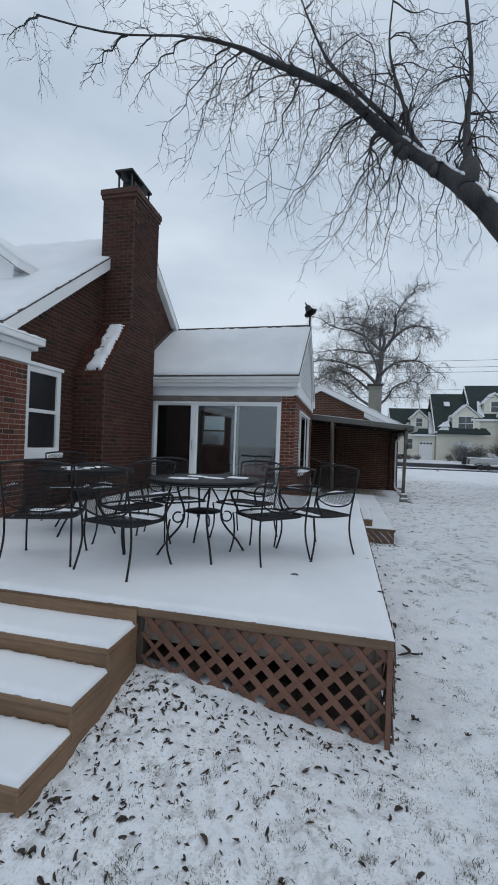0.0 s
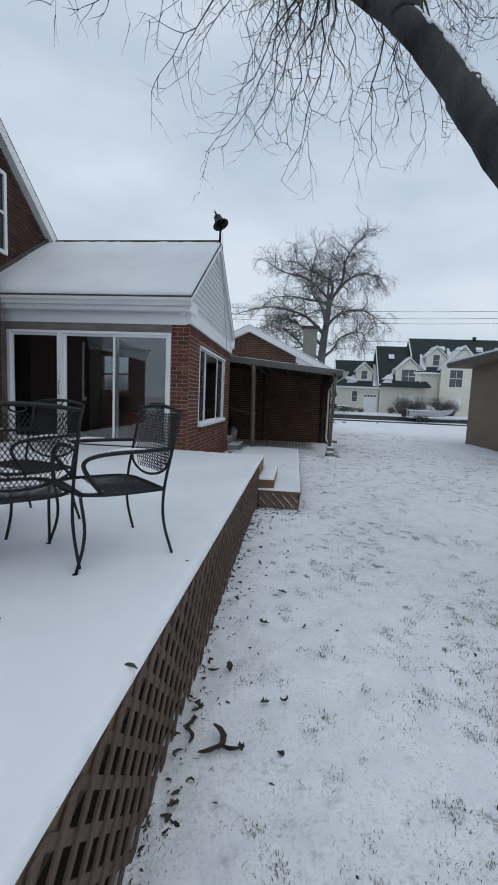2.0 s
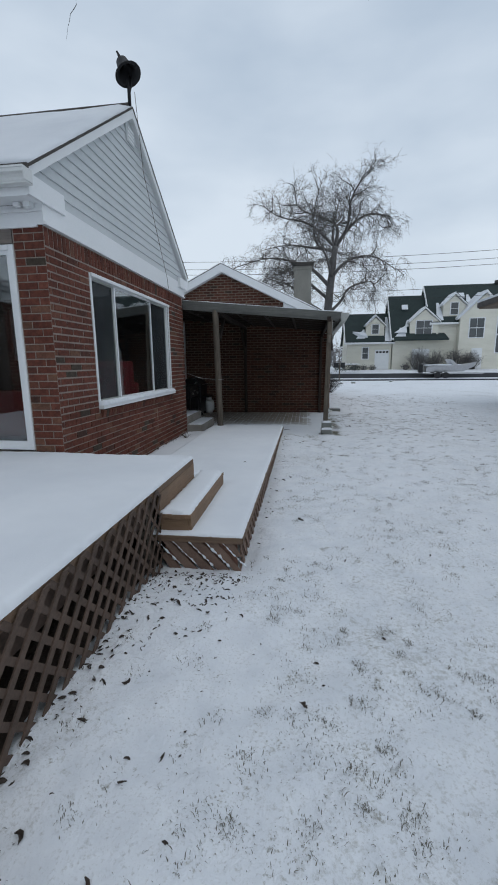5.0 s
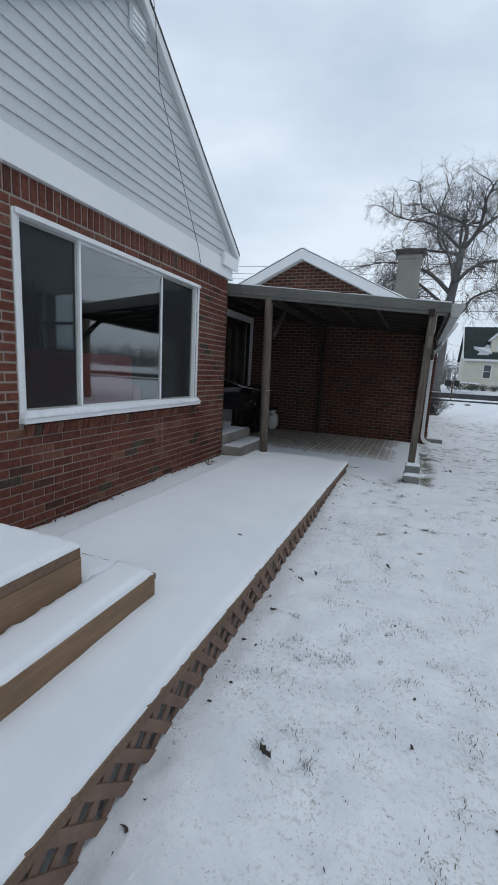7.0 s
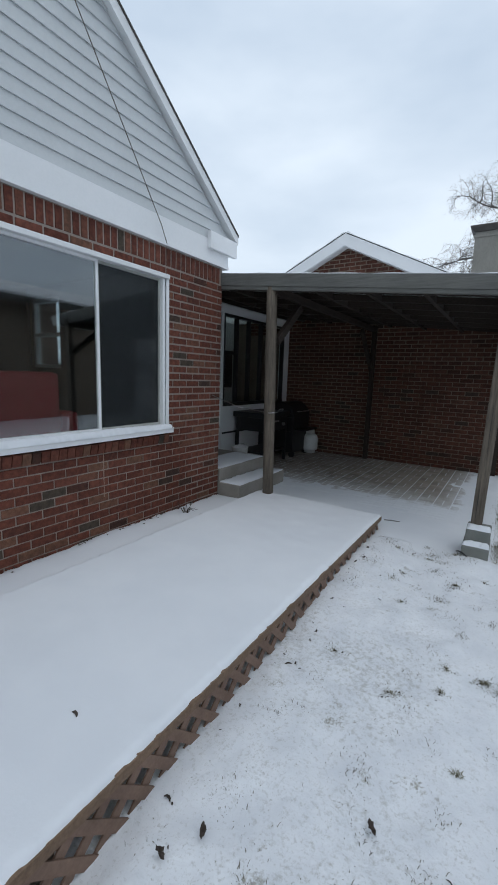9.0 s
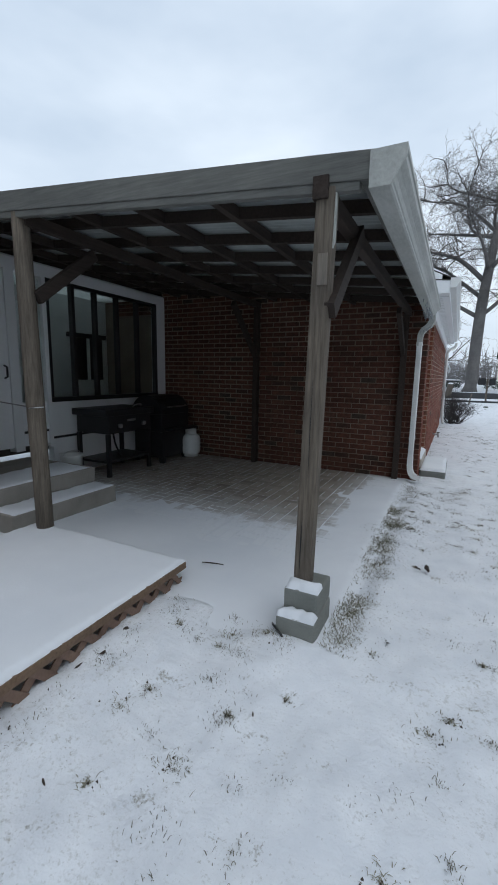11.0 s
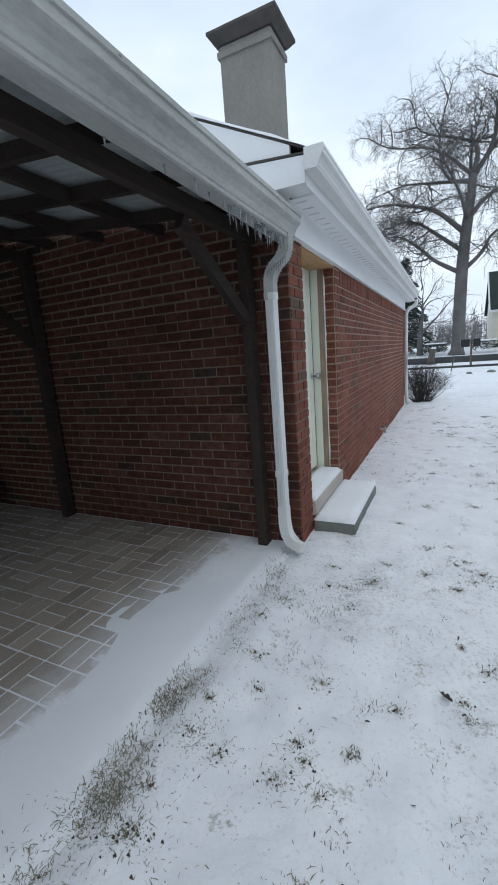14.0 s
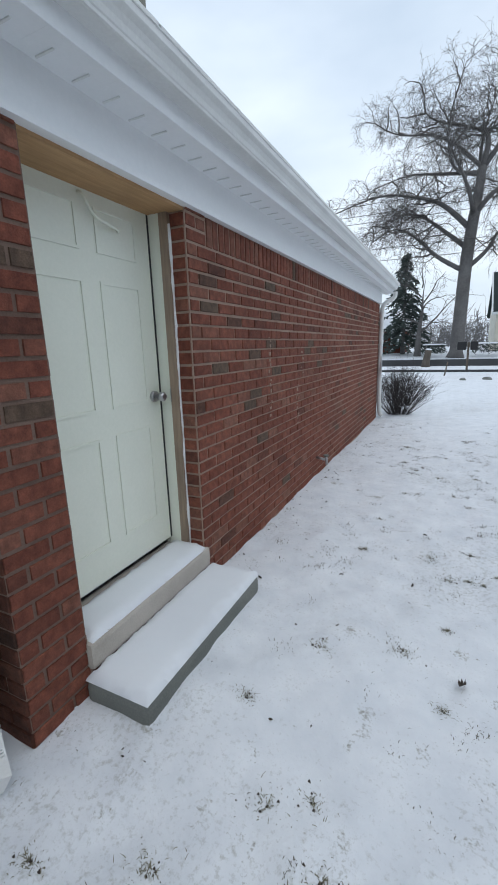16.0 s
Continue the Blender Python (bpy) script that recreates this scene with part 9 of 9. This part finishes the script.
lay_bricks(garage_south, G_SOUTH, gable_spans, 0.0, 56, near=lambda u, z: 0.2 < u < 2.6 and z < 1.9, seed=9, rest_mat=BRICK_SHADED, one_mat=BRICK_SHADED_ONE)
H_GABLE = face_matrix((GX, 0, 0), (0, 1, 0), (1, 0, 0))


def house_spans(z):
    a, b = 3.6, 12.0
    if z > 3.1:
        half = (AZ - 0.2 - z) / PITCH
        a, b = max(3.6, AY - half), AY + half
    elif z > 2.8:
        b = 7.5
    else:
        b = 7.4
    out = [(a, b)] if b - a > 0.1 else []
    if 1.32 < z < 2.92:
        out = [(3.6, 4.0), (4.9, b)]
    return out


lay_bricks(house_gable, H_GABLE, house_spans, 0.0, 86, seed=10, rest_mat=BRICK_DARK)
C_EAST = face_matrix((CX1, 0, 0), (0, 1, 0), (1, 0, 0))


def stack_spans(z):
    a = CY0 if z < 2.92 else min(CYM, CY0 + (z - 2.92) / 1.2 * (CYM - CY0))
    return [(a, CY1)]


stack_ob = [o for o in chimney.children if o.name.startswith("shaft")][0]
lay_bricks(stack_ob, C_EAST, stack_spans, 0.5, 83, seed=11, rest_mat=BRICK_DARK)
lay_bricks(stack_ob, face_matrix((0, CYM, 0), (1, 0, 0), (0, -1, 0)), lambda z: [(CX0, CX1)], 4.15, 35, seed=12, rest_mat=BRICK_DARK)
lay_bricks(stack_ob, face_matrix((0, CY0, 0), (1, 0, 0), (0, -1, 0)), lambda z: [(CX0, CX1)], 0.5, 32, seed=13, rest_mat=BRICK_DARK)
lay_bricks(corner_bay, face_matrix((BX, 0, 0), (0, 1, 0), (1, 0, 0)), spans_of(0.2, BY + 0.005, []), 0.5, 30, near=lambda u, z: u > 3.0, limit=120, seed=14)

# sloping sill bricks under the wide window, and a run of mortar down the wall
u = WY0 - 0.02
while u < WY1:
    m = Matrix.Translation((FX + 0.012, u + 0.05, WZ0 - 0.105)) @ Euler((0, radians(14), 0)).to_matrix().to_4x4()
    s = Shape().box(-0.05, -0.033, -0.045, 0.03, 0.033, 0.045)
    s.v = [tuple(m @ Vector(p)) for p in s.v]
    part("sill_brick", s, BRICK_ONE, window_1)
    u += COURSE
drip = Shape()
for i in range(9):
    drip.box(FX + 0.006, 10.42 - 0.002 + RND.uniform(-0.003, 0.003), 0.42 + 0.05 * i, FX + 0.011, 10.42 + 0.004, 0.47 + 0.05 * i)
part("mortar_streak", drip, SANDMORTAR, wall_east)

for yy, z0, n in ((18.62, 0.95, 14), (19.3, 0.75, 10), (19.45, 1.2, 7)):
    smear = Shape()
    for k in range(n):
        a, z = yy + RND.uniform(-0.035, 0.035), z0 + 0.05 * k + RND.uniform(-0.015, 0.015)
        smear.box(QX + 0.007, a, z, QX + 0.0115, a + RND.uniform(0.01, 0.035), z + RND.uniform(0.008, 0.04))
    part("mortar_streak", smear, SANDMORTAR, garage_east)

# ---- pieces: pavers of the patio in a basket weave ----
PAV = Shape().box(-0.098, -0.0455, -0.03, 0.098, 0.0455, 0.0).mesh("paver", PAVER_ONE)
pav_rest, pav_n, pr = Shape(), 0, random.Random(19)
bs = 0.208
for i in range(int(4.5 / bs)):
    for j in range(int(3.95 / bs) + 1):
        cx, cy = KX + 0.1 + bs * i, 12.35 + bs * j
        for k in (-1, 1):
            along = (i + j) % 2
            px, py = (cx, cy + k * bs / 4) if along else (cx + k * bs / 4, cy)
            if float(drift(px, py)) > 0.6 or px > 2.36 or py < 12.75 or (px > 2.2 and py < 15.0):
                continue
            m = pose(px, py, 0.020 + pr.uniform(-0.0025, 0.0015), pr.uniform(-0.6, 0.6), pr.uniform(-0.6, 0.6), (0 if along else 90) + pr.uniform(-1, 1))
            if pav_n < 300 and px > 0.55 and py > 13.2:
                ob = new("paver", PAV)
                ob.parent = patio
                ob.matrix_parent_inverse = parent_world(patio).inverted()
                ob.matrix_basis = m
                pav_n += 1
            else:
                pav_rest.add([tuple(m @ Vector(p)) for p in ((-0.098, -0.0455, -0.03), (0.098, -0.0455, -0.03), (0.098, 0.0455, -0.03), (-0.098, 0.0455, -0.03), (-0.096, -0.0435, 0), (0.096, -0.0435, 0), (0.096, 0.0435, 0), (-0.096, 0.0435, 0))],
                             [(0, 1, 5, 4), (1, 2, 6, 5), (2, 3, 7, 6), (3, 0, 4, 7), (4, 5, 6, 7)])
tagged(part("paving", pav_rest, PAVER_REST, patio), kind="stuff")
